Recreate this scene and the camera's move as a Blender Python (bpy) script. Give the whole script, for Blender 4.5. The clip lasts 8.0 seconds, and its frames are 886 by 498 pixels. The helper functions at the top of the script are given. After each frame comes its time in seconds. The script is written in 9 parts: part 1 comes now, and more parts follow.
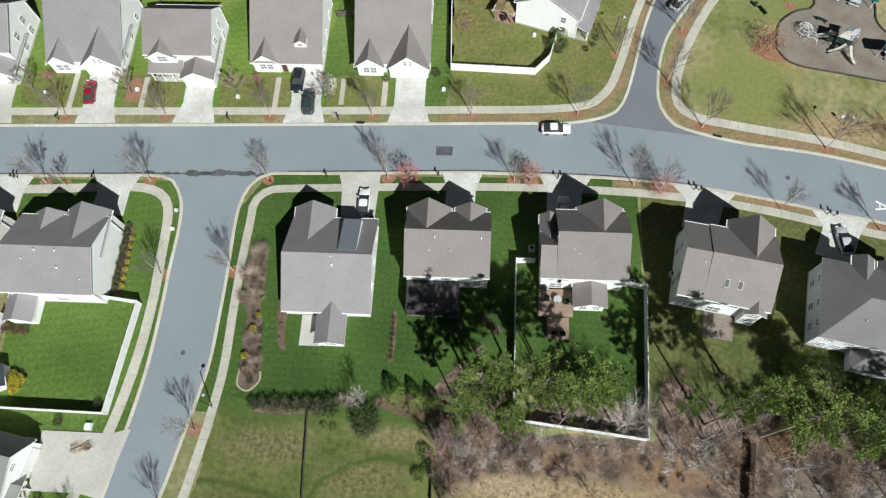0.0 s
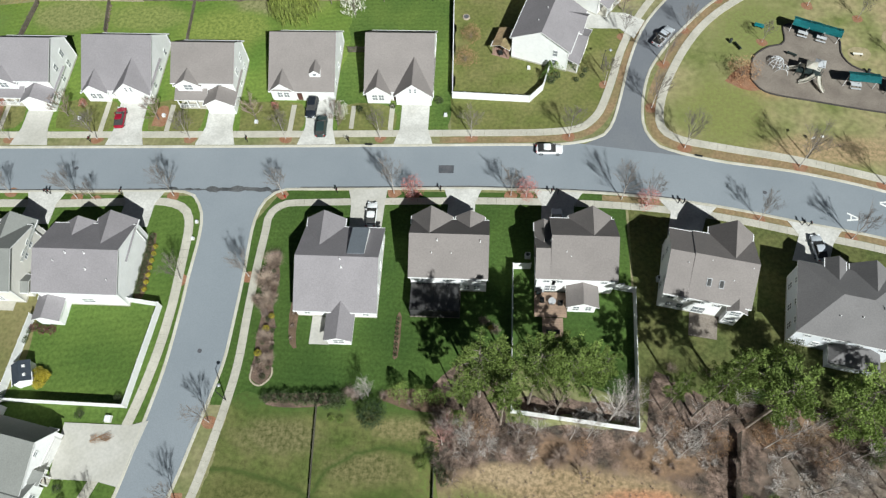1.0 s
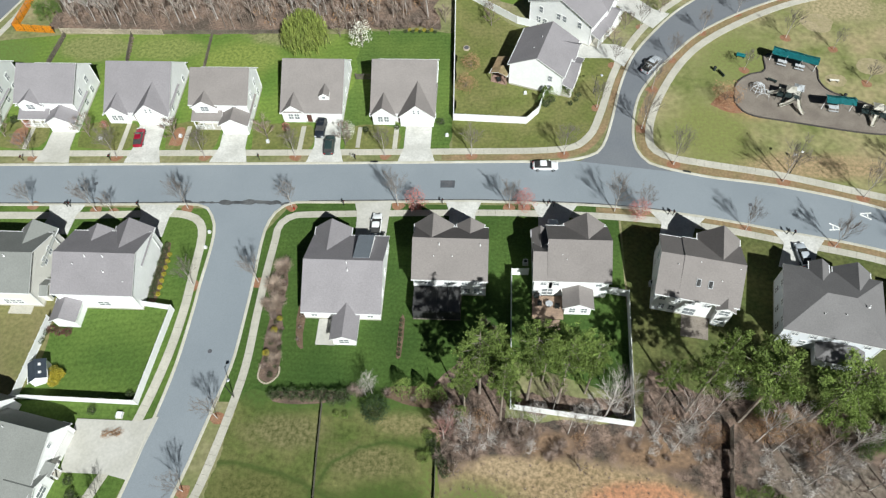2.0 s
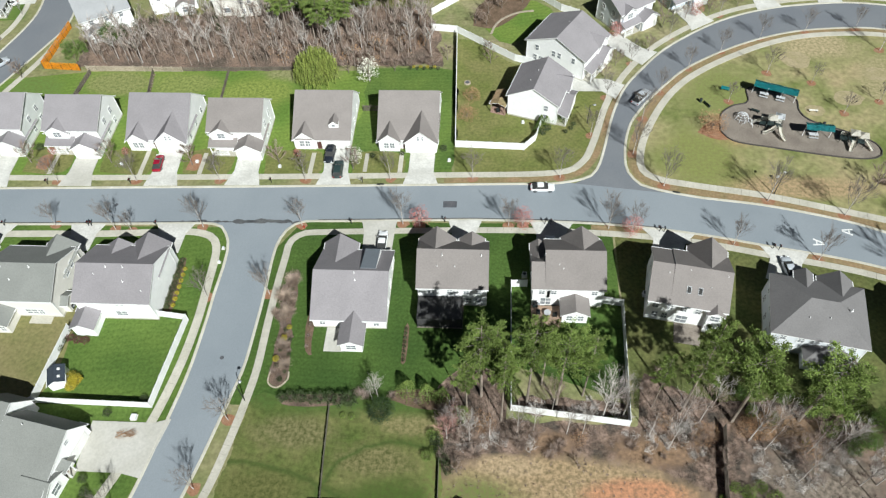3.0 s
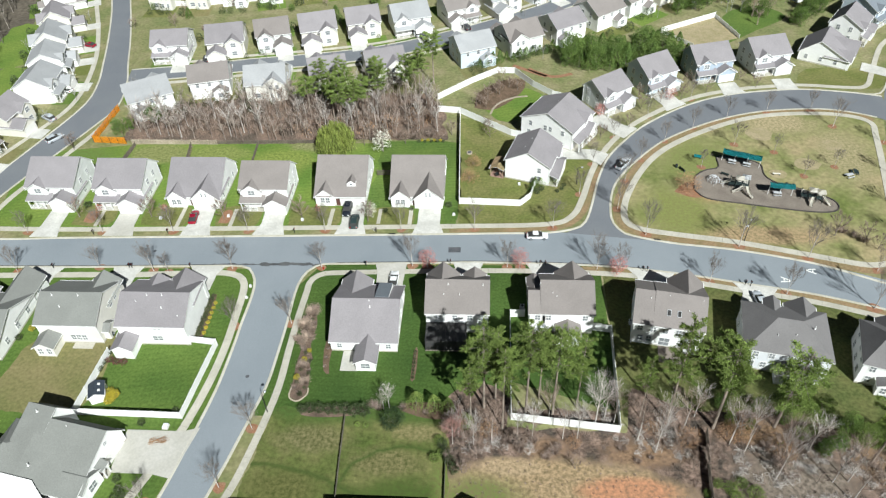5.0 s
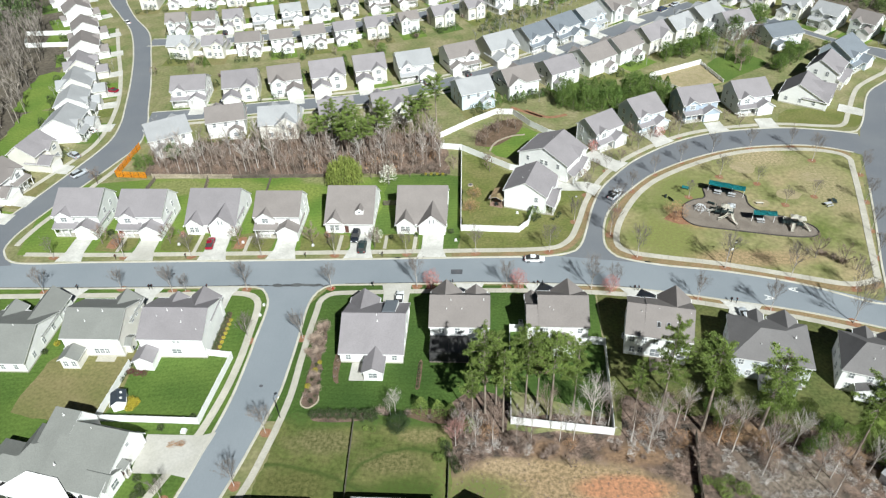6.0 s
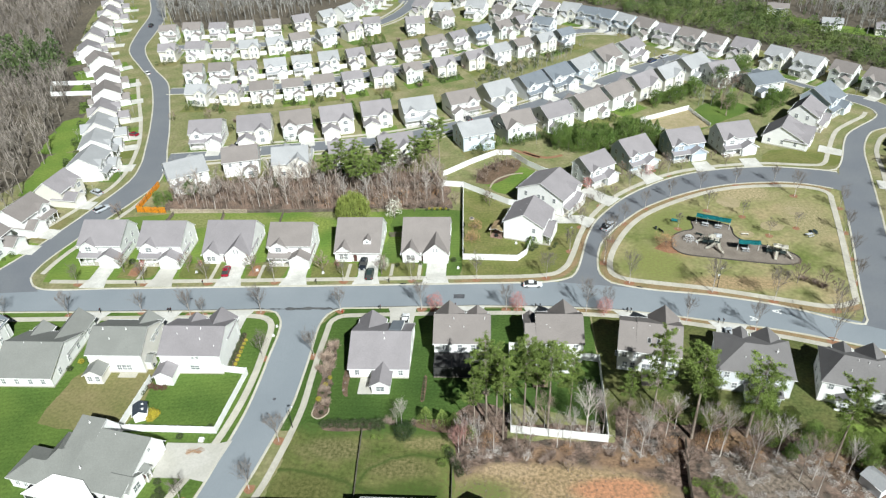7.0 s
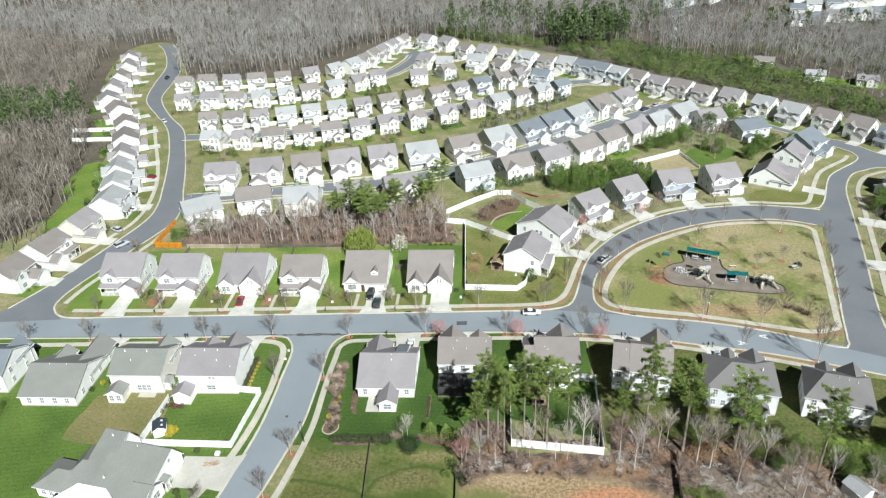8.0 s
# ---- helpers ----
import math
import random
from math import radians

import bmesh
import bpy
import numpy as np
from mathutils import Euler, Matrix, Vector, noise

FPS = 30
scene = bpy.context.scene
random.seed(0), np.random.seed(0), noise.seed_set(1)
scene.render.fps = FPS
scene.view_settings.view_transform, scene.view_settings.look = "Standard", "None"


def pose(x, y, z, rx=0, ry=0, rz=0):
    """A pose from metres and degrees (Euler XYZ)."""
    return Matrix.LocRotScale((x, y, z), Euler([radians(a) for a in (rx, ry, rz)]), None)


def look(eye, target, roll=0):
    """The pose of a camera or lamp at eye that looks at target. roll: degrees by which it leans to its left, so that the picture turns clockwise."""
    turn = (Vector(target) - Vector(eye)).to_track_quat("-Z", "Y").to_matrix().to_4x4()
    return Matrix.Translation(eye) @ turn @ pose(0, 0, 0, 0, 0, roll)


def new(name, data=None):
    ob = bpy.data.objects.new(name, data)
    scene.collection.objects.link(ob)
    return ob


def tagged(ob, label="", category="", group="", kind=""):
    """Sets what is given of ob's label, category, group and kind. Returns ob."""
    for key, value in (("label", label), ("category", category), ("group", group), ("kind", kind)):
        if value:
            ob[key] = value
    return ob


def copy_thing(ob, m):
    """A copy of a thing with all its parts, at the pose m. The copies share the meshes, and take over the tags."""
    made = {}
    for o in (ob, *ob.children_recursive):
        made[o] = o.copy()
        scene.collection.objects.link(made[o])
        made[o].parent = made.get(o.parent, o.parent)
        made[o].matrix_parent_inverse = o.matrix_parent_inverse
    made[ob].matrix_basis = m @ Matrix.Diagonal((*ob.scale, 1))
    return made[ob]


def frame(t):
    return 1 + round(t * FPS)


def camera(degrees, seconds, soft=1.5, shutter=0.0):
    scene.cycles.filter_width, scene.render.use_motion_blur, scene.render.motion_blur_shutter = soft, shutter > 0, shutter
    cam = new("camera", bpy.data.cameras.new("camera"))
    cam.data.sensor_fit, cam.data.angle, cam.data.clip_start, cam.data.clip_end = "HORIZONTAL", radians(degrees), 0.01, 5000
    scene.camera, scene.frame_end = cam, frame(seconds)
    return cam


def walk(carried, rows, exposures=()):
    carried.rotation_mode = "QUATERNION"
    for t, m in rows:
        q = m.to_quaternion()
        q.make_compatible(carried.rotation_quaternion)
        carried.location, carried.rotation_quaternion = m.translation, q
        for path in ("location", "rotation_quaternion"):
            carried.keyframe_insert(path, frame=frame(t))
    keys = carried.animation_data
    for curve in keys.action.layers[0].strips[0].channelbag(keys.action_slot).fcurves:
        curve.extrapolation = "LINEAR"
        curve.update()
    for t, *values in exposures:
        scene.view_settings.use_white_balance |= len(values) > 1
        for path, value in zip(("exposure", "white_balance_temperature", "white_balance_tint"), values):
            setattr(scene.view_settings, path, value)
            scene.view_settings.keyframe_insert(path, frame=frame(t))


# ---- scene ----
cam = camera(64.4, 8.0, soft=1.3)
PATH = [
    (0, (0.041, 0.084, 100.013), (-0.058, 0.811, 98.152), -5.3),
    (0.5, (0.483, -6.718, 102.763), (0.378, -5.894, 100.944), -4.8),
    (1, (0.783, -11.884, 103.06), (0.672, -10.979, 101.28), -4.5),
    (1.5, (0.884, -17.105, 103.181), (0.771, -16.122, 101.444), -4.1),
    (2.8, (1.29, -30.534, 103.67), (1.168, -29.365, 102.051), -3.4),
    (3, (1.264, -32.637, 103.723), (1.142, -31.438, 102.127), -3.4),
    (3.5, (1.294, -37.924, 103.876), (1.169, -36.656, 102.334), -3.2),
    (4, (1.453, -43.293, 104.015), (1.325, -41.96, 102.529), -3.1),
    (4.5, (1.478, -48.75, 104.196), (1.349, -47.355, 102.768), -2.9),
    (6, (1.81, -66.36, 104.671), (1.675, -64.802, 103.425), -2.7),
    (6.5, (1.955, -72.549, 104.911), (1.818, -70.942, 103.727), -2.7),
    (7, (2.043, -78.575, 105.128), (1.904, -76.923, 104.009), -2.6),
    (7.5, (2.115, -84.481, 105.342), (1.974, -82.788, 104.288), -2.5),
    (8, (2.135, -90.278, 105.539), (1.993, -88.546, 104.549), -2.5),
]
walk(cam, [(t, look(eye, target, roll)) for t, eye, target, roll in PATH],
     [(0.0, 0.4, 6200, 4), (1.5, 0.47, 6200, 4), (3.5, 0.56, 6200, 4), (4.5, 0.59, 6200, 4), (6.5, 0.65, 6200, 4), (8.0, 0.67, 6200, 4)])

# ---- light ----
SUN_ELEV, SHADE_DIR = 42.0, 118.0  # degrees above the horizon; heading of the shadows, counter-clockwise from +x
world = bpy.data.worlds.new("world")
scene.world = world
world.use_nodes = True
wn = world.node_tree
sky = wn.nodes.new("ShaderNodeTexSky")
sky.sky_type, sky.sun_disc = "NISHITA", False
sky.sun_elevation, sky.sun_rotation = radians(SUN_ELEV), radians(90 - (SHADE_DIR + 180))
wn.links.new(sky.outputs[0], wn.nodes["Background"].inputs[0])
wn.nodes["Background"].inputs[1].default_value = 0.0115
sun = new("sun", bpy.data.lights.new("sun", "SUN"))
sun.data.energy, sun.data.angle, sun.data.color = 4.9, radians(0.55), (1.0, 0.985, 0.95)
sh = Vector((math.cos(radians(SHADE_DIR)), math.sin(radians(SHADE_DIR)), -math.tan(radians(SUN_ELEV))))
sun.matrix_world = look((0, 0, 300), Vector((0, 0, 300)) + sh)


# ---- materials ----
def material(name, c1, c2=None, rough=0.85, big=0.12, fine=2.5, depth=0.35, bump=0.3, metal=0.0, piece=0.0, spec=0.3, mid=None, grit=0.5):
    """Two colours blended by broad noise, broken up by fine noise; piece: how far whole pieces differ."""
    m = bpy.data.materials.new(name)
    m.use_nodes = True
    nt = m.node_tree
    nd, ln = nt.nodes, nt.links
    bsdf = nd["Principled BSDF"]
    geo = nd.new("ShaderNodeNewGeometry")
    n1, n2 = nd.new("ShaderNodeTexNoise"), nd.new("ShaderNodeTexNoise")
    for n, s, d in ((n1, big, 4), (n2, fine, 5)):
        n.inputs["Scale"].default_value, n.inputs["Detail"].default_value = s, d
        ln.new(geo.outputs["Position"], n.inputs["Vector"])
    n2.inputs["Roughness"].default_value = grit
    ramp = nd.new("ShaderNodeValToRGB")
    c2 = c2 or tuple(x * 0.75 for x in c1)
    ramp.color_ramp.elements[0].position, ramp.color_ramp.elements[1].position = 0.34, 0.66
    ramp.color_ramp.elements[0].color, ramp.color_ramp.elements[1].color = (*c1, 1), (*c2, 1)
    if mid:
        e = ramp.color_ramp.elements.new(0.5)
        e.color = (*mid, 1)
    ln.new(n1.outputs["Fac"], ramp.inputs[0])
    amp = nd.new("ShaderNodeMapRange")
    amp.inputs["From Min"].default_value, amp.inputs["From Max"].default_value = 0.25, 0.75
    amp.inputs["To Min"].default_value, amp.inputs["To Max"].default_value = 1 - depth, 1 + depth
    ln.new(n2.outputs["Fac"], amp.inputs["Value"])
    mul = nd.new("ShaderNodeMixRGB")
    mul.blend_type, mul.inputs[0].default_value = "MULTIPLY", 1
    ln.new(ramp.outputs[0], mul.inputs[1])
    ln.new(amp.outputs[0], mul.inputs[2])
    out = mul.outputs[0]
    if piece:
        info = nd.new("ShaderNodeObjectInfo")
        pr = nd.new("ShaderNodeMapRange")
        pr.inputs["To Min"].default_value, pr.inputs["To Max"].default_value = 1 - piece, 1 + piece
        ln.new(info.outputs["Random"], pr.inputs["Value"])
        m2 = nd.new("ShaderNodeMixRGB")
        m2.blend_type, m2.inputs[0].default_value = "MULTIPLY", 1
        ln.new(out, m2.inputs[1])
        ln.new(pr.outputs[0], m2.inputs[2])
        out = m2.outputs[0]
    ln.new(out, bsdf.inputs["Base Color"])
    bsdf.inputs["Roughness"].default_value, bsdf.inputs["Metallic"].default_value = rough, metal
    bsdf.inputs["Specular IOR Level"].default_value = spec
    if bump:
        b = nd.new("ShaderNodeBump")
        b.inputs["Strength"].default_value, b.inputs["Distance"].default_value = bump, 0.05
        ln.new(n2.outputs["Fac"], b.inputs["Height"])
        ln.new(b.outputs[0], bsdf.inputs["Normal"])
    return m


def island_tint(m, spread):
    """Lets each leaf or twig island of a mesh differ in brightness."""
    nt = m.node_tree
    bsdf = nt.nodes["Principled BSDF"]
    src = bsdf.inputs["Base Color"].links[0].from_socket
    geo = nt.nodes.new("ShaderNodeNewGeometry")
    pr = nt.nodes.new("ShaderNodeMapRange")
    pr.inputs["To Min"].default_value, pr.inputs["To Max"].default_value = 1 - spread, 1 + spread
    nt.links.new(geo.outputs["Random Per Island"], pr.inputs["Value"])
    mix = nt.nodes.new("ShaderNodeMixRGB")
    mix.blend_type, mix.inputs[0].default_value = "MULTIPLY", 1
    nt.links.new(src, mix.inputs[1])
    nt.links.new(pr.outputs[0], mix.inputs[2])
    nt.links.new(mix.outputs[0], bsdf.inputs["Base Color"])
    return m


def courses(m, pitch, strength, axis="Z", lapped=False):
    """Horizontal courses (clapboards, shingle rows) as relief over the height."""
    nt = m.node_tree
    bsdf = nt.nodes["Principled BSDF"]
    geo, sep = nt.nodes.new("ShaderNodeNewGeometry"), nt.nodes.new("ShaderNodeSeparateXYZ")
    nt.links.new(geo.outputs["Position"], sep.inputs[0])
    a, b = nt.nodes.new("ShaderNodeMath"), nt.nodes.new("ShaderNodeMath")
    a.operation, a.inputs[1].default_value = "DIVIDE", pitch
    b.operation = "FRACT"
    nt.links.new(sep.outputs[axis], a.inputs[0])
    nt.links.new(a.outputs[0], b.inputs[0])
    bump = nt.nodes.new("ShaderNodeBump")
    bump.invert = lapped
    bump.inputs["Strength"].default_value, bump.inputs["Distance"].default_value = strength, 0.03
    nt.links.new(b.outputs[0], bump.inputs["Height"])
    nt.links.new(bump.outputs[0], bsdf.inputs["Normal"])
    return m


def mowing(m, heading, width, depth):
    """Faint mowing lanes across a lawn."""
    nt = m.node_tree
    bsdf = nt.nodes["Principled BSDF"]
    src = bsdf.inputs["Base Color"].links[0].from_socket
    geo, mp, wave = nt.nodes.new("ShaderNodeNewGeometry"), nt.nodes.new("ShaderNodeMapping"), nt.nodes.new("ShaderNodeTexWave")
    mp.inputs["Rotation"].default_value = (0, 0, radians(heading))
    wave.inputs["Scale"].default_value, wave.inputs["Distortion"].default_value = 0.31 / width, 1.2
    wave.inputs["Detail"].default_value = 2
    nt.links.new(geo.outputs["Position"], mp.inputs[0])
    nt.links.new(mp.outputs[0], wave.inputs[0])
    pr = nt.nodes.new("ShaderNodeMapRange")
    pr.inputs["To Min"].default_value, pr.inputs["To Max"].default_value = 1 - depth, 1 + depth
    nt.links.new(wave.outputs["Fac"], pr.inputs["Value"])
    mix = nt.nodes.new("ShaderNodeMixRGB")
    mix.blend_type, mix.inputs[0].default_value = "MULTIPLY", 1
    nt.links.new(src, mix.inputs[1])
    nt.links.new(pr.outputs[0], mix.inputs[2])
    nt.links.new(mix.outputs[0], bsdf.inputs["Base Color"])
    return m


def patchy(m, patches):
    """Spreads further soils over a ground material: soft-edged ovals or rings with noisy outlines."""
    nt = m.node_tree
    nd, ln = nt.nodes, nt.links
    bsdf = nd["Principled BSDF"]
    out = bsdf.inputs["Base Color"].links[0].from_socket
    geo, edge, fine = nd.new("ShaderNodeNewGeometry"), nd.new("ShaderNodeTexNoise"), nd.new("ShaderNodeTexNoise")
    for n, s, d in ((edge, 0.28, 8), (fine, 1.5, 8)):
        n.inputs["Scale"].default_value, n.inputs["Detail"].default_value = s, d
        n.inputs["Roughness"].default_value = 0.65
        ln.new(geo.outputs["Position"], n.inputs["Vector"])
    for cx, cy, rx, ry, soft, wild, ring, c1, c2 in patches:
        mp, ln_, add, rmp, col, mix = (nd.new("ShaderNode" + k) for k in ("Mapping", "VectorMath", "Math", "MapRange", "MixRGB", "MixRGB"))
        mp.vector_type = "TEXTURE"
        mp.inputs["Location"].default_value, mp.inputs["Scale"].default_value = (cx, cy, 0), (rx, ry, 1000)
        ln.new(geo.outputs["Position"], mp.inputs[0])
        ln_.operation = "LENGTH"
        ln.new(mp.outputs[0], ln_.inputs[0])
        add.operation, add.inputs[1].default_value = "MULTIPLY_ADD", wild
        ln.new(edge.outputs["Fac"], add.inputs[0])
        ln.new(ln_.outputs["Value"], add.inputs[2])
        src = add.outputs[0]
        mid = 1 + 0.5 * wild
        if ring:
            sub_, ab = nd.new("ShaderNodeMath"), nd.new("ShaderNodeMath")
            sub_.operation, sub_.inputs[1].default_value = "SUBTRACT", mid
            ab.operation = "ABSOLUTE"
            ln.new(src, sub_.inputs[0])
            ln.new(sub_.outputs[0], ab.inputs[0])
            src, mid = ab.outputs[0], ring
        rmp.inputs["From Min"].default_value, rmp.inputs["From Max"].default_value = mid + soft, mid - soft
        rmp.interpolation_type = "SMOOTHSTEP"
        ln.new(src, rmp.inputs["Value"])
        col.inputs[1].default_value, col.inputs[2].default_value = (*(v * 1.22 for v in c1), 1), (*(v * 0.78 for v in c2), 1)
        con = nd.new("ShaderNodeMapRange")
        con.inputs["From Min"].default_value, con.inputs["From Max"].default_value = 0.36, 0.64
        ln.new(fine.outputs["Fac"], con.inputs["Value"])
        ln.new(con.outputs[0], col.inputs[0])
        ln.new(rmp.outputs[0], mix.inputs[0])
        ln.new(out, mix.inputs[1])
        ln.new(col.outputs[0], mix.inputs[2])
        out = mix.outputs[0]
    ln.new(out, bsdf.inputs["Base Color"])
    return m


M = {}
M["asphalt"] = material("asphalt_worn", (0.235, 0.26, 0.285), (0.205, 0.23, 0.255), 0.8, 0.07, 6, 0.12, 0.2)
M["asphalt_dark"] = material("asphalt_newer", (0.145, 0.155, 0.175), (0.165, 0.175, 0.19), 0.8, 0.1, 6, 0.15, 0.2)
M["patch"] = material("asphalt_repair", (0.07, 0.075, 0.085), (0.1, 0.1, 0.11), 0.85, 0.8, 6, 0.2, 0.2)
M["damp"] = material("damp_silt", (0.05, 0.052, 0.055), (0.11, 0.112, 0.115), 0.6, 0.5, 4, 0.4, 0.2)
M["concrete"] = material("concrete", (0.46, 0.435, 0.375), (0.38, 0.36, 0.305), 0.85, 0.3, 4, 0.14, 0.2, piece=0.06)
M["drive_old"] = material("driveway_aged", (0.47, 0.455, 0.42), (0.41, 0.395, 0.355), 0.85, 0.25, 2.5, 0.1, 0.2)
M["drive"] = material("driveway_concrete", (0.56, 0.55, 0.52), (0.45, 0.44, 0.41), 0.85, 0.35, 3, 0.15, 0.2)
M["kerb"] = material("kerb_concrete", (0.42, 0.395, 0.32), (0.52, 0.5, 0.44), 0.85, 0.3, 4, 0.15, 0.2)
M["lawn"] = mowing(material("lawn_green", (0.066, 0.11, 0.026), (0.042, 0.078, 0.019), 0.95, 0.1, 2.2, 0.3, 0.5, spec=0.1), 92, 1.1, 0.045)
M["lawn_bright"] = patchy(mowing(material("lawn_bright", (0.15, 0.205, 0.045), (0.1, 0.165, 0.033), 0.95, 0.1, 1.8, 0.25, 0.5, spec=0.1), 75, 1.2, 0.05), (
    (-68, 91, 8, 3.4, 0.4, 1.0, 0, (0.2, 0.225, 0.07), (0.15, 0.19, 0.055)), (-84, 91, 8, 4.2, 0.35, 0.8, 0, (0.21, 0.215, 0.085), (0.15, 0.18, 0.06)), (-51, 88, 8, 5, 0.4, 1.0, 0, (0.2, 0.235, 0.06), (0.145, 0.195, 0.045)), (-42, 95, 8, 2.5, 0.5, 1.0, 0, (0.23, 0.22, 0.11), (0.16, 0.18, 0.07)), (-104, 88, 7, 6, 0.4, 1.0, 0, (0.1, 0.16, 0.04), (0.14, 0.185, 0.05))))
M["lawn_olive"] = material("lawn_olive", (0.12, 0.14, 0.04), (0.17, 0.165, 0.065), 0.95, 0.16, 1.6, 0.3, 0.5, spec=0.1)
# darker copy of the olive grass: tree shade is partly put into the colour
M["lawn_olive_shade"] = material("lawn_shaded", (0.078, 0.096, 0.032), (0.115, 0.118, 0.045), 0.95, 0.2, 1.6, 0.35, 0.5, spec=0.1)
M["lawn_west"] = mowing(material("lawn_west_green", (0.102, 0.155, 0.035), (0.068, 0.116, 0.026), 0.95, 0.09, 2.0, 0.28, 0.5, spec=0.1), 80, 1.2, 0.05)
M["lawn_mid"] = mowing(material("lawn_mid_green", (0.11, 0.16, 0.038), (0.075, 0.125, 0.03), 0.95, 0.1, 2.0, 0.28, 0.5, spec=0.1), 88, 1.1, 0.05)
M["worn"] = material("worn_soil", (0.34, 0.285, 0.18), (0.27, 0.235, 0.13), 0.95, 0.4, 2, 0.2, 0.4, spec=0.1)
M["lawn_tan"] = material("lawn_dormant", (0.2, 0.175, 0.085), (0.15, 0.15, 0.06), 0.95, 0.12, 1.6, 0.25, 0.5, spec=0.1)
M["park"] = patchy(material("park_grass", (0.32, 0.262, 0.15), (0.135, 0.16, 0.05), 0.95, 0.09, 0.9, 0.3, 0.5, spec=0.1, mid=(0.235, 0.225, 0.105)), (
    (51, 76, 5, 2.8, 0.5, 1.0, 0, (0.36, 0.22, 0.13), (0.28, 0.2, 0.11)), (75.6, 106, 9, 4.5, 0.5, 1.0, 0, (0.34, 0.28, 0.17), (0.27, 0.24, 0.13)), (60, 62, 14, 3, 0.5, 1.0, 0, (0.33, 0.235, 0.14), (0.25, 0.21, 0.11)), (44, 70, 8, 8, 0.5, 1.0, 0, (0.17, 0.19, 0.06), (0.22, 0.22, 0.085)), (88, 92, 6, 10, 0.5, 1.0, 0, (0.3, 0.255, 0.15), (0.24, 0.225, 0.11)), (52, 90, 9, 7, 0.5, 1.0, 0, (0.16, 0.185, 0.06), (0.21, 0.215, 0.085))))
M["meadow"] = patchy(material("rough_meadow", (0.075, 0.102, 0.027), (0.145, 0.145, 0.056), 0.95, 0.13, 1.1, 0.5, 0.6, spec=0.1, mid=(0.1, 0.118, 0.037), grit=0.72), (
    (-28, 9, 6, 2.6, 0.5, 1.2, 0, (0.165, 0.15, 0.074), (0.085, 0.095, 0.031)), (-15, 5, 6, 2.4, 0.5, 1.2, 0, (0.165, 0.148, 0.07), (0.085, 0.095, 0.031)), (-31, 0, 6, 3, 0.5, 1.2, 0, (0.115, 0.115, 0.043), (0.075, 0.088, 0.026)),
    (-10, 11, 5, 1.8, 0.5, 1.0, 0, (0.2, 0.175, 0.085), (0.13, 0.13, 0.05)), (-9, -3, 14, 5, 0.35, 0.6, 0, (0.055, 0.085, 0.02), (0.08, 0.105, 0.03)), (-4, 3, 3, 6, 0.4, 1.0, 0, (0.11, 0.15, 0.04), (0.16, 0.15, 0.06)),
    (-11.5, -2, 11.5, 10.0, 0.05, 0.2, 0.03, (0.05, 0.08, 0.02), (0.065, 0.09, 0.026)), (-37, -30, 34, 34, 0.012, 0.05, 0.01, (0.055, 0.08, 0.022), (0.065, 0.088, 0.026)), (-52, -94.5, 100, 100, 0.003, 0.014, 0.0012, (0.065, 0.085, 0.024), (0.075, 0.095, 0.028)),
    (-20, 60, 90, 47.5, 0.035, 0.12, 0, (0.06, 0.1, 0.025), (0.08, 0.115, 0.032))))
M["litter"] = patchy(material("leaf_litter", (0.215, 0.155, 0.125), (0.06, 0.05, 0.042), 0.95, 0.45, 1.5, 0.95, 0.9, spec=0.1, mid=(0.13, 0.094, 0.075), grit=0.78), (
    (11, 8.6, 4, 2.0, 0.5, 1.4, 0, (0.22, 0.145, 0.095), (0.16, 0.11, 0.075)), (27, 8.0, 6, 2.4, 0.5, 1.4, 0, (0.23, 0.15, 0.095), (0.17, 0.115, 0.075)), (46, 13, 6, 2.2, 0.5, 1.4, 0, (0.24, 0.155, 0.095), (0.16, 0.11, 0.07)), (50, 4, 9, 5, 0.5, 1.4, 0, (0.2, 0.165, 0.135), (0.12, 0.1, 0.08)), (66, 8, 6, 4, 0.5, 1.4, 0, (0.22, 0.145, 0.09), (0.15, 0.105, 0.07)),
    (13, -1, 21, 7.6, 0.16, 0.5, 0, (0.33, 0.24, 0.145), (0.2, 0.155, 0.085)), (5, 5, 5, 1.6, 0.4, 0.8, 0, (0.36, 0.27, 0.17), (0.26, 0.2, 0.12)), (0, -1, 7, 4, 0.5, 0.9, 0, (0.11, 0.145, 0.04), (0.2, 0.17, 0.085)), (24, 1.2, 7.5, 2.6, 0.3, 0.7, 0, (0.42, 0.205, 0.115), (0.3, 0.18, 0.11)), (16, -6, 16, 3.2, 0.4, 0.8, 0, (0.1, 0.12, 0.04), (0.17, 0.155, 0.07))))
M["woods_litter"] = material("woodland_litter", (0.22, 0.155, 0.12), (0.1, 0.08, 0.065), 0.95, 0.2, 2.0, 0.8, 0.8, spec=0.1, grit=0.75)
M["forest_floor"] = material("forest_floor", (0.135, 0.115, 0.09), (0.085, 0.075, 0.06), 0.95, 0.03, 0.8, 0.4, 0.8, spec=0.1)
M["verge"] = material("straw_verge", (0.27, 0.185, 0.11), (0.2, 0.165, 0.085), 0.95, 0.25, 2, 0.3, 0.5, spec=0.1)
M["sand"] = material("bare_sand", (0.36, 0.255, 0.155), (0.17, 0.15, 0.075), 0.95, 0.22, 1.6, 0.35, 0.5, spec=0.1, mid=(0.28, 0.205, 0.12))
M["mulch"] = material("pine_mulch", (0.25, 0.12, 0.07), (0.27, 0.165, 0.105), 0.95, 0.9, 6, 0.4, 0.8, spec=0.1)
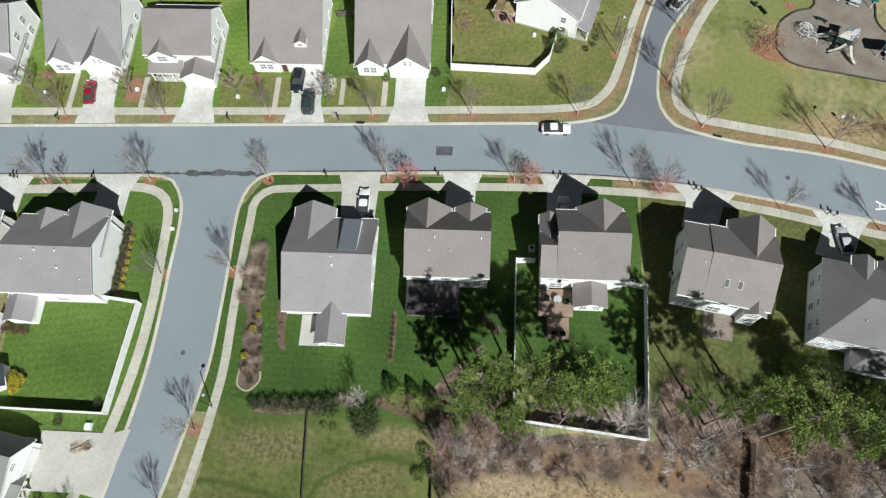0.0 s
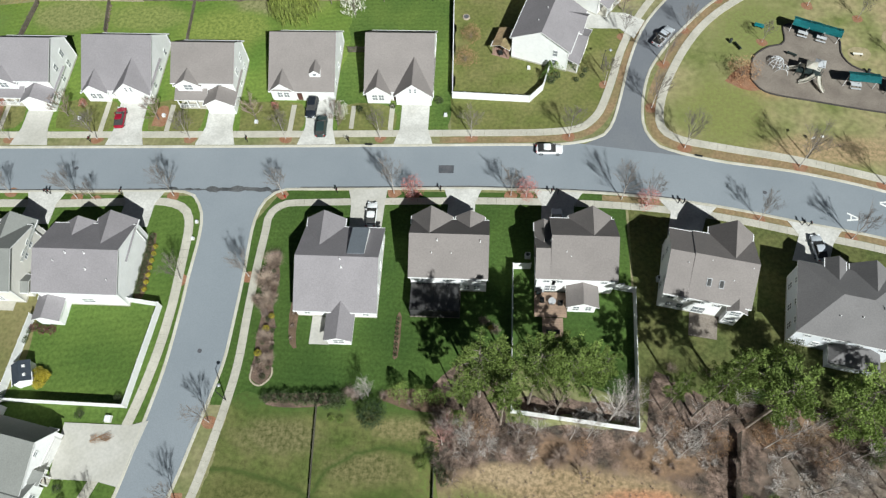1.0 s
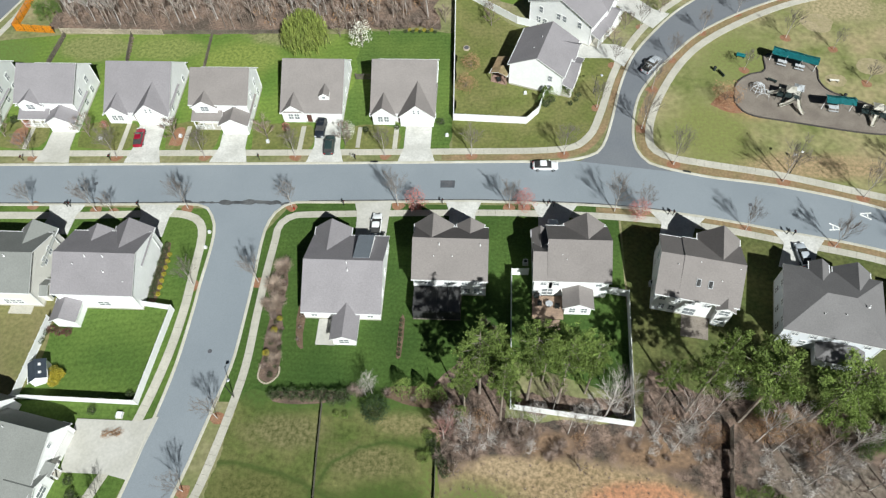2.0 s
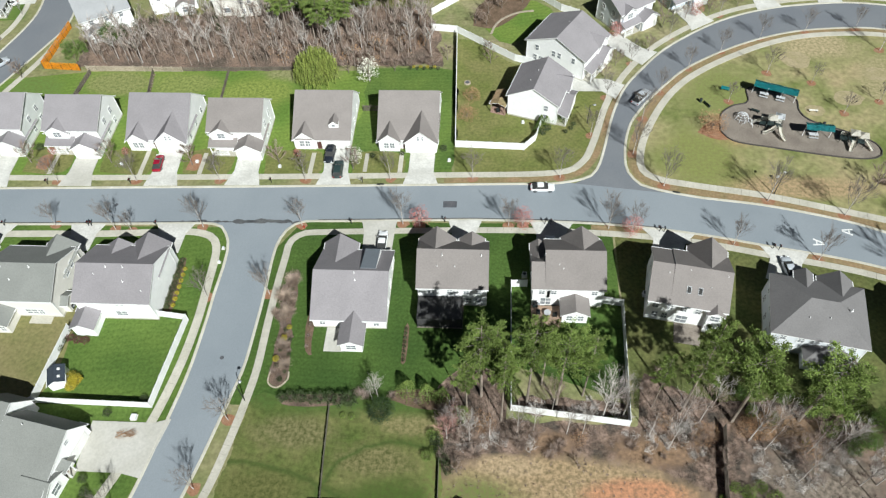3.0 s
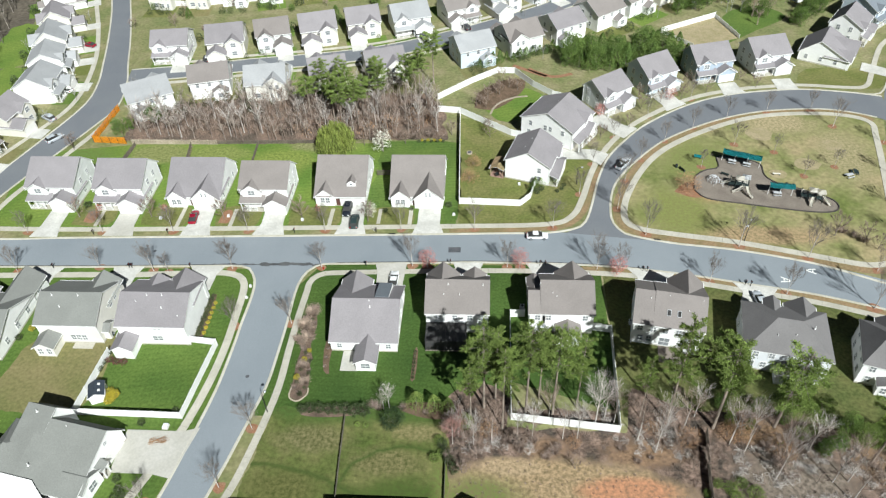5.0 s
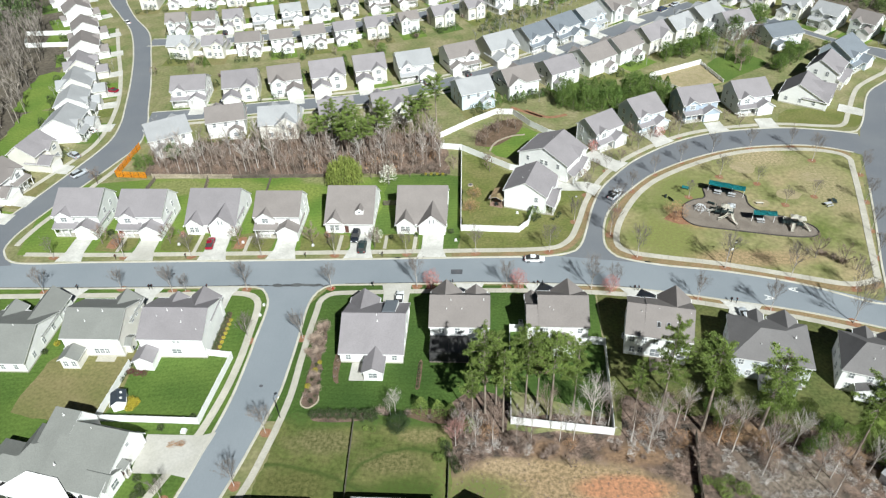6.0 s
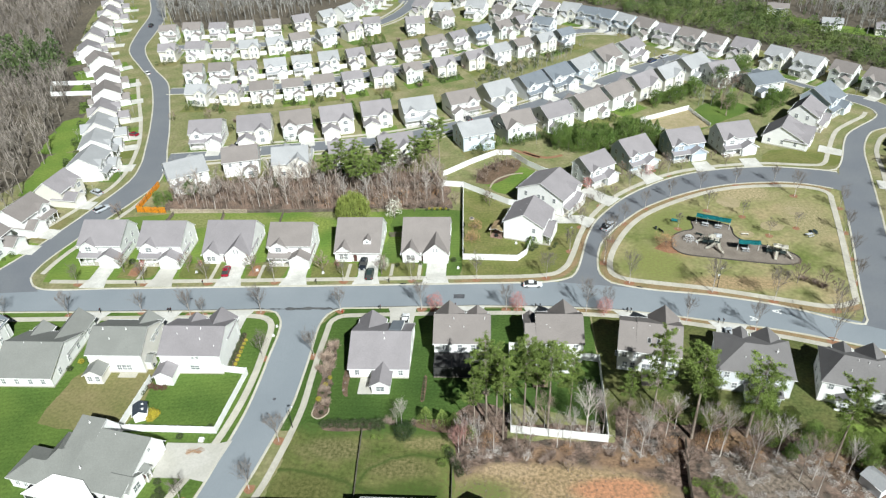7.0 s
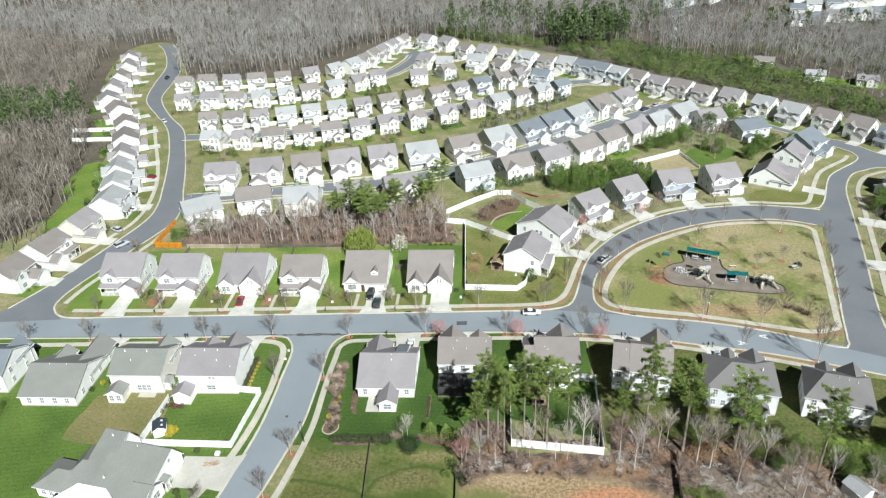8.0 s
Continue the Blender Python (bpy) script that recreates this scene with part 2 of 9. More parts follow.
M["mulch_dark"] = material("bed_mulch", (0.105, 0.075, 0.05), (0.16, 0.11, 0.078), 0.95, 0.6, 5, 0.4, 0.8, spec=0.1)
M["border"] = material("dark_timber_border", (0.05, 0.045, 0.045), (0.075, 0.065, 0.06), 0.85, 0.8, 5, 0.25, 0.2)
M["bed_tan"] = material("bark_chip_mulch", (0.17, 0.12, 0.094), (0.1, 0.074, 0.058), 0.95, 0.7, 5, 0.45, 0.8, spec=0.1)
M["lawn_estate"] = material("estate_grass", (0.15, 0.17, 0.07), (0.25, 0.225, 0.13), 0.95, 0.13, 1.2, 0.3, 0.5, spec=0.1, mid=(0.19, 0.19, 0.09))
M["playbed"] = material("play_surface", (0.17, 0.145, 0.125), (0.23, 0.2, 0.17), 0.95, 0.3, 5, 0.25, 0.5, spec=0.1)
# the pale shingle is lightened and blued: distance haze is put into its colour
for k, c in {"grey": (0.248, 0.232, 0.243), "brown": (0.225, 0.203, 0.194), "dark": (0.17, 0.163, 0.164), "moss": (0.212, 0.217, 0.204), "green": (0.225, 0.23, 0.217), "blue": (0.17, 0.19, 0.215), "pale": (0.33, 0.335, 0.345)}.items():
    M["roof_" + k] = courses(material("shingle_" + k, c, tuple(x * 0.9 for x in c), 0.9, 0.25, 5, 0.13, 0.3, piece=0.07, spec=0.2), 0.11, 0.3)
for k, c in {"white": (0.82, 0.82, 0.815), "cream": (0.68, 0.66, 0.61), "blue": (0.55, 0.62, 0.7), "sage": (0.68, 0.7, 0.68), "grey": (0.64, 0.66, 0.69), "slate": (0.36, 0.42, 0.5), "tan": (0.66, 0.64, 0.58)}.items():
    M["wall_" + k] = courses(material("siding_" + k, c, tuple(x * 0.95 for x in c), 0.6, 0.4, 2, 0.04, 0.1), 0.17, 0.25, lapped=True)
M["trim"] = material("white_trim", (0.76, 0.76, 0.755), (0.72, 0.72, 0.715), 0.5, 0.8, 4, 0.04, 0.05)
M["vinyl"] = material("white_vinyl", (0.77, 0.77, 0.77), (0.72, 0.72, 0.71), 0.45, 0.6, 3, 0.04, 0.05)
M["garage"] = material("garage_door_paint", (0.72, 0.71, 0.69), (0.67, 0.66, 0.64), 0.5, 0.8, 4, 0.04, 0.05)
M["door"] = material("door_paint", (0.12, 0.05, 0.04), (0.09, 0.05, 0.05), 0.4, 0.8, 4, 0.1, 0.05, piece=0.3)
M["shutter"] = material("dark_shutter", (0.03, 0.04, 0.045), None, 0.5, 0.8, 4, 0.1, 0.05)
# pale grey panes: the reflected sky is put into the glass colour
M["glass"] = material("window_glass", (0.17, 0.185, 0.2), (0.24, 0.255, 0.27), 0.08, 0.4, 3, 0.2, 0, spec=0.7)
M["glass_dark"] = material("skylight_glass", (0.035, 0.035, 0.035), (0.06, 0.06, 0.06), 0.25, 0.4, 3, 0.2, 0, spec=0.3)
M["brick"] = material("brick_base", (0.24, 0.15, 0.12), (0.3, 0.2, 0.16), 0.85, 2, 8, 0.25, 0.3)
M["deck"] = material("deck_boards", (0.33, 0.235, 0.17), (0.26, 0.185, 0.14), 0.8, 0.6, 5, 0.2, 0.2, piece=0.1)
M["screen"] = material("porch_screen_mesh", (0.045, 0.045, 0.047), (0.065, 0.062, 0.06), 0.8, 0.8, 6, 0.3, 0.1)
M["wood_fence"] = material("weathered_timber", (0.16, 0.135, 0.11), (0.1, 0.085, 0.07), 0.9, 0.6, 5, 0.25, 0.2, piece=0.15)
M["dark_fence"] = material("dark_wire_fence", (0.15, 0.14, 0.105), (0.1, 0.095, 0.07), 0.8, 0.6, 5, 0.3, 0.2)
M["bark"] = material("bark_grey", (0.21, 0.18, 0.155), (0.14, 0.12, 0.1), 0.9, 0.8, 6, 0.3, 0.4, piece=0.15)
M["bark_pine"] = material("bark_pine", (0.31, 0.26, 0.215), (0.22, 0.18, 0.15), 0.9, 0.8, 6, 0.3, 0.4, piece=0.15)
M["bark_pale"] = material("bark_pale", (0.52, 0.48, 0.45), (0.39, 0.355, 0.33), 0.9, 0.8, 6, 0.3, 0.4, piece=0.15)
M["pine_dark"] = island_tint(material("pine_needles_far", (0.1, 0.135, 0.055), (0.06, 0.092, 0.036), 0.85, 0.06, 0.6, 0.3, 0, spec=0.1), 0.3)
M["bark_strip"] = island_tint(material("bark_thicket", (0.38, 0.325, 0.285), (0.26, 0.21, 0.18), 0.9, 0.1, 1.2, 0.25, 0), 0.35)
# greyer than the other barks: some distance haze is put into this colour
M["bark_far"] = island_tint(material("bark_woods", (0.36, 0.35, 0.333), (0.23, 0.222, 0.21), 0.9, 0.05, 1.2, 0.25, 0), 0.35)
M["bark_west"] = island_tint(material("bark_brown_woods", (0.31, 0.275, 0.245), (0.17, 0.15, 0.13), 0.9, 0.05, 1.2, 0.3, 0), 0.4)
M["scrub"] = island_tint(material("scrub_leaves", (0.165, 0.205, 0.07), (0.1, 0.145, 0.05), 0.85, 0.06, 0.5, 0.3, 0, spec=0.1), 0.3)
M["twig"] = material("twigs", (0.22, 0.19, 0.17), (0.15, 0.13, 0.115), 0.9, 0.6, 6, 0.3, 0, piece=0.15)
M["twig_pale"] = island_tint(material("pale_twigs", (0.4, 0.355, 0.33), (0.29, 0.25, 0.23), 0.9, 0.6, 6, 0.3, 0, piece=0.15), 0.3)
M["twig_tan"] = island_tint(material("tan_twigs", (0.4, 0.32, 0.255), (0.27, 0.2, 0.155), 0.9, 0.6, 6, 0.3, 0, piece=0.15), 0.35)
M["twig_red"] = material("budding_twigs", (0.4, 0.24, 0.21), (0.33, 0.18, 0.155), 0.9, 0.6, 6, 0.3, 0)
M["twig_brown"] = island_tint(material("brown_shrub_twigs", (0.3, 0.235, 0.2), (0.21, 0.155, 0.125), 0.9, 0.6, 6, 0.3, 0, piece=0.15), 0.3)
M["dead_leaf"] = island_tint(material("dry_leaves", (0.43, 0.26, 0.145), (0.32, 0.19, 0.105), 0.9, 0.6, 6, 0.3, 0), 0.3)
M["pine"] = island_tint(material("pine_needles", (0.19, 0.255, 0.066), (0.12, 0.165, 0.044), 0.85, 0.35, 1.2, 0.3, 0, piece=0.12, spec=0.1), 0.28)
M["cedar"] = island_tint(material("cedar_leaves", (0.14, 0.2, 0.05), (0.085, 0.14, 0.036), 0.85, 0.35, 3, 0.3, 0, piece=0.2, spec=0.15), 0.3)
M["holly"] = island_tint(material("holly_leaves", (0.035, 0.06, 0.022), (0.025, 0.045, 0.018), 0.6, 0.5, 4, 0.3, 0, spec=0.3), 0.3)
M["shrub"] = island_tint(material("shrub_leaves", (0.07, 0.09, 0.04), (0.045, 0.065, 0.026), 0.8, 0.5, 4, 0.3, 0, piece=0.2, spec=0.2), 0.4)
M["yellow"] = island_tint(material("yellow_leaves", (0.45, 0.37, 0.04), (0.3, 0.27, 0.04), 0.8, 0.5, 4, 0.3, 0), 0.3)
M["willow"] = island_tint(material("willow_leaves", (0.26, 0.3, 0.07), (0.19, 0.235, 0.055), 0.8, 0.5, 4, 0.3, 0), 0.35)
M["blossom"] = island_tint(material("white_blossom", (0.72, 0.7, 0.62), (0.6, 0.6, 0.5), 0.8, 0.5, 4, 0.2, 0), 0.3)
M["pink"] = island_tint(material("red_maple_buds", (0.5, 0.2, 0.18), (0.42, 0.17, 0.15), 0.8, 0.5, 4, 0.2, 0), 0.3)
M["purple"] = island_tint(material("purple_leaves", (0.1, 0.035, 0.04), (0.14, 0.06, 0.05), 0.8, 0.5, 4, 0.2, 0), 0.3)
M["rubber"] = material("tyre_rubber", (0.02, 0.02, 0.02), (0.03, 0.03, 0.03), 0.8, 2, 8, 0.1, 0)
M["alloy"] = material("alloy", (0.55, 0.56, 0.58), None, 0.3, 2, 8, 0.05, 0, metal=0.9)
M["lamp_red"] = material("tail_lens", (0.35, 0.02, 0.02), None, 0.2, 2, 8, 0.05, 0)
M["lamp_white"] = material("head_lens", (0.75, 0.77, 0.8), None, 0.1, 2, 8, 0.05, 0)
for k, c in {"white": (0.78, 0.79, 0.8), "red": (0.24, 0.01, 0.028), "black": (0.018, 0.022, 0.03), "dark_green": (0.03, 0.05, 0.05), "silver": (0.45, 0.48, 0.52), "navy": (0.03, 0.05, 0.1)}.items():
    M["paint_" + k] = material("car_paint_" + k, c, tuple(x * 0.9 for x in c), 0.25, 0.6, 3, 0.04, 0, spec=0.6)
M["plastic_grey"] = material("grey_plastic", (0.5, 0.51, 0.53), None, 0.5, 1, 5, 0.05, 0)
M["teal"] = material("teal_canvas", (0.01, 0.15, 0.17), (0.015, 0.19, 0.2), 0.6, 0.5, 3, 0.1, 0.1)
M["play_beige"] = material("play_plastic_cream", (0.74, 0.71, 0.64), (0.66, 0.63, 0.56), 0.5, 1, 5, 0.05, 0)
M["play_dark"] = material("play_steel_dark", (0.03, 0.045, 0.045), None, 0.5, 1, 5, 0.1, 0)
M["steel"] = material("galvanised_steel", (0.42, 0.43, 0.45), (0.34, 0.35, 0.37), 0.5, 1, 5, 0.1, 0, metal=0.5)
M["dark_metal"] = material("dark_painted_metal", (0.02, 0.022, 0.022), None, 0.5, 1, 5, 0.1, 0)
M["orange"] = material("orange_barrier_mesh", (0.86, 0.4, 0.035), (0.78, 0.34, 0.03), 0.6, 0.8, 4, 0.15, 0)
tr = M["orange"].node_tree  # light passes through the mesh
thin, both = tr.nodes.new("ShaderNodeBsdfTranslucent"), tr.nodes.new("ShaderNodeMixShader")
thin.inputs["Color"].default_value, both.inputs[0].default_value = (0.95, 0.5, 0.06, 1), 0.5
tr.links.new(tr.nodes["Principled BSDF"].outputs[0], both.inputs[1])
tr.links.new(thin.outputs[0], both.inputs[2])
tr.links.new(both.outputs[0], tr.nodes["Material Output"].inputs[0])
M["paint"] = material("road_paint", (0.75, 0.75, 0.74), (0.62, 0.62, 0.6), 0.7, 0.8, 6, 0.15, 0)
M["shed_roof"] = material("shed_dark_roof", (0.03, 0.04, 0.055), (0.045, 0.055, 0.07), 0.8, 0.6, 5, 0.2, 0.2)
M["stone"] = material("edging_stone", (0.42, 0.36, 0.28), (0.33, 0.28, 0.22), 0.9, 1, 5, 0.2, 0.3, piece=0.15)


# ---- building tools ----
def link(name, mesh, parent=None, m=None, label=""):
    """One mesh object, under a thing or part when parent is given."""
    ob = new(name, mesh)
    if parent is not None:
        ob.parent = parent
    if m is not None:
        ob.matrix_local = m
    if label:
        ob["label"] = label
    return ob


def as_mesh(name, bm, *mats, smooth=False):
    me = bpy.data.meshes.new(name)
    bmesh.ops.recalc_face_normals(bm, faces=bm.faces)
    if smooth:
        for f in bm.faces:
            f.smooth = True
    bm.to_mesh(me)
    bm.free()
    for k in mats:
        me.materials.append(M[k])
    return me


def thing(name, m, label, category, group="", kind=""):
    ob = new(name)
    ob.empty_display_size = 0.5
    ob.matrix_world = m
    return tagged(ob, label, category, group, kind)


def box(bm, x0, x1, y0, y1, z0, z1, mat=0):
    v = [bm.verts.new(p) for p in ((x0, y0, z0), (x1, y0, z0), (x1, y1, z0), (x0, y1, z0), (x0, y0, z1), (x1, y0, z1), (x1, y1, z1), (x0, y1, z1))]
    for q in ((0, 3, 2, 1), (4, 5, 6, 7), (0, 1, 5, 4), (1, 2, 6, 5), (2, 3, 7, 6), (3, 0, 4, 7)):
        bm.faces.new([v[i] for i in q]).material_index = mat


def lattice(bm, xs, zs, filled, y0, y1, mat=0):
    """A connected frame: the filled cells of a grid in the xz plane, with depth from y0 to y1."""
    vs = {}

    def v(i, j, k):
        if (i, j, k) not in vs:
            vs[(i, j, k)] = bm.verts.new((xs[i], (y0, y1)[k], zs[j]))
        return vs[(i, j, k)]
    nx, nz = len(xs) - 1, len(zs) - 1
    on = {(i, j) for i in range(nx) for j in range(nz) if filled(i, j)}
    for i, j in on:
        for k in (0, 1):
            bm.faces.new((v(i, j, k), v(i + 1, j, k), v(i + 1, j + 1, k), v(i, j + 1, k))).material_index = mat
        for (di, dj), (p, q) in (((-1, 0), ((i, j), (i, j + 1))), ((1, 0), ((i + 1, j), (i + 1, j + 1))), ((0, -1), ((i, j), (i + 1, j))), ((0, 1), ((i, j + 1), (i + 1, j + 1)))):
            if (i + di, j + dj) not in on:
                bm.faces.new((v(*p, 0), v(*q, 0), v(*q, 1), v(*p, 1))).material_index = mat


def bar(bm, a, b, r0, r1, sides=4, mat=0, cap=True):
    """A tapered bar from a to b."""
    a, b = Vector(a), Vector(b)
    q = (b - a).to_track_quat("Z", "Y")
    rings = []
    for p, r in ((a, r0), (b, r1)):
        rings.append([bm.verts.new(p + q @ Vector((r * math.cos(2 * math.pi * i / sides), r * math.sin(2 * math.pi * i / sides), 0))) for i in range(sides)])
    for i in range(sides):
        j = (i + 1) % sides
        bm.faces.new((rings[0][i], rings[0][j], rings[1][j], rings[1][i])).material_index = mat
    if cap:
        bm.faces.new(rings[0][::-1]).material_index = mat
        bm.faces.new(rings[1]).material_index = mat


def extrude(bm, section, axis, a0, a1, mats=None, cap=0):
    """A closed section [(u, z)] drawn out along x or y from a0 to a1."""
    def at(u, z, a):
        return (a, u, z) if axis == "x" else (u, a, z)
    r0 = [bm.verts.new(at(u, z, a0)) for u, z in section]
    r1 = [bm.verts.new(at(u, z, a1)) for u, z in section]
    n = len(section)
    for i in range(n):
        j = (i + 1) % n
        bm.faces.new((r0[i], r0[j], r1[j], r1[i])).material_index = mats[i] if mats else 0
    bm.faces.new(r0[::-1]).material_index = cap
    bm.faces.new(r1).material_index = cap


def curve(pts, n=6):
    """A smooth line through the points."""
    pts = [Vector((*p, 0)) if len(p) == 2 else Vector(p) for p in pts]
    out = []
    for i in range(len(pts) - 1):
        p0, p1, p2, p3 = pts[max(i - 1, 0)], pts[i], pts[i + 1], pts[min(i + 2, len(pts) - 1)]
        for k in range(n):
            t = k / n
            out.append(0.5 * ((2 * p1) + (p2 - p0) * t + (2 * p0 - 5 * p1 + 4 * p2 - p3) * t * t + (3 * p1 - p0 - 3 * p2 + p3) * t ** 3))
    out.append(pts[-1])
    return out


def resample(line, step=None, count=None):
    ds = [0.0]
    for a, b in zip(line, line[1:]):
        ds.append(ds[-1] + (b - a).length)
    count = count or max(2, round(ds[-1] / step) + 1)
    out, k = [], 0
    for i in range(count):
        d = ds[-1] * i / (count - 1)
        while k < len(ds) - 2 and ds[k + 1] < d:
            k += 1
        f = (d - ds[k]) / max(ds[k + 1] - ds[k], 1e-9)
        out.append(line[k].lerp(line[k + 1], f))
    return out


def sides_of(line):
    out = []
    for i in range(len(line)):
        d = line[min(i + 1, len(line) - 1)] - line[max(i - 1, 0)]
        d.normalize()
        out.append(Vector((-d.y, d.x, 0)))
    return out


def ribbon(name, left, right, z, mat, label, category, step=3.0):
    """A strip of paving between two edge lines."""
    a, b = curve(left), curve(right)
    n = max(2, int(sum((q - p).length for p, q in zip(a, a[1:])) / step))
    a, b = resample(a, count=n), resample(b, count=n)
    bm = bmesh.new()
    va, vb = [bm.verts.new((p.x, p.y, z)) for p in a], [bm.verts.new((p.x, p.y, z)) for p in b]
    for i in range(n - 1):
        bm.faces.new((va[i], va[i + 1], vb[i + 1], vb[i]))
    ob = link(name, as_mesh(name, bm, mat))
    up_facing(ob.data)
    return tagged(ob, label, category, kind="structure")


def up_facing(me):
    if me.polygons and me.polygons[0].normal.z < 0:
        me.flip_normals()


def sheet(name, pts, z, mat, label, category, smooth=0, kind="structure", ragged=0.0):
    """A flat patch of ground inside an outline."""
    from mathutils.geometry import tessellate_polygon
    line = [Vector((*p, 0)) for p in pts]
    if smooth:
        line = curve(list(pts) + [pts[0]], smooth)[:-1]
    if ragged:
        line = resample(line + [line[0]], step=0.5)[:-1]
        line = [p + Vector((noise.noise(p * k), noise.noise(p * k + Vector((9, 9, 9))), 0)) * ragged * w for p, k, w in ((q, 0.25, 1.0) for q in line)]
        line = [p + Vector((noise.noise(p * 1.1), noise.noise(p * 1.1 + Vector((9, 9, 9))), 0)) * ragged * 0.22 for p in line]
    me = bpy.data.meshes.new(name)
    me.from_pydata([(p.x, p.y, z) for p in line], [], tessellate_polygon([line]))
    me.update()
    for poly in me.polygons:
        if poly.normal.z < 0:
            poly.flip()
    me.materials.append(M[mat])
    return tagged(link(name, me), label, category, kind=kind)


def sweep(name, path, section, mat, label, category, n=6, step=2.0, gap=0.0, kind="structure"):
    """A section [(offset to the left, z)] swept along a path; gap: slabs with joints."""
    line = resample(curve(path, n), step=step)
    nor = sides_of(line)
    bm = bmesh.new()
    m = len(section)
    for i in range(len(line) - 1):
        d = (line[i + 1] - line[i]).normalized() * gap
        r = []
        for p, s, e in ((line[i], nor[i], d), (line[i + 1], nor[i + 1], -d)):
            r.append([bm.verts.new((p.x + s.x * o + e.x, p.y + s.y * o + e.y, z)) for o, z in section])
        for k in range(m):
            j = (k + 1) % m
            bm.faces.new((r[0][k], r[0][j], r[1][j], r[1][k]))
        if gap or i == 0:
            bm.faces.new(r[0])
        if gap or i == len(line) - 2:
            bm.faces.new(r[1])
    ob = link(name, as_mesh(name, bm, mat))
    return tagged(ob, label, category, kind=kind)


def kerb(path, name="kerb"):
    return sweep(name, path, [(-0.32, 0.0), (-0.3, 0.1), (0.0, 0.14), (0.18, 0.13), (0.18, 0.0)], "kerb", "pale weathered concrete kerb along the road edge", "kerb")


def walkway(path, width=1.45, top=0.11):
    h = width / 2
    return sweep("pavement", path, [(-h, 0.0), (-h, top), (h, top), (h, 0.0)], "concrete", "pale concrete footpath laid in slabs beside the lawn", "pavement", step=1.5, gap=0.012)


def slab(name, pts, mat, label, category, top=0.135):
    """A paved area with thickness."""
    bm = bmesh.new()
    lo, hi = [bm.verts.new((x, y, 0)) for x, y in pts], [bm.verts.new((x, y, top)) for x, y in pts]
    bm.faces.new(hi)
    for i in range(len(pts)):
        j = (i + 1) % len(pts)
        bm.faces.new((lo[i], lo[j], hi[j], hi[i]))
    return tagged(link(name, as_mesh(name, bm, mat)), label, category, kind="structure")


_fence_parts = {}


def fence(path, h, label, mat="vinyl", panel=2.4, post=0.13, gap=0.0, name="fence", solid=True):
    """A fence as posts and panels along straight runs between the corners."""
    root = thing(name, Matrix.Identity(4), label, "fence")
    for (ax, ay), (bx, by) in zip(path, path[1:]):
        d = math.hypot(bx - ax, by - ay)
        n = max(1, round(d / panel))
        ln_, ang = d / n, math.atan2(by - ay, bx - ax)
        key = (round(ln_, 2), h, mat, solid)
        if key not in _fence_parts:
            bm = bmesh.new()
            if solid:
                extrude(bm, [(-0.045, 0.04), (0.045, 0.04), (0.045, 0.16), (0.025, 0.17), (0.025, h - 0.15), (0.045, h - 0.14), (0.045, h), (-0.045, h), (-0.045, h - 0.14), (-0.025, h - 0.15), (-0.025, 0.17), (-0.045, 0.16)], "x", post * 0.4, ln_ - post * 0.4)
            else:
                n_ = max(3, int(ln_ / 0.2))
                xs = [v for i in range(n_) for v in (post + (ln_ - 2 * post) * (i + 0.2) / n_, post + (ln_ - 2 * post) * (i + 0.8) / n_)]
                lattice(bm, xs, [0.05, 0.25, 0.34, h - 0.35, h - 0.26, h - 0.05], lambda i, j: i % 2 == 0 or j in (1, 3), -0.03, 0.03)
            pm = as_mesh("panel", bm, mat)
            bm = bmesh.new()
            box(bm, -post / 2, post / 2, -post / 2, post / 2, 0, h + 0.06)
            box(bm, -post * 0.65, post * 0.65, -post * 0.65, post * 0.65, h + 0.06, h + 0.1)
            _fence_parts[key] = pm, as_mesh("post", bm, mat)
        pm, sm = _fence_parts[key]
        for i in range(n):
            m = Matrix.Translation((ax + math.cos(ang) * ln_ * i, ay + math.sin(ang) * ln_ * i, 0)) @ Matrix.Rotation(ang, 4, "Z")
            link("panel", pm, root, m)
            link("post", sm, root, m)
    link("post", sm, root, Matrix.Translation((*path[-1], 0)))
    return root


# ---- ground, roads and paths ----
GREEN, OLIVE, TAN = "short green lawn with faint mowing lines", "patchy olive lawn of early spring grass", "dormant straw-coloured lawn"
bm = bmesh.new()
bmesh.ops.create_grid(bm, x_segments=8, y_segments=8, size=3000)
ground = tagged(link("ground", as_mesh("ground", bm, "forest_floor")), "brown woodland ground reaching to the horizon", "ground", kind="structure")



def hill(x, y):
    """Height of the rising ground under the far estate."""
    d = math.hypot((x - 225) / 105, (y - 425) / 62)
    return 0.0 if d >= 1 else 17.0 * (1 - d * d) ** 2


bm = bmesh.new()
bmesh.ops.create_grid(bm, x_segments=42, y_segments=30, size=1, matrix=Matrix.Translation((225, 425, 0)) @ Matrix.Diagonal((110, 66, 1, 1)))
for v in bm.verts:
    v.co.z = hill(v.co.x, v.co.y) + 0.005
tagged(link("ground_rise", as_mesh("ground_rise", bm, "forest_floor", smooth=True)), "gently rising woodland ground in the distance", "ground", kind="structure")

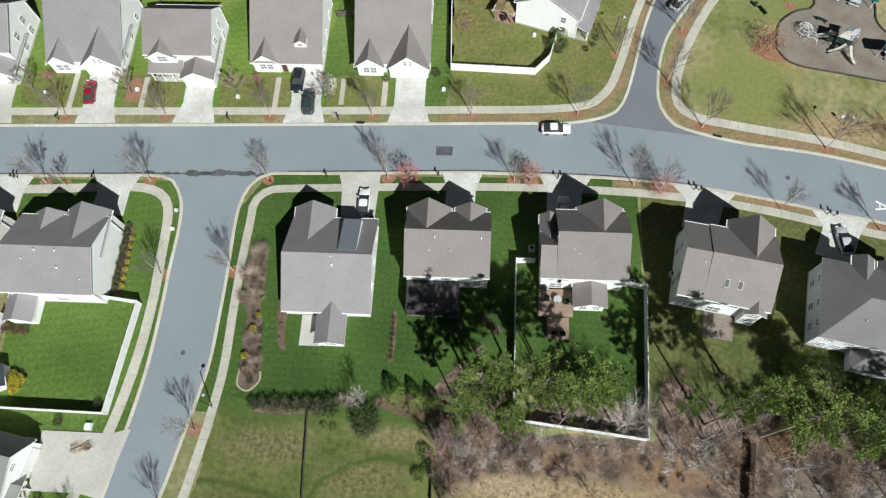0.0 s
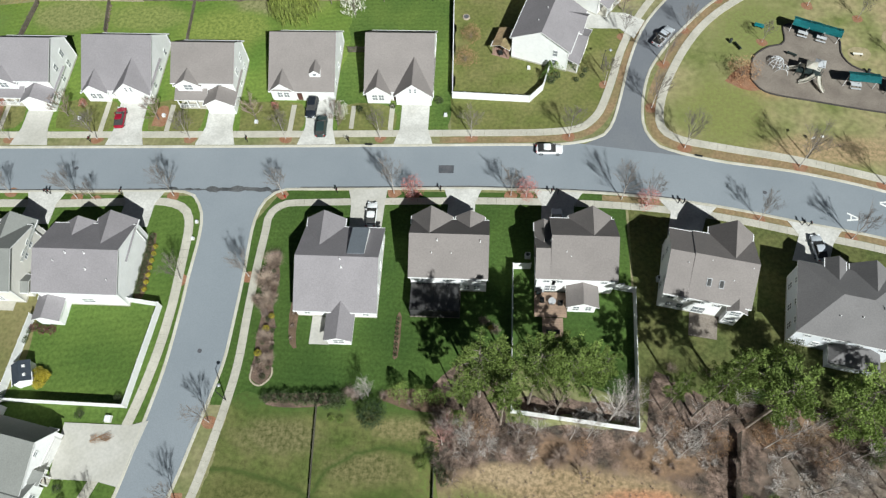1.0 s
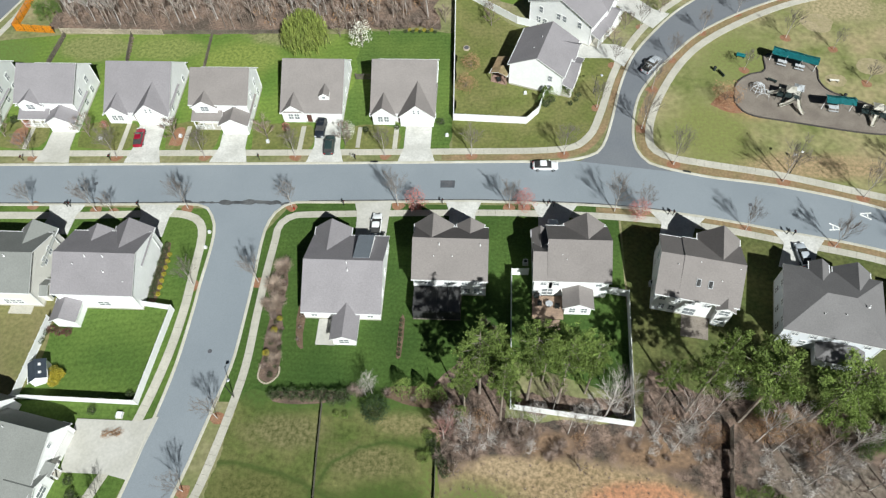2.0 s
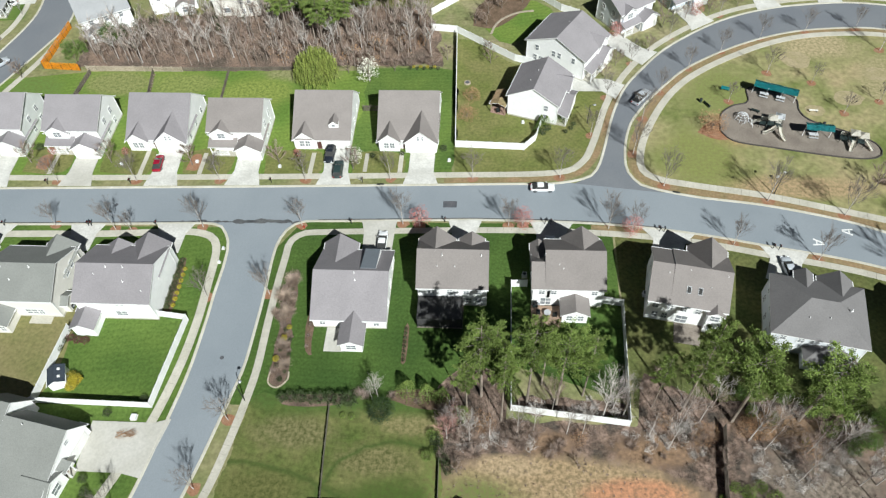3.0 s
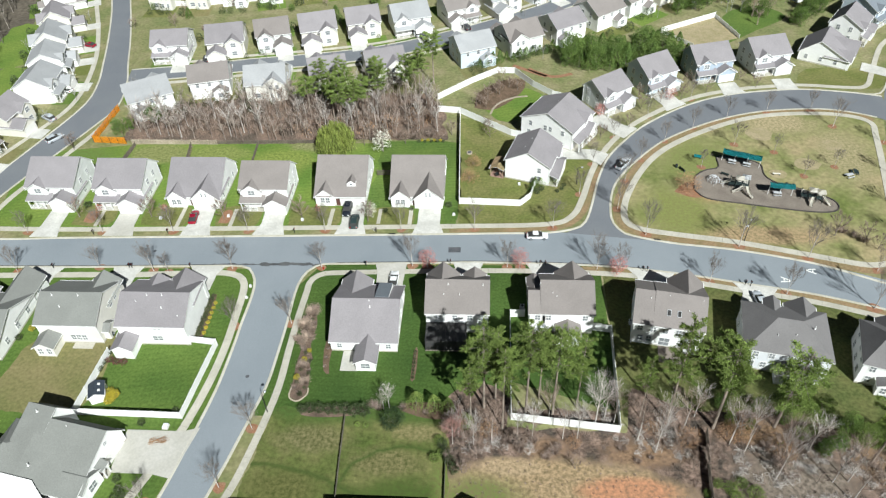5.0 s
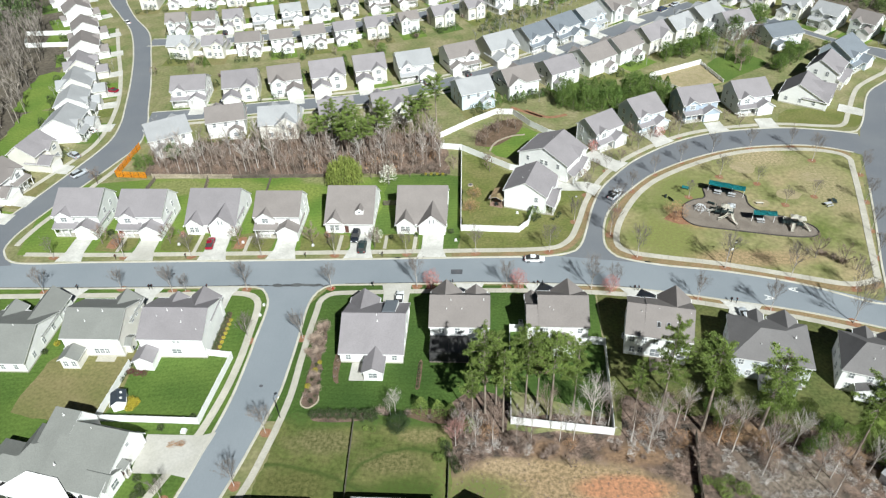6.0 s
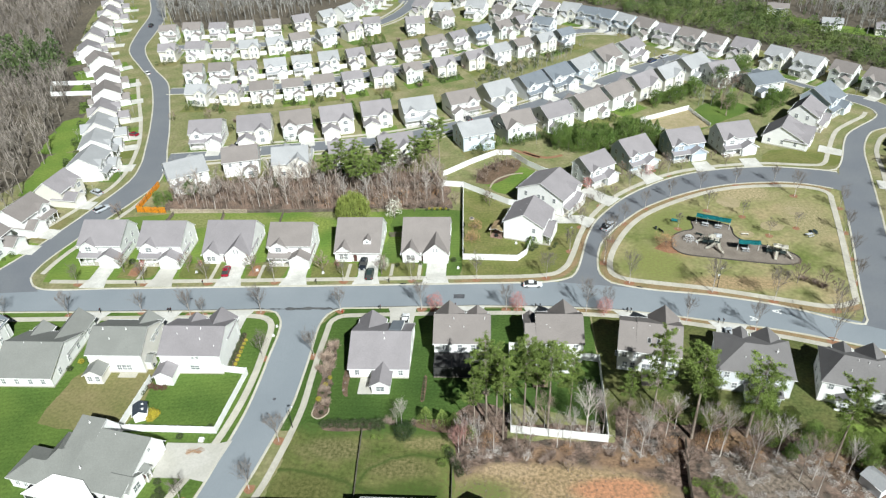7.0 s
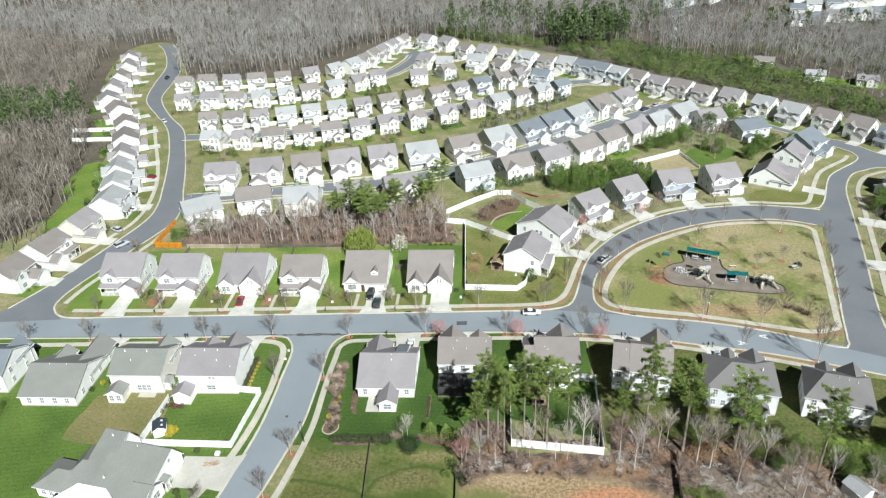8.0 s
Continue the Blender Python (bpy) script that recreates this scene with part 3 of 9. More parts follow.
# broad lawns of the housing estate
sheet("lawn", [(-175, -60), (150, -60), (150, 0), (172, 176), (134, 214), (98, 258), (62, 296), (38, 322), (-18, 364), (-56, 368), (-72, 330), (-86, 292), (-128, 282), (-160, 282), (-185, 325), (-212, 372), (-232, 352), (-205, 262), (-165, 196), (-150, 130), (-158, 96), (-175, 60)], 0.008, "lawn_estate", "patchy olive grass between the houses", "lawn", 3)
sheet("lawn", [(-150, -20), (-55.5, -20), (-50.5, 0), (-47, 18), (-46.6, 44), (-48.8, 49.4), (-150, 48)], 0.016, "lawn_west", GREEN, "lawn")
sheet("lawn", [(-89.5, 14), (-71.5, 12), (-71.5, 31), (-86, 31)], 0.024, "lawn_tan", TAN, "lawn", 3, ragged=0.6)
sheet("lawn", [(-39.2, 13.2), (-3, 13.2), (5.3, 22), (24.6, 16), (24.6, 52), (-34, 51), (-38.2, 44)], 0.016, "lawn", GREEN, "lawn")
sheet("lawn", [(24.9, 15), (52, 13), (56, 44), (25, 50.5)], 0.016, "lawn_olive_shade", OLIVE, "lawn")
sheet("lawn", [(51, 14), (62, 11), (72, 9.5), (104, 8), (108, 30), (86, 36), (55, 44)], 0.019, "lawn_olive_shade", OLIVE, "lawn", 2, ragged=0.5)
sheet("lawn", [(64, 13.4), (72, 10), (86, 9), (90, 18), (78, 17), (70, 17.4)], 0.025, "lawn_bright", "bright green spring lawn at a wood's edge", "lawn", 3, ragged=0.8)
sheet("meadow", [(-41, -30), (-4, -30), (-4, 15), (-36.4, 15)], 0.018, "meadow", "rough mottled green and tan meadow grass", "meadow", ragged=1.2)
sheet("leaf_litter", [(-5, -30), (120, -30), (105, 10), (70, 11.5), (60, 14), (48, 17), (38, 16.5), (27, 21), (25, 12), (5, 12.4), (6, 19), (-2, 22), (-6, 17), (-4.6, 8)], 0.022, "litter", "brown leaf litter fading into bare tan sand and clay", "leaf litter", ragged=0.8)
sheet("lawn", [(-114, 61), (-88, 61), (-70, 61), (-47, 62), (-7.4, 64), (-5.6, 70.5), (-6.4, 96), (-40, 96), (-92, 95), (-112, 92), (-117, 78)], 0.016, "lawn_bright", "bright green spring lawn behind and between houses", "lawn")
sheet("lawn", [(-27, 63.5), (-5.6, 63.5), (-6.3, 97), (-26, 97)], 0.024, "lawn_mid", GREEN, "lawn", ragged=1.2)
for x0, x1 in ((-78.5, -68.5), (-95, -86.5), (-61, -52), (-44, -33.5), (-26, -16.5)):
    sheet("lawn", [(x0, 63), (x1, 63), (x1, 69.5), (x0, 69.5)], 0.03, "lawn_olive", OLIVE, "lawn", 3, ragged=0.4)
sheet("lawn", [(-5.3, 63), (15, 64), (21, 67), (24, 78), (30, 93), (18, 93), (5, 100), (-6.5, 108)], 0.024, "lawn_olive", OLIVE, "lawn", 2)
sheet("leaf_litter", [(7.2, 13.6), (23.2, 12.8), (23.4, 15.0), (19, 16.4), (13, 15.6), (9, 17.2), (7.2, 16)], 0.026, "litter", "brown leaf litter inside a fenced yard", "leaf litter", ragged=1.4)
for path in ([(12.4, 134.6), (16, 131.6), (19.8, 129.8), (25, 131.6)], [(8, 136.6), (13, 133), (17.4, 130)]):
    sweep("garden_bed", path, [(-0.7, 0.0), (-0.7, 0.04), (0.7, 0.04), (0.7, 0.0)], "mulch", "narrow brown mulch terrace across a garden slope", "garden bed")
sheet("lawn", [(0, 112), (6, 106), (17, 117), (9, 124)], 0.03, "lawn_bright", GREEN, "lawn", 3)
sheet("mulch_bed", [(-3, 113), (3, 112.5), (10, 121), (11, 128), (5, 128), (-2, 121)], 0.036, "mulch_dark", "brown mulch bed inside a curving garden edge", "garden bed", 3)
sheet("sand_yard", [(54.5, 157), (73.5, 167.5), (77.5, 153), (62.5, 147.5)], 0.034, "worn", "bare sandy back yard inside a fence", "yard")
sheet("lawn", [(74, 150), (84, 158), (96, 168), (88, 176), (76, 168)], 0.03, "lawn_mid", GREEN, "lawn", 3)
sheet("lawn", [(86, 124), (108, 123), (111, 133), (92, 134)], 0.03, "lawn_olive", OLIVE, "lawn", 3)
sheet("lawn", [(140, 291), (150, 279), (170, 262), (190, 250), (186, 243), (166, 251), (150, 268), (136, 284)], 0.024, "lawn_bright", "pale green lawn beside distant houses", "lawn", 3)
sheet("woodland_floor", [(-97, 97), (-60, 96), (-10, 98), (-11, 110), (-15, 121), (-58, 120), (-97, 114)], 0.03, "woods_litter", "brown leaf litter under a strip of woodland", "leaf litter", ragged=1.5)
sheet("park_lawn", [(30, 62.5), (42, 60.5), (55, 58), (70, 54), (84, 49.5), (88, 57), (95, 82), (103, 107), (96, 111), (87, 112.4), (72.8, 111), (59, 106), (46, 98), (36.5, 87), (30.7, 77), (29, 68)], 0.016, "park", "dry olive and straw park lawn", "lawn")
for cx, cy, r in ((78, 88, 3.2), (70, 84, 2.2), (70, 101, 3.6), (86, 96, 2.8)):
    sheet("worn_ground", [(cx + r * math.cos(a), cy + 0.8 * r * math.sin(a)) for a in (0, 1.05, 2.1, 3.14, 4.2, 5.2)], 0.024, "worn", "worn pale patch in the park lawn", "soil", 3, ragged=0.5)
for x, y in ((-140, 120), (-150, 150), (-168, 205), (-200, 292)):
    sheet("lawn", [(x - 7, y - 14), (x + 5, y - 12), (x + 1, y + 13), (x - 12, y + 14)], 0.02 + 0.00004 * y, "lawn_bright", "bright green back lawn at the wood's edge", "lawn", 3, ragged=1.0)

# roads
MAIN_N = [(-175, 56.6), (-135, 57.2), (-112, 57.9), (-96, 58.4), (-79, 58.9), (-47, 59.9), (-26, 60.6), (5, 61.7), (18, 62.2), (35.3, 60.2), (41.1, 59.2), (54.5, 57.2), (69.6, 53.2), (84, 48), (100, 42.5), (125, 33), (160, 20)]
MAIN_S = [(-175, 47), (-123, 48.4), (-86.5, 49.1), (-61.6, 49.9), (-47, 50.5), (-32.9, 51.1), (-6.8, 52.1), (1.2, 52.3), (20.8, 52.0), (34.2, 50.8), (43.6, 49.3), (52.6, 47.4), (67.3, 44.3), (85, 38.5), (110, 29), (150, 13)]
ribbon("road", MAIN_N, MAIN_S, 0.03, "asphalt", "worn blue-grey asphalt main street", "road")
SIDE_L = [(-54.5, 51.4), (-51.4, 50.1), (-48.9, 48.6), (-47.3, 45.5), (-46.9, 41), (-47.1, 34), (-47.1, 28.4), (-47.5, 18.7), (-48.7, 9.7), (-50.4, -1), (-53.5, -14), (-60, -32)]
SIDE_R = [(-31.5, 51.8), (-34.6, 50.8), (-36.6, 49.0), (-37.7, 46), (-38.0, 42), (-37.9, 34), (-38, 27.7), (-38.3, 20), (-39.4, 14), (-40.4, 9), (-42.1, 1), (-45, -9), (-51, -25)]
ribbon("road", SIDE_L, SIDE_R, 0.036, "asphalt", "worn grey asphalt side street curving away", "road", 1.5)
CR_OUT = [(18.3, 62.1), (21, 63.8), (23.4, 67), (25.2, 73), (27.5, 82), (30.8, 90.5), (35.8, 97.8), (42, 105), (52.2, 113), (62.1, 118.2), (73.7, 121.4), (86.8, 122.7), (98.7, 121.2), (107, 119)]
CR_IN = [(35.6, 60.0), (31.8, 61.8), (29.8, 64.2), (28.9, 67), (29.4, 73), (31, 79), (33.6, 83.6), (37, 88.3), (46, 98), (59.5, 106.4), (72.8, 111.2), (87.1, 112.6), (95.3, 111.3), (101.9, 108.5), (106, 105)]
ribbon("road", CR_OUT, CR_IN, 0.042, "asphalt_dark", "dark grey asphalt crescent round the park", "road", 1.5)
EAST_L = [(84, 47), (86.6, 51), (89.2, 59.8), (94.3, 75.6), (98.9, 90.7), (103.6, 107), (107.6, 118.8), (112, 128), (117, 139.1), (121.2, 146.2), (127.5, 152.1), (133.5, 157.1), (137, 161.3)]
EAST_R = [(98, 41), (97.2, 52.8), (100.8, 67.5), (108.2, 90.7), (117.4, 121.5), (120.7, 132.2), (124.5, 140.3), (129.2, 147), (134.3, 149.9), (142.4, 152.2)]
ribbon("road", EAST_L, EAST_R, 0.048, "asphalt_dark", "dark grey asphalt street east of the park", "road", 2)
CROSS_S = [(137, 161.3), (137.4, 165.4), (136.4, 168.6), (132.3, 173.9), (126.7, 181.4), (122.1, 186.7), (112.3, 197.7), (98, 210), (82, 222)]
CROSS_N = [(160, 149), (147.7, 163.7), (144.5, 168.3), (140, 177.2), (133.3, 181.8), (123.5, 190.5), (112.2, 204.7), (100, 217), (86, 229)]
ribbon("road", CROSS_N, [(152, 145), (142.4, 152.2)] + CROSS_S, 0.058, "asphalt_dark", "narrow asphalt street between two rows of houses", "road", 2)
W_R = [(-113, 57), (-117.5, 61.7), (-118.6, 66), (-117.5, 73), (-113, 87), (-107.5, 102.7), (-104.6, 114), (-107, 127), (-111, 138), (-117.6, 157), (-127, 181), (-136.4, 203), (-151, 223), (-166, 249.6), (-171, 274.5), (-177, 302.5), (-194, 342.3), (-207, 366)]
W_L = [(-138, 55), (-131, 62), (-127.5, 70), (-124.5, 78), (-118.6, 98.3), (-114.8, 115), (-116, 127), (-119, 137.5), (-125.2, 157), (-134, 181), (-145, 205), (-158, 224), (-173, 247), (-181, 275), (-189, 311), (-205, 347), (-217, 366)]
ribbon("road", W_L, W_R, 0.054, "asphalt_dark", "grey asphalt street winding north along the wood", "road", 2)


def street(centre, width, z):
    line = curve(centre)
    nor = sides_of(line)
    a = [(p.x + s.x * width / 2, p.y + s.y * width / 2) for p, s in zip(line, nor)][::3]
    b = [(p.x - s.x * width / 2, p.y - s.y * width / 2) for p, s in zip(line, nor)][::3]
    ribbon("road", a, b, z, "asphalt_dark", "narrow grey asphalt residential street", "road", 3)
    sweep("kerb", a, [(-0.2, 0.0), (-0.2, 0.13), (0.2, 0.13), (0.2, 0.0)], "kerb", "pale concrete kerb along a residential street", "kerb", n=2, step=4)
    sweep("kerb", b, [(-0.2, 0.0), (-0.2, 0.13), (0.2, 0.13), (0.2, 0.0)], "kerb", "pale concrete kerb along a residential street", "kerb", n=2, step=4)
    for off in (2.2, -2.2):
        edge = a if off > 0 else b
        e = [Vector((*p, 0)) for p in edge]
        ns = sides_of(e)
        walkway([(p.x + s.x * off, p.y + s.y * off) for p, s in zip(e, ns)][1:], 1.3)


STREET_B = [(-108, 131), (-90, 133.8), (-71.8, 137.6), (-49.4, 141.3), (-30.8, 146.1), (-13.9, 154), (1.9, 163), (18.5, 173.8), (41.1, 192), (61.1, 209.3), (74, 218.5), (84, 225.5)]
STREET_C = [(-132, 193), (-112, 194), (-88, 196.5), (-66, 203), (-44, 212), (-22, 221), (0, 236), (20, 249), (44, 264), (62, 262)]
STREET_D = [(-158, 250), (-132, 251), (-108, 252.5), (-86, 259), (-68, 272), (-52, 290), (-44, 312), (-42, 325)]
street(STREET_B, 7.6, 0.062)
street(STREET_C, 7.0, 0.068)
street(STREET_D, 7.0, 0.074)
sheet("road", [(-42 + 9 * math.cos(a), 326 + 9 * math.sin(a)) for a in [i * 0.45 for i in range(14)]], 0.08, "asphalt_dark", "round asphalt turning head", "road")

# kerbs and footpaths of the near streets
kerb(SIDE_L[::-1][:-1] + MAIN_S[3::-1], "kerb")
kerb(MAIN_S[:5:-1] + [(-20, 51.6), (-29, 51.3), (-32.6, 51.2)] + SIDE_R[1:], "kerb")
kerb(MAIN_N[3:8] + [(14, 62.0)] + CR_OUT[1:], "kerb")
kerb(CR_IN[:0:-1][1:] + MAIN_N[10:13] + EAST_L[0:5], "kerb")
kerb(W_R[::-1][:-1] + MAIN_N[2:4], "kerb")
kerb(W_L[1:], "kerb")
kerb([(152, 145)] + EAST_R[::-1], "kerb")
kerb(CR_OUT[-4:-1] + [(105, 120.0), (108.2, 121.6)] + EAST_L[7:] + CROSS_S[1:], "kerb")
kerb(CROSS_N, "kerb")
walkway([(73, 123.4), (86.6, 124.9), (99, 123.6), (104.8, 124.2), (108.8, 131), (114.2, 141.6), (118.8, 149), (125.2, 154.8), (131.4, 159.8), (134.2, 163.6)], 1.4)
walkway([(150, 142.5), (143, 148.8), (135.8, 146.6), (131.4, 143.6), (127.6, 138.4), (123.8, 130.8), (120.6, 119)], 1.4)
walkway([(-150, 44.5), (-112, 45.9), (-85.6, 46.8), (-73.2, 47.1), (-58, 48.0), (-53.5, 47.9), (-50.4, 46.6), (-49.0, 43.4), (-48.7, 36), (-48.6, 28), (-49.3, 19), (-51.2, 9), (-54.9, -1.3), (-59, -12)], 1.5)
walkway([(-47, -22), (-42, -8), (-39.4, -0.6), (-38.0, 6.0), (-36.7, 14), (-36.1, 20.1), (-36.1, 27.8), (-36.0, 36.1), (-35.7, 42.7), (-35.5, 46), (-33.6, 48.0), (-28.5, 48.7), (1.2, 49.9), (20.7, 49.8), (34.1, 48.8), (43.3, 47.4), (52.4, 45.4), (66.9, 42.2), (85, 36)], 1.3)
walkway([(-112, 61.2), (-91, 61.3), (-47.6, 62.5), (-7.4, 63.8), (14, 64.8), (20, 67.6), (23, 74), (26, 84), (29.5, 92), (34, 99.2), (40.5, 106.6), (51.3, 115), (61.3, 120.2), (73, 123.4)], 1.4)
walkway([(86.5, 55), (80, 53.2), (70, 55.6), (55, 59.6), (42, 62), (34.5, 63.8), (31.8, 67.2), (33.7, 76), (40, 88), (48, 96.4), (61, 104.6), (73, 109.2), (86, 110.4), (95, 109.2), (99.4, 106), (98.4, 100), (94.5, 84.5), (90.0, 68), (86.5, 55)], 1.5)
walkway([(-116, 64.5), (-114.5, 73), (-110.3, 86), (-106.0, 99), (-104.9, 105), (-104.4, 112)], 1.4)
walkway([(-130.5, 80), (-122.6, 100), (-118.4, 116), (-122, 138), (-130, 160), (-142, 186), (-152, 208)], 1.4)
walkway([(100.5, 52), (104, 67), (111.4, 90), (120.6, 119)], 1.5)

STRIP_TXT = "straw-brown grass verge between kerb and footpath"
sweep("verge", [(86.5, 55), (80, 53.2), (70, 55.6), (55, 59.6), (42, 62), (34.5, 63.8), (31.8, 67.2), (33.7, 76), (40, 88), (48, 96.4), (61, 104.6), (73, 109.2), (86, 110.4), (95, 109.2), (99.4, 106)], [(0.8, 0.0), (0.8, 0.028), (2.5, 0.028), (2.5, 0.0)], "verge", STRIP_TXT, "verge")
sweep("verge", [(-7.4, 63.8), (14, 64.8), (20, 67.6), (23, 74), (26, 84), (29.5, 92)], [(-0.8, 0.0), (-0.8, 0.034), (-2.1, 0.034), (-2.1, 0.0)], "verge", STRIP_TXT, "verge")
sweep("verge", [(20.7, 49.8), (34.1, 48.8), (43.3, 47.4), (52.4, 45.4), (66.9, 42.2), (85, 36)], [(0.8, 0.0), (0.8, 0.034), (1.9, 0.034), (1.9, 0.0)], "verge", STRIP_TXT, "verge")

# driveways
DR = "pale smooth concrete driveway running down to the street"
for pts in ([(-15.6, 61.1), (-8.6, 61.4), (-9.6, 64.5), (-9.6, 70.6), (-14.7, 70.6), (-14.7, 64.5)], [(-33, 60.6), (-26, 60.9), (-27.0, 64.5), (-27.4, 71.5), (-32.6, 71.5), (-32.0, 64.5)],
            [(-51.6, 60.1), (-44.4, 60.3), (-45.4, 64), (-45.6, 69), (-50.6, 69), (-50.4, 64)], [(-68.2, 59.6), (-61.2, 59.8), (-62.3, 63.5), (-62.6, 70.5), (-67.8, 70.5), (-67.4, 63.5)],
            [(-86, 59.2), (-79, 59.3), (-80, 63), (-80.2, 68), (-85, 68), (-85, 63)], [(-103, 58.6), (-96.5, 58.7), (-97.4, 62.5), (-97.6, 68), (-102, 68), (-102, 62.5)],
            [(-22.5, 51.4), (-15.8, 51.7), (-16, 49), (-16.2, 44), (-21.6, 44), (-21.8, 49)], [(-6, 52.1), (0.4, 52.2), (-0.6, 49.5), (-0.8, 44), (-5.4, 44), (-5.2, 49.5)],
            [(9.4, 52.1), (17.5, 52), (16, 49.5), (15.6, 44), (10.4, 44), (10.6, 49.5)], [(30.2, 51.1), (39.6, 49.8), (37.6, 47.6), (36, 43), (31, 44), (32, 48.6)],
            [(50.8, 47.6), (59.2, 46), (57.4, 43.6), (55.6, 39), (50.4, 40.4), (52.2, 45)], [(-62.2, 49.8), (-54.8, 50.1), (-56, 47.5), (-56.2, 43), (-61.6, 43), (-61.2, 47.5)],
            [(-79.2, 49.3), (-72.4, 49.6), (-73.4, 47), (-73.6, 43), (-79, 43), (-78.4, 47)], [(-97.2, 48.7), (-90, 49), (-91.2, 46.5), (-91.4, 42), (-97, 42), (-96.4, 46.5)],
            [(-47.9, 10.4), (-50, 0.8), (-53.4, 1.5), (-60.5, 1.5), (-60.5, 9.6), (-50.6, 9.6)], [(28.6, 87), (31, 91.6), (27.5, 93.5), (19.5, 94), (18.5, 89.5), (26, 89.5)],
            [(35.6, 98.6), (39.6, 103.2), (36.4, 104.6), (31, 110.5), (27.6, 107), (33, 101)], [(48.6, 111.4), (54.4, 115.2), (52.8, 117), (51, 121), (46, 118.4), (48, 114.5)],
            [(65.5, 119.2), (71.6, 121.1), (70.6, 123), (70, 126.5), (65, 125.5), (65.4, 122)], [(80.6, 122.3), (86.4, 122.8), (86, 125), (85.6, 128.5), (80.4, 128), (80.6, 125)],
            [(116.2, 113.5), (114.8, 108.6), (122.4, 105.2), (124.2, 110.4)], [(107.4, 87.4), (105.8, 82.4), (114, 80.2), (115.6, 85.2)], [(112.4, 129.4), (114.4, 133.6), (108.6, 137.4), (106.4, 133.0)]):
    slab("driveway", pts, "drive_old" if pts[0][0] < -40 and pts[0][1] < 20 or -90 < pts[0][0] < -80 or -23 < pts[0][0] < -22 else "drive", DR, "driveway")
for pts in ([(-24.0, 64.4), (-23.2, 64.4), (-23.2, 69.5), (-24, 69.5)], [(-58.0, 63), (-57.1, 63), (-57.1, 69), (-58, 69)], [(-89.6, 62.4), (-88.8, 62.4), (-88.8, 68.5), (-89.6, 68.5)], [(-70.4, 62.6), (-69.5, 62.6), (-69.5, 69.5), (-70.4, 69.5)], [(-35.2, 63.6), (-34.3, 63.6), (-34.3, 69.5), (-35.2, 69.5)], [(-16.9, 64.3), (-16, 64.3), (-16, 70), (-16.9, 70)]):
    slab("garden_path", pts, "concrete", "narrow concrete path to a front porch", "path", 0.1)
slab("patio", [(-25.6, 23.3), (-22.4, 23.3), (-22.4, 27.9), (-25.6, 27.9)], "drive_old", "bare concrete patio behind a house", "patio", 0.12)
slab("patio", [(32.6, 27.0), (36.8, 26.4), (37.4, 30.2), (33.2, 30.9)], "playbed", "worn brown-grey patio behind a house", "patio", 0.12)
slab("patio", [(-78.4, 27.0), (-74.4, 27.0), (-74.4, 31.4), (-78.4, 31.4)], "concrete", "plain concrete patio behind a house", "patio", 0.12)

# thin dark strip along the southern gutter, in the same colour as the damp silt
for line in (MAIN_S[1:4] + [(-56, 50.1)], [(-31, 51.2)] + MAIN_S[6:10]):
    sweep("gutter", line, [(0.34, 0.0), (0.34, 0.044), (0.58, 0.044), (0.58, 0.0)], "damp", "thin dark strip along the street gutter", "stain")

# road marks and covers
sheet("road_patch", [(-7.2, 55.3), (-4.6, 55.35), (-4.55, 57.0), (-7.25, 56.95)], 0.034, "patch", "dark rectangular asphalt repair in the street", "road patch")
bm = bmesh.new()
for i in range(46):
    x = -57.5 + i * 0.5
    w = 0.14 + 0.7 * max(0, noise.noise(Vector((x * 0.7, 0, 0))) + 0.15) + (0.28 if -47 < x < -36 else 0) + 0.05 * (i % 3)
    y = 50.65 + 0.35 * noise.noise(Vector((x * 0.8, 3, 0))) + max(0, 0.04 * (x + 50)) - 0.12 * max(0, x + 39)
    bmesh.ops.create_circle(bm, cap_ends=True, segments=7, radius=w, matrix=Matrix.Translation((x, y, 0.046 + 0.0004 * i)) @ Matrix.Diagonal((1.3, 0.7, 1, 1)) @ Matrix.Rotation(x, 4, "Z"))
ob = tagged(link("damp_gutter", as_mesh("damp_gutter", bm, "damp")), "dark damp silt lying along the gutter", "stain", kind="structure")
up_facing(ob.data)
for cx, cy, turn in ((61.5, 48.5, 0), (67.3, 51.3, 180)):
    bm = bmesh.new()
    for s in (-1, 1):
        a, b = Vector((-0.95, s * 0.7, 0)), Vector((0.95, s * 0.08, 0))
        n = Vector((-(b - a).y, (b - a).x, 0)).normalized() * 0.15
        bm.faces.new([bm.verts.new(p) for p in (a - n, b - n, b + n, a + n)])
    bm.faces.new([bm.verts.new(q) for q in ((-0.45, -0.3, 0.003), (-0.2, -0.3, 0.003), (-0.2, 0.3, 0.003), (-0.45, 0.3, 0.003))])
    ob = link("road_marking", as_mesh("road_marking", bm, "paint"))
    ob.matrix_world = pose(cx, cy, 0.05, 0, 0, turn - 12)
    up_facing(ob.data)
    tagged(ob, "white painted chevron on the asphalt", "road marking", kind="structure")
for cx, cy in ((48, 53), (-42.5, 21.5), (-72, 54.5)):
    bm = bmesh.new()
    bmesh.ops.create_cone(bm, cap_ends=True, segments=16, radius1=0.36, radius2=0.34, depth=0.03, matrix=Matrix.Translation((cx, cy, 0.055)))
    tagged(link("manhole_cover", as_mesh("manhole_cover", bm, "patch")), "dark iron manhole cover set in the asphalt", "manhole cover")
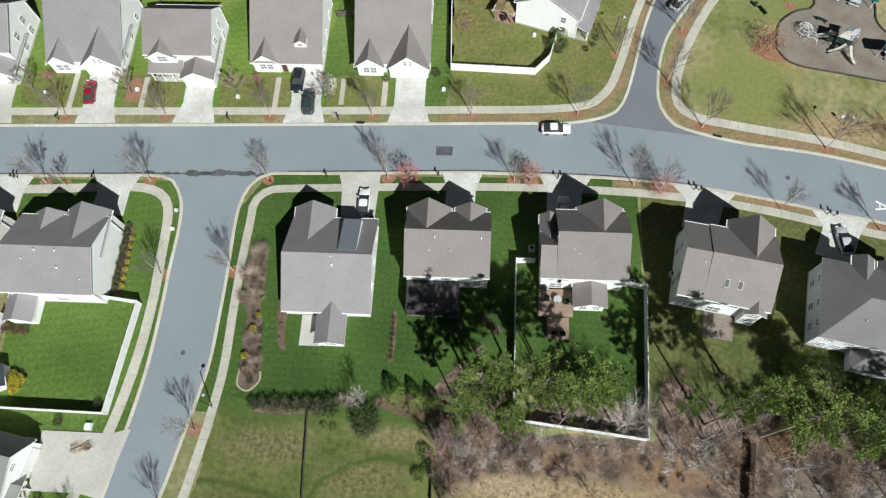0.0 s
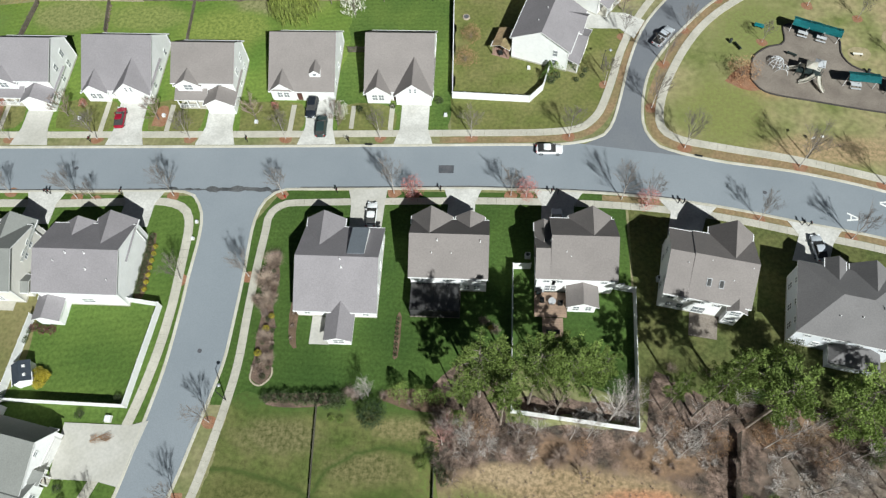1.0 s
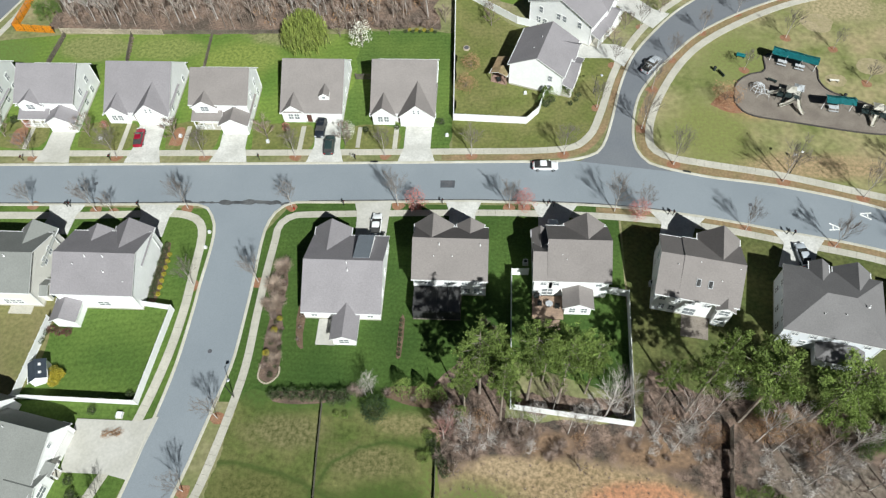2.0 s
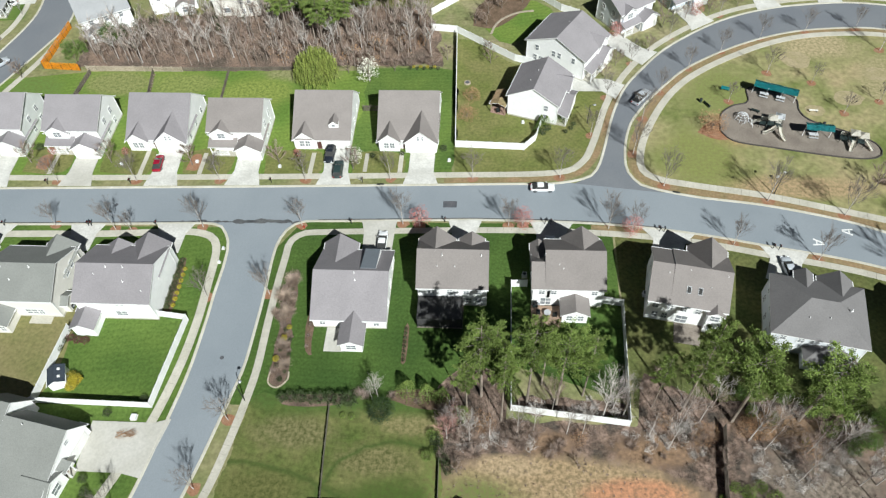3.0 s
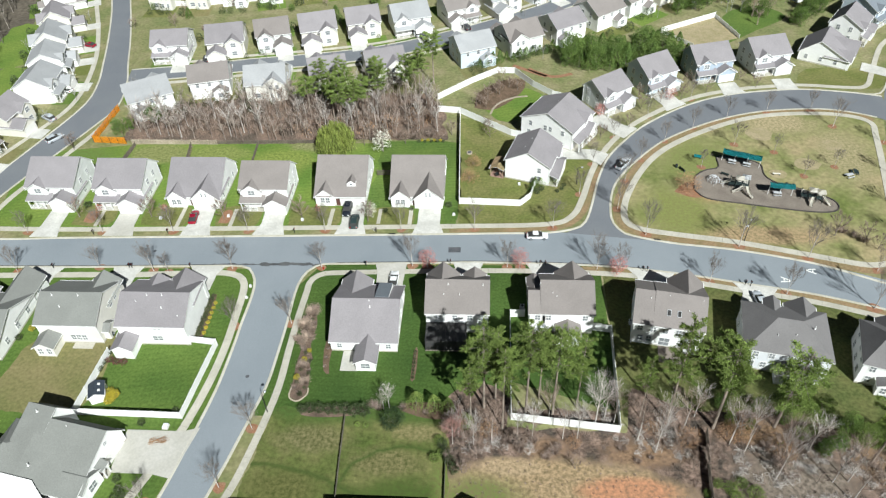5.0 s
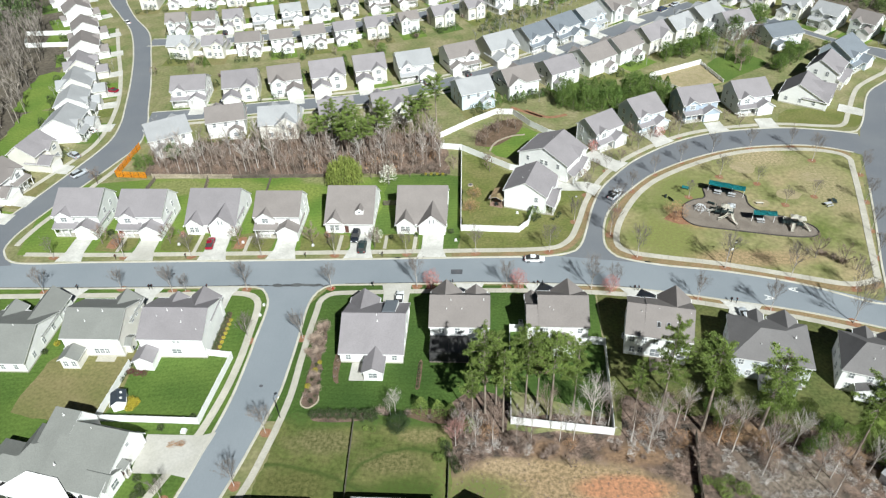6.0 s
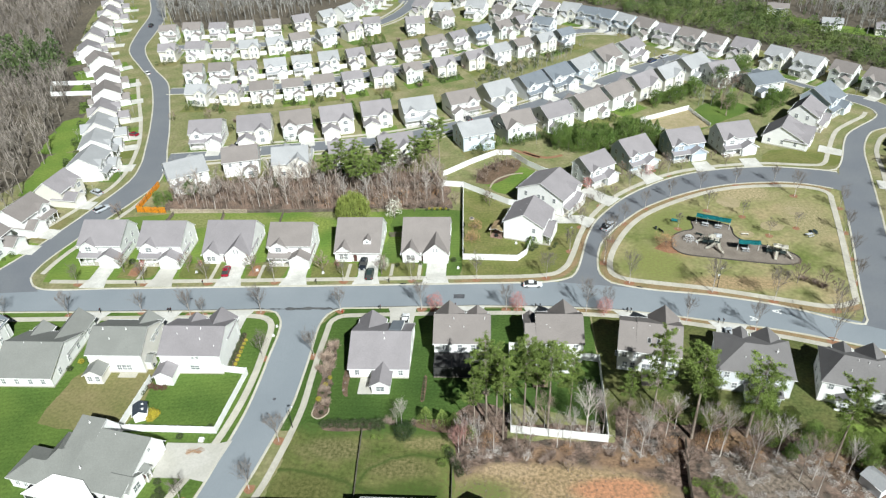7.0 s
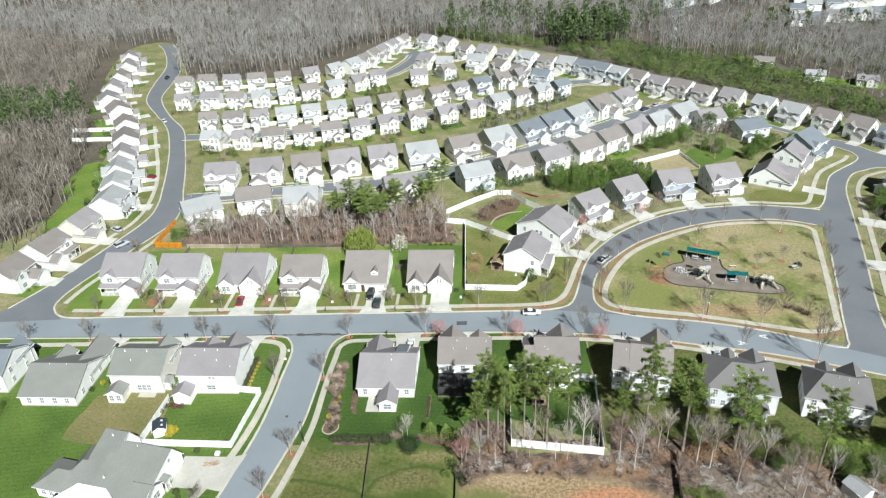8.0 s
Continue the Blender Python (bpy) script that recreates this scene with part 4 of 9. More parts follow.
for cx, cy, a in ((37.8, 60.1, -12), (-20, 60.95, 1)):
    bm = bmesh.new()
    box(bm, -0.7, 0.7, -0.15, 0.25, 0.02, 0.16)
    ob = link("drain_inlet", as_mesh("drain_inlet", bm, "dark_metal"))
    ob.matrix_world = pose(cx, cy, 0, 0, 0, a)
    tagged(ob, "dark iron storm drain inlet in the kerb", "drain")


# ---- houses ----
def roof_gable(x0, x1, y0, y1, eave, rise, axis, mat, over=0.42, th=0.2):
    """A gabled roof slab with white eaves and verges."""
    bm = bmesh.new()
    lo, hi = (y0, y1) if axis == "x" else (x0, x1)
    rise, c = rise if isinstance(rise, tuple) else (rise, (lo + hi) / 2)
    za, zb, top = eave - over * rise / (c - lo) + 0.012, eave - over * rise / (hi - c) + 0.012, eave + rise + 0.012
    sec = [(lo - over, za), (c, top), (hi + over, zb), (hi + over, zb + th), (c, top + th), (lo - over, za + th)]
    a0, a1 = (x0, x1) if axis == "x" else (y0, y1)
    extrude(bm, sec, axis, a0 - over * 0.8, a1 + over * 0.8, [1, 1, 1, 0, 0, 1], 1)
    for u, z in ((lo - over - 0.06, za), (hi + over + 0.06, zb)):
        if axis == "x":
            box(bm, a0 - 0.3, a1 + 0.3, u - 0.06, u + 0.06, z + 0.04, z + th - 0.01, 1)
        else:
            box(bm, u - 0.06, u + 0.06, a0 - 0.3, a0 + 1.2, z + 0.04, z + th - 0.01, 1)
    return as_mesh("roof", bm, mat, "trim")


def roof_hip(x0, x1, y0, y1, eave, rise, axis, mat, over=0.42, th=0.2, inset=0.9):
    bm = bmesh.new()
    x0, x1, y0, y1 = x0 - over, x1 + over, y0 - over, y1 + over
    half = min(x1 - x0, y1 - y0) / 2
    cx, cy = (x0 + x1) / 2, (y0 + y1) / 2
    z = eave - over * rise / (half - over)
    if axis == "x":
        r = [(x0 + half * inset, cy), (x1 - half * inset, cy)]
    else:
        r = [(cx, y0 + half * inset), (cx, y1 - half * inset)]
    lo = [bm.verts.new((x, y, z)) for x, y in ((x0, y0), (x1, y0), (x1, y1), (x0, y1))]
    hi = [bm.verts.new((x, y, z + th)) for x, y in ((x0, y0), (x1, y0), (x1, y1), (x0, y1))]
    p, q = [bm.verts.new((x, y, eave + rise + th)) for x, y in r]
    faces = ((hi[0], hi[1], q, p), (hi[1], hi[2], q), (hi[2], hi[3], p, q), (hi[3], hi[0], p)) if axis == "x" else ((hi[0], hi[1], p), (hi[1], hi[2], q, p), (hi[2], hi[3], q), (hi[3], hi[0], p, q))
    for f in faces:
        bm.faces.new(f)
    for i in range(4):
        bm.faces.new((lo[i], lo[(i + 1) % 4], hi[(i + 1) % 4], hi[i])).material_index = 1
    bm.faces.new(lo[::-1]).material_index = 1
    return as_mesh("roof", bm, mat, "trim")


def walls(root, blocks, mat, fine):
    """The outer walls of each block of a house; near houses show a low brick base and white corner boards."""
    for n, (x0, x1, y0, y1, eave, rise, axis, kind) in enumerate(blocks):
        bm = bmesh.new()
        if "hip" in kind:
            box(bm, x0, x1, y0, y1, -0.1, eave)
        else:
            c, h = ((y0 + y1) / 2, (y1 - y0) / 2) if axis == "x" else ((x0 + x1) / 2, (x1 - x0) / 2)
            a0, a1 = (x0, x1) if axis == "x" else (y0, y1)
            up, ridge = rise if isinstance(rise, tuple) else (rise, c)
            extrude(bm, [(c - h, -0.1), (c + h, -0.1), (c + h, eave), (ridge, eave + up), (c - h, eave)], axis, a0, a1)
        link("wall", as_mesh("wall", bm, mat), root)
        if fine and n == 0:
            bm = bmesh.new()
            box(bm, x0 - 0.03, x1 + 0.03, y0 - 0.03, y1 + 0.03, -0.1, 0.35)
            link("foundation", as_mesh("foundation", bm, "concrete"), root)
            bm = bmesh.new()
            box(bm, -0.07, 0.07, -0.07, 0.07, 0.35, eave - 0.05)
            board = as_mesh("corner_board", bm, "trim")
            for x in (x0, x1):
                for y in (y0, y1):
                    link("corner_board", board, root, pose(x, y, 0))


_win = {}


def window_meshes(w, h):
    if (w, h) not in _win:
        f = bmesh.new()
        t = 0.11
        xs = [-w / 2 - t, -w / 2] + ([-0.025, 0.025] if w > 0.8 else []) + [w / 2, w / 2 + t]
        zs = [-h / 2 - t, -h / 2, -0.035, 0.035, h / 2, h / 2 + t]
        lattice(f, xs, zs, lambda i, j: i % 2 == 0 or j % 2 == 0, -0.07, 0.02)
        g = bmesh.new()
        box(g, -w / 2, w / 2, -0.02, 0.015, -h / 2, h / 2)
        _win[(w, h)] = as_mesh("window", f, "trim"), as_mesh("pane", g, "glass")
    return _win[(w, h)]


def whole_window(w, h):
    """Frame and glass in one, for houses far off."""
    key = ("w", w, h)
    if key not in _win:
        bm = bmesh.new()
        t = 0.11
        lattice(bm, [-w / 2 - t, -w / 2, w / 2, w / 2 + t], [-h / 2 - t, -h / 2, -0.035, 0.035, h / 2, h / 2 + t], lambda i, j: i % 2 == 0 or j % 2 == 0, -0.07, 0.02)
        lattice(bm, [-w / 2 - t, -w / 2, w / 2, w / 2 + t], [-h / 2 - t, -h / 2, -0.035, 0.035, h / 2, h / 2 + t], lambda i, j: i == 1 and j in (1, 3), -0.02, 0.02, 1)
        bmesh.ops.remove_doubles(bm, verts=bm.verts, dist=0.001)
        _win[key] = as_mesh("window", bm, "trim", "glass")
    return _win[key]


TURN_OF = {"f": 0, "b": 180, "l": -90, "r": 90}


def facing(side, plane, u, z):
    p = (u, plane, z) if side in "fb" else (plane, u, z)
    return pose(*p, 0, 0, TURN_OF[side])


def garage_mesh(w, h=2.15):
    if ("g", w) not in _win:
        bm = bmesh.new()
        n = max(2, round(w / 0.62))
        xs = [-w / 2 - 0.14] + [v for i in range(n) for v in (-w / 2 + w * i / n + 0.04, -w / 2 + w * (i + 1) / n - 0.04)] + [w / 2 + 0.14]
        zs = [0.0] + [v for r in range(4) for v in (h * r / 4 + 0.04, h * (r + 1) / 4 - 0.04)] + [h + 0.14]
        lattice(bm, xs, zs, lambda i, j: i % 2 == 0 or j % 2 == 0, -0.07, 0.0)
        lattice(bm, xs, zs, lambda i, j: i % 2 and j % 2, -0.045, 0.0)
        bmesh.ops.remove_doubles(bm, verts=bm.verts, dist=0.001)
        _win[("g", w)] = as_mesh("garage_door", bm, "garage")
    return _win[("g", w)]


def door_mesh():
    if "d" not in _win:
        bm = bmesh.new()
        box(bm, -0.47, 0.47, -0.05, 0, 0.15, 2.2)
        for z in (0.3, 1.2):
            for x in (-0.36, 0.06):
                box(bm, x, x + 0.3, -0.07, -0.05, z, z + 0.75)
        for x0, x1, z0, z1 in ((-0.6, -0.47, 0.15, 2.35), (0.47, 0.6, 0.15, 2.35), (-0.47, 0.47, 2.2, 2.35)):
            box(bm, x0, x1, -0.08, 0, z0, z1, 1)
        _win["d"] = as_mesh("front_door", bm, "door", "trim")
    return _win["d"]


def house(m, label, wall, roof, blocks, windows=(), garage=(), door=None, porch=None, vents=(), shutters=False, name="house", group="", skylights=(), fine=True):
    """A house from gabled or hipped blocks; the front looks along local -y."""
    root = thing(name, m, label, "house", group)
    walls(root, blocks, wall, fine)
    for b in blocks:
        if b[7] == "steep_hip":
            me = roof_hip(*b[:7], roof, inset=0.68)
        else:
            me = (roof_hip if b[7] == "hip" else roof_gable)(*b[:7], roof)
        link("roof", me, root)
    for side, plane, u, z, w, h in windows:
        f, g = window_meshes(w, h)
        if not fine:
            link("window", whole_window(w, h), root, facing(side, plane, u, z))
            continue
        wob = link("window", f, root, facing(side, plane, u, z))
        link("pane", g, wob)
        if shutters and side == "f":
            for s in (-1, 1):
                key = ("s", h)
                if key not in _win:
                    bm = bmesh.new()
                    box(bm, -0.17, 0.17, -0.06, 0, -h / 2, h / 2)
                    for k in range(5):
                        box(bm, -0.13, 0.13, -0.075, -0.06, -h / 2 + h * k / 5 + 0.05, -h / 2 + h * (k + 1) / 5 - 0.03)
                    _win[key] = as_mesh("shutter", bm, "shutter")
                link("shutter", _win[key], wob, pose(s * (w / 2 + 0.3), 0, 0))
    for plane, xc, w in garage:
        link("garage_door", garage_mesh(w), root, pose(xc, plane - 0.01, 0.02))
    if door:
        link("front_door", door_mesh(), root, facing(*door))
    if porch:
        x0, x1, y0, y1, z = porch
        bm = bmesh.new()
        extrude(bm, [(y0 - 0.3, z), (y1, z + 0.75), (y1, z + 0.93), (y0 - 0.3, z + 0.17)], "x", x0 - 0.25, x1 + 0.25, [1, 1, 0, 1], 1)
        link("porch_roof", as_mesh("porch_roof", bm, roof, "trim"), root)
        bm = bmesh.new()
        box(bm, x0, x1, y0 - 0.1, y1, 0, 0.3)
        link("porch_floor", as_mesh("porch_floor", bm, "concrete"), root)
        n = max(2, round((x1 - x0) / 2.2) + 1)
        if "post" not in _win:
            bm = bmesh.new()
            box(bm, -0.09, 0.09, -0.09, 0.09, 0, 1)
            box(bm, -0.13, 0.13, -0.13, 0.13, 0, 0.07)
            box(bm, -0.13, 0.13, -0.13, 0.13, 0.94, 1)
            _win["post"] = as_mesh("porch_post", bm, "trim")
            bm = bmesh.new()
            xs = [0.0] + [v for k in range(10) for v in (0.035 + k * 0.1, 0.065 + k * 0.1)] + [1.0]
            lattice(bm, xs, [0.1, 0.16, 0.88, 0.96], lambda i, j: j != 1 or i % 2 == 1, -0.025, 0.025)
            _win["rail"] = as_mesh("porch_rail", bm, "trim")
        for i in range(n):
            x = x0 + 0.15 + (x1 - x0 - 0.3) * i / (n - 1)
            link("porch_post", _win["post"], root, Matrix.Translation((x, y0, 0.3)) @ Matrix.Diagonal((1, 1, z - 0.25, 1)))
            if i < n - 2:
                link("porch_rail", _win["rail"], root, Matrix.Translation((x, y0, 0.3)) @ Matrix.Diagonal(((x1 - x0 - 0.3) / (n - 1), 1, 1, 1)))
    for x, y, z in vents:
        if "vent" not in _win:
            bm = bmesh.new()
            bar(bm, (0, 0, -0.4), (0, 0, 0.45), 0.07, 0.07, 6)
            bar(bm, (0, 0, -0.1), (0, 0, 0.05), 0.22, 0.1, 6)
            _win["vent"] = as_mesh("roof_vent", bm, "trim")
        link("roof_vent", _win["vent"], root, pose(x, y, z))
    for x, y, z, tilt in skylights:
        if "sky" not in _win:
            bm = bmesh.new()
            box(bm, -0.35, 0.35, -0.6, 0.6, 0, 0.14)
            box(bm, -0.28, 0.28, -0.52, 0.52, 0.14, 0.16, 1)
            _win["sky"] = as_mesh("skylight", bm, "plastic_grey", "glass_dark")
        link("skylight", _win["sky"], root, pose(x, y, z, tilt))
    return root


def grid(side, plane, us, zs, w=0.9, h=1.4):
    return [(side, plane, u, z, w, h) for u in us for z in zs]


LOW, UP = 1.65, 4.35
ROW = "houses along the main street"

# south side of the main street (their backs look south)
h1 = house(pose(-21.6, 36.2, 0, 0, 0, 180), "one-storey white house with a broad grey shingle roof", "wall_white", "roof_grey",
      [(-6.2, 6.2, -5.9, 8.2, 2.9, (3.65, 0.9), "x", "gable"), (0.5, 6.0, -7.7, 0, 2.9, 2.3, "y", "gable"), (-2.7, 0.9, 6, 12.8, 2.5, 1.0, "y", "gable")],
      grid("b", 8.2, (4.6, -4.6), (LOW,)) + grid("l", -6.2, (-4, 0, 4), (LOW,)) + grid("b", 12.8, (-0.9,), (1.5,), 1.6, 1.3) + grid("r", 6.2, (-3, 2, 5), (LOW,)) + grid("f", -7.7, (4.6,), (LOW,), 1.2, 1.4),
      [(-5.9, -3.4, 4.9)], ("f", -5.9, -0.3, 0), None, [(-0.6, 1.3, 6.5), (-0.8, 2.4, 6.0)], group=ROW)
DORM = bmesh.new()
extrude(DORM, [(-5.6, 2.9), (-5.6, 4.3), (0.2, 6.55), (0.2, 6.0)], "x", -4.2, -1.5, [1, 0, 0, 1], 1)
link("dormer", as_mesh("dormer", DORM, "roof_blue", "wall_white"), h1)
house(pose(-4.3, 38.6, 0, 0, 0, 180), "two-storey white house with a brown-grey shingle roof", "wall_white", "roof_brown",
           [(-5.8, 5.8, -4.0, 5.5, 5.6, (3.1, 0.0), "x", "gable"), (0.1, 5.9, -4.7, 0, 5.6, 2.95, "y", "gable"), (-5.0, -1.2, -4.9, 0, 5.5, 1.6, "y", "gable")],
           grid("b", 5.5, (-4.5, -2.4, 0.4, 3.6), (UP,)) + grid("b", 5.5, (-4.4, -2.8), (LOW,)) + grid("l", -5.8, (-2, 2.5), (LOW, UP)) + grid("r", 5.8, (-2, 2.5), (LOW, UP)) + grid("f", -4.7, (1.8, 4.2), (LOW, UP)),
           [(-4.9, -3.1, 2.9)], ("f", -4.0, -0.5, 0), None, [(1.8, 0.9, 8.35), (-4.8, 0.9, 8.35), (2.6, 2.6, 7.3), (-0.4, 2.6, 7.3)], group=ROW)
house(pose(15.2, 39.2, 0, 0, 0, 180), "two-storey white house with a garden room and deck", "wall_white", "roof_brown",
      [(-5.9, 3.6, -4.2, 5.7, 5.6, (3.0, 0.2), "x", "gable"), (3.0, 5.9, -0.6, 5.7, 5.6, (1.9, 1.9), "x", "gable"), (3.9, 5.9, -3.6, 2, 5.4, 0.9, "y", "gable"), (-5.4, 0.5, -4.9, 0, 5.6, 2.85, "y", "gable"), (-3.3, 0.9, 5, 9.0, 2.6, 1.2, "y", "gable")],
      grid("b", 5.7, (-4.4, 2.4, 4.4), (UP,)) + grid("b", 5.7, (3.6,), (1.5,), 1.7, 1.9) + grid("b", 9.0, (-2.2, -0.3), (1.5,)) + grid("r", 5.9, (-2, 2.5), (LOW, UP)) + grid("l", -5.9, (-2, 2.5), (LOW, UP)) + grid("f", -4.9, (-4, -1.4), (UP,)),
      [(-4.2, 2.1, 2.8)], ("f", -4.2, -0.2, 0), None, [(3.9, 0.8, 8.2), (1.6, 2.4, 7.3), (0.9, 3.0, 7.0)], group=ROW)
house(pose(35.2, 36.3, 0, 0, 0, 170), "two-storey white house with skylights and a back bay", "wall_white", "roof_brown",
      [(-6.1, 2.5, -5.0, 5.7, 5.7, (3.05, 0.2), "x", "gable"), (2.2, 6.1, -4.8, 5.7, 5.7, (2.9, 0.2), "x", "gable"), (-5.9, 0, -6.5, 0, 5.7, 2.8, "y", "gable"), (-5.6, -3.4, 5, 6.6, 5.4, 0.7, "y", "gable")],
      grid("b", 5.7, (-1.9, 0.4, 2.6, 4.9), (UP,)) + grid("b", 5.7, (3.0, 4.6), (LOW,)) + grid("b", 6.6, (-4.5,), (LOW, UP), 1.4, 1.4) + grid("b", 5.7, (0.2,), (1.4,), 1.8, 2.0) + grid("r", 6.1, (-2, 2.8), (LOW, UP)) + grid("l", -6.1, (-2, 2.5), (LOW, UP)) + grid("f", -6.5, (-4.2, -1.6), (UP,)),
      [(-5.05, 3.6, 4.8)], ("f", -5.0, 0.7, 0), None, [(0.3, 0.8, 8.3), (-5.6, 0.9, 8.2), (3.6, 1.6, 7.9), (-3.2, 2.9, 7.2)], group=ROW, skylights=((0.2, 3.6, 7.0, -27), (-1.6, 3.6, 7.0, -27)))
house(pose(54.8, 30.6, 0, 0, 0, 169), "two-storey grey house with a hipped dark roof", "wall_grey", "roof_dark",
      [(-7.0, 7.0, -5.4, 5.6, 5.5, 2.8, "x", "hip"), (-5.4, -0.6, -6.8, 0, 5.3, 2.0, "y", "gable"), (1.0, 3.2, -6.6, -1, 5.9, 0.9, "y", "gable"), (-5.0, 1.4, 4, 8.2, 2.7, 1.2, "x", "hip")],
      grid("b", 5.6, (-5.2, -2, 2.5, 5.2), (UP,)) + grid("b", 5.6, (3.4, 5.4), (LOW,)) + grid("r", 7.0, (-3.2, 0.4, 3.4), (LOW, UP)) + grid("l", -7.0, (-2, 2.5), (LOW, UP)) + grid("f", -6.8, (-3,), (LOW, UP)),
      [(-5.4, 4.0, 4.6)], ("f", -5.4, 0.3, 0), None, [(-4.0, 0.9, 8.0), (2.0, 3, 6.9), (-1.0, 2.6, 7.1)], group=ROW)
house(pose(73.3, 26.6, 0, 0, 0, 163), "two-storey white house with a hipped dark roof", "wall_white", "roof_dark",
      [(-6.2, 6.2, -5.0, 5.0, 5.5, 2.9, "x", "steep_hip"), (-5.4, -0.6, -6.4, 0, 5.3, 2.2, "y", "gable"), (0.8, 3.6, -6.2, -1, 5.6, 1.1, "y", "gable"), (-0.6, 3.2, 4.5, 6.8, 2.6, 0.9, "y", "gable")],
      grid("b", 5.0, (-4.6, -2.2, 1.5, 4.6), (UP,)) + grid("b", 5.0, (-4.4, -2.4, 4.6), (LOW,)) + grid("r", 6.2, (-2.8, 0.4, 3.0), (LOW, UP)) + grid("l", -6.2, (-2, 2.5), (LOW, UP)) + grid("b", 6.8, (0.4, 2.2), (1.5,)),
      [(-5.0, 4.4, 3.0)], ("f", -5.0, 0.4, 0), None, [(-1.4, 0.7, 8.1), (-3.0, 0.9, 7.9), (0.4, 0.6, 8.1), (1.5, 2.6, 7.0)], group=ROW)
house(pose(94, 18, 0, 0, 0, 160), "two-storey cream house with a grey shingle roof", "wall_cream", "roof_grey",
      [(-6, 6, -5.5, 5.5, 5.5, 3, "x", "gable"), (0, 5.6, -7.5, 0, 5.5, 2.7, "y", "gable")], grid("b", 5.5, (-4, 0, 4), (LOW, UP)) + grid("r", 6, (-2, 2), (LOW, UP)), [(-7.5, 3, 4.6)], group=ROW)
house(pose(-61.9, 34.3, 0, 0, 0, 180), "two-storey white corner house with a pale grey roof", "wall_white", "roof_grey",
      [(-6.5, 6.5, -5.7, 5.8, 5.5, 2.9, "x", "gable"), (-6.3, -0.4, -7.1, 0, 5.2, 2.5, "y", "gable"), (0.2, 4.4, -6.4, 0, 5.2, 1.6, "y", "gable"), (3.2, 6.9, 5, 9.4, 2.6, 1.1, "y", "gable")],
      grid("b", 5.8, (-0.7, -1.6), (4.6,), 0.6, 0.5) + grid("b", 5.8, (-0.6,), (1.9,), 1.9, 1.2) + grid("f", -7.1, (-3.4,), (UP,)),
      [(-7.1, -3.4, 4.9)], ("f", -5.7, 0, 0), None, [(-1.5, 0.6, 8.3), (1.5, 0.6, 8.3), (-5.2, 4.2, 6.4), (3.4, 1.8, 7.6), (-1.8, 2.8, 7.2)], group=ROW)
house(pose(-78.5, 34.0, 0, 0, 0, 180), "two-storey cream house with a grey-green roof", "wall_cream", "roof_green",
      [(-5.9, 5.9, -5.5, 5.5, 5.4, 2.9, "x", "gable"), (-5.7, -0.4, -7.0, 0, 4.8, 2.3, "y", "gable"), (2.0, 5.6, 5, 9.0, 2.6, 1.1, "y", "gable"), (-7.0, -5.5, 2, 4.4, 2.5, 0.7, "x", "gable")],
      grid("b", 5.5, (-2.6, -1.5, -0.4), (LOW,)) + grid("b", 9.0, (2.9, 4.6), (1.5,)) + grid("l", -5.9, (-3, -1), (UP,)),
      [(-7.0, -3.2, 4.8)], ("f", -5.5, 0.6, 0), None, [(3.6, 0.6, 8.2), (-1.6, 0.6, 8.2), (1.6, 2.6, 7.1)], group=ROW)
house(pose(-97.2, 31.2, 0, 0, 0, 180), "one-storey white house with a long grey-green roof", "wall_white", "roof_green",
      [(-6.4, 6.4, -7.0, 7.4, 2.9, 3.4, "x", "gable"), (-6.2, -0.6, -12.4, 0, 2.9, 2.5, "y", "gable"), (1.6, 5.6, -9.0, 0, 2.9, 1.6, "y", "gable")],
      grid("b", 7.4, (-4.4, -1.6, 1.4, 4.4), (LOW,)) + grid("l", -6.4, (-9, -4, 0, 4), (LOW,)), [(-12.4, -3.4, 4.9)], ("f", -7, 0.5, 0), None, [(2, 0.5, 6.2), (-2, 0.5, 6.2)], group=ROW)
house(pose(-115.5, 33.5, 0, 0, 0, 180), "two-storey white house with a blue-grey roof", "wall_white", "roof_blue",
      [(-5.9, 5.9, -5.5, 5.5, 5.4, 2.9, "x", "gable"), (-5.7, -0.4, -7.0, 0, 4.8, 2.3, "y", "gable")], grid("b", 5.5, (-4, -1, 2, 4.4), (LOW, UP)) + grid("l", -5.9, (-3, 2.4), (LOW, UP)), [(-7.0, -3.2, 4.8)], ("f", -5.5, 0.6, 0), group=ROW)
house(pose(-132.5, 33, 0, 0, 0, 180), "two-storey cream house with a grey roof", "wall_cream", "roof_grey",
      [(-5.9, 5.9, -5.5, 5.5, 5.4, 2.9, "x", "gable"), (-5.7, -0.4, -7.0, 0, 4.8, 2.3, "y", "gable")], grid("b", 5.5, (-4, -1, 2, 4.4), (LOW, UP)), [(-7.0, -3.2, 4.8)], group=ROW)
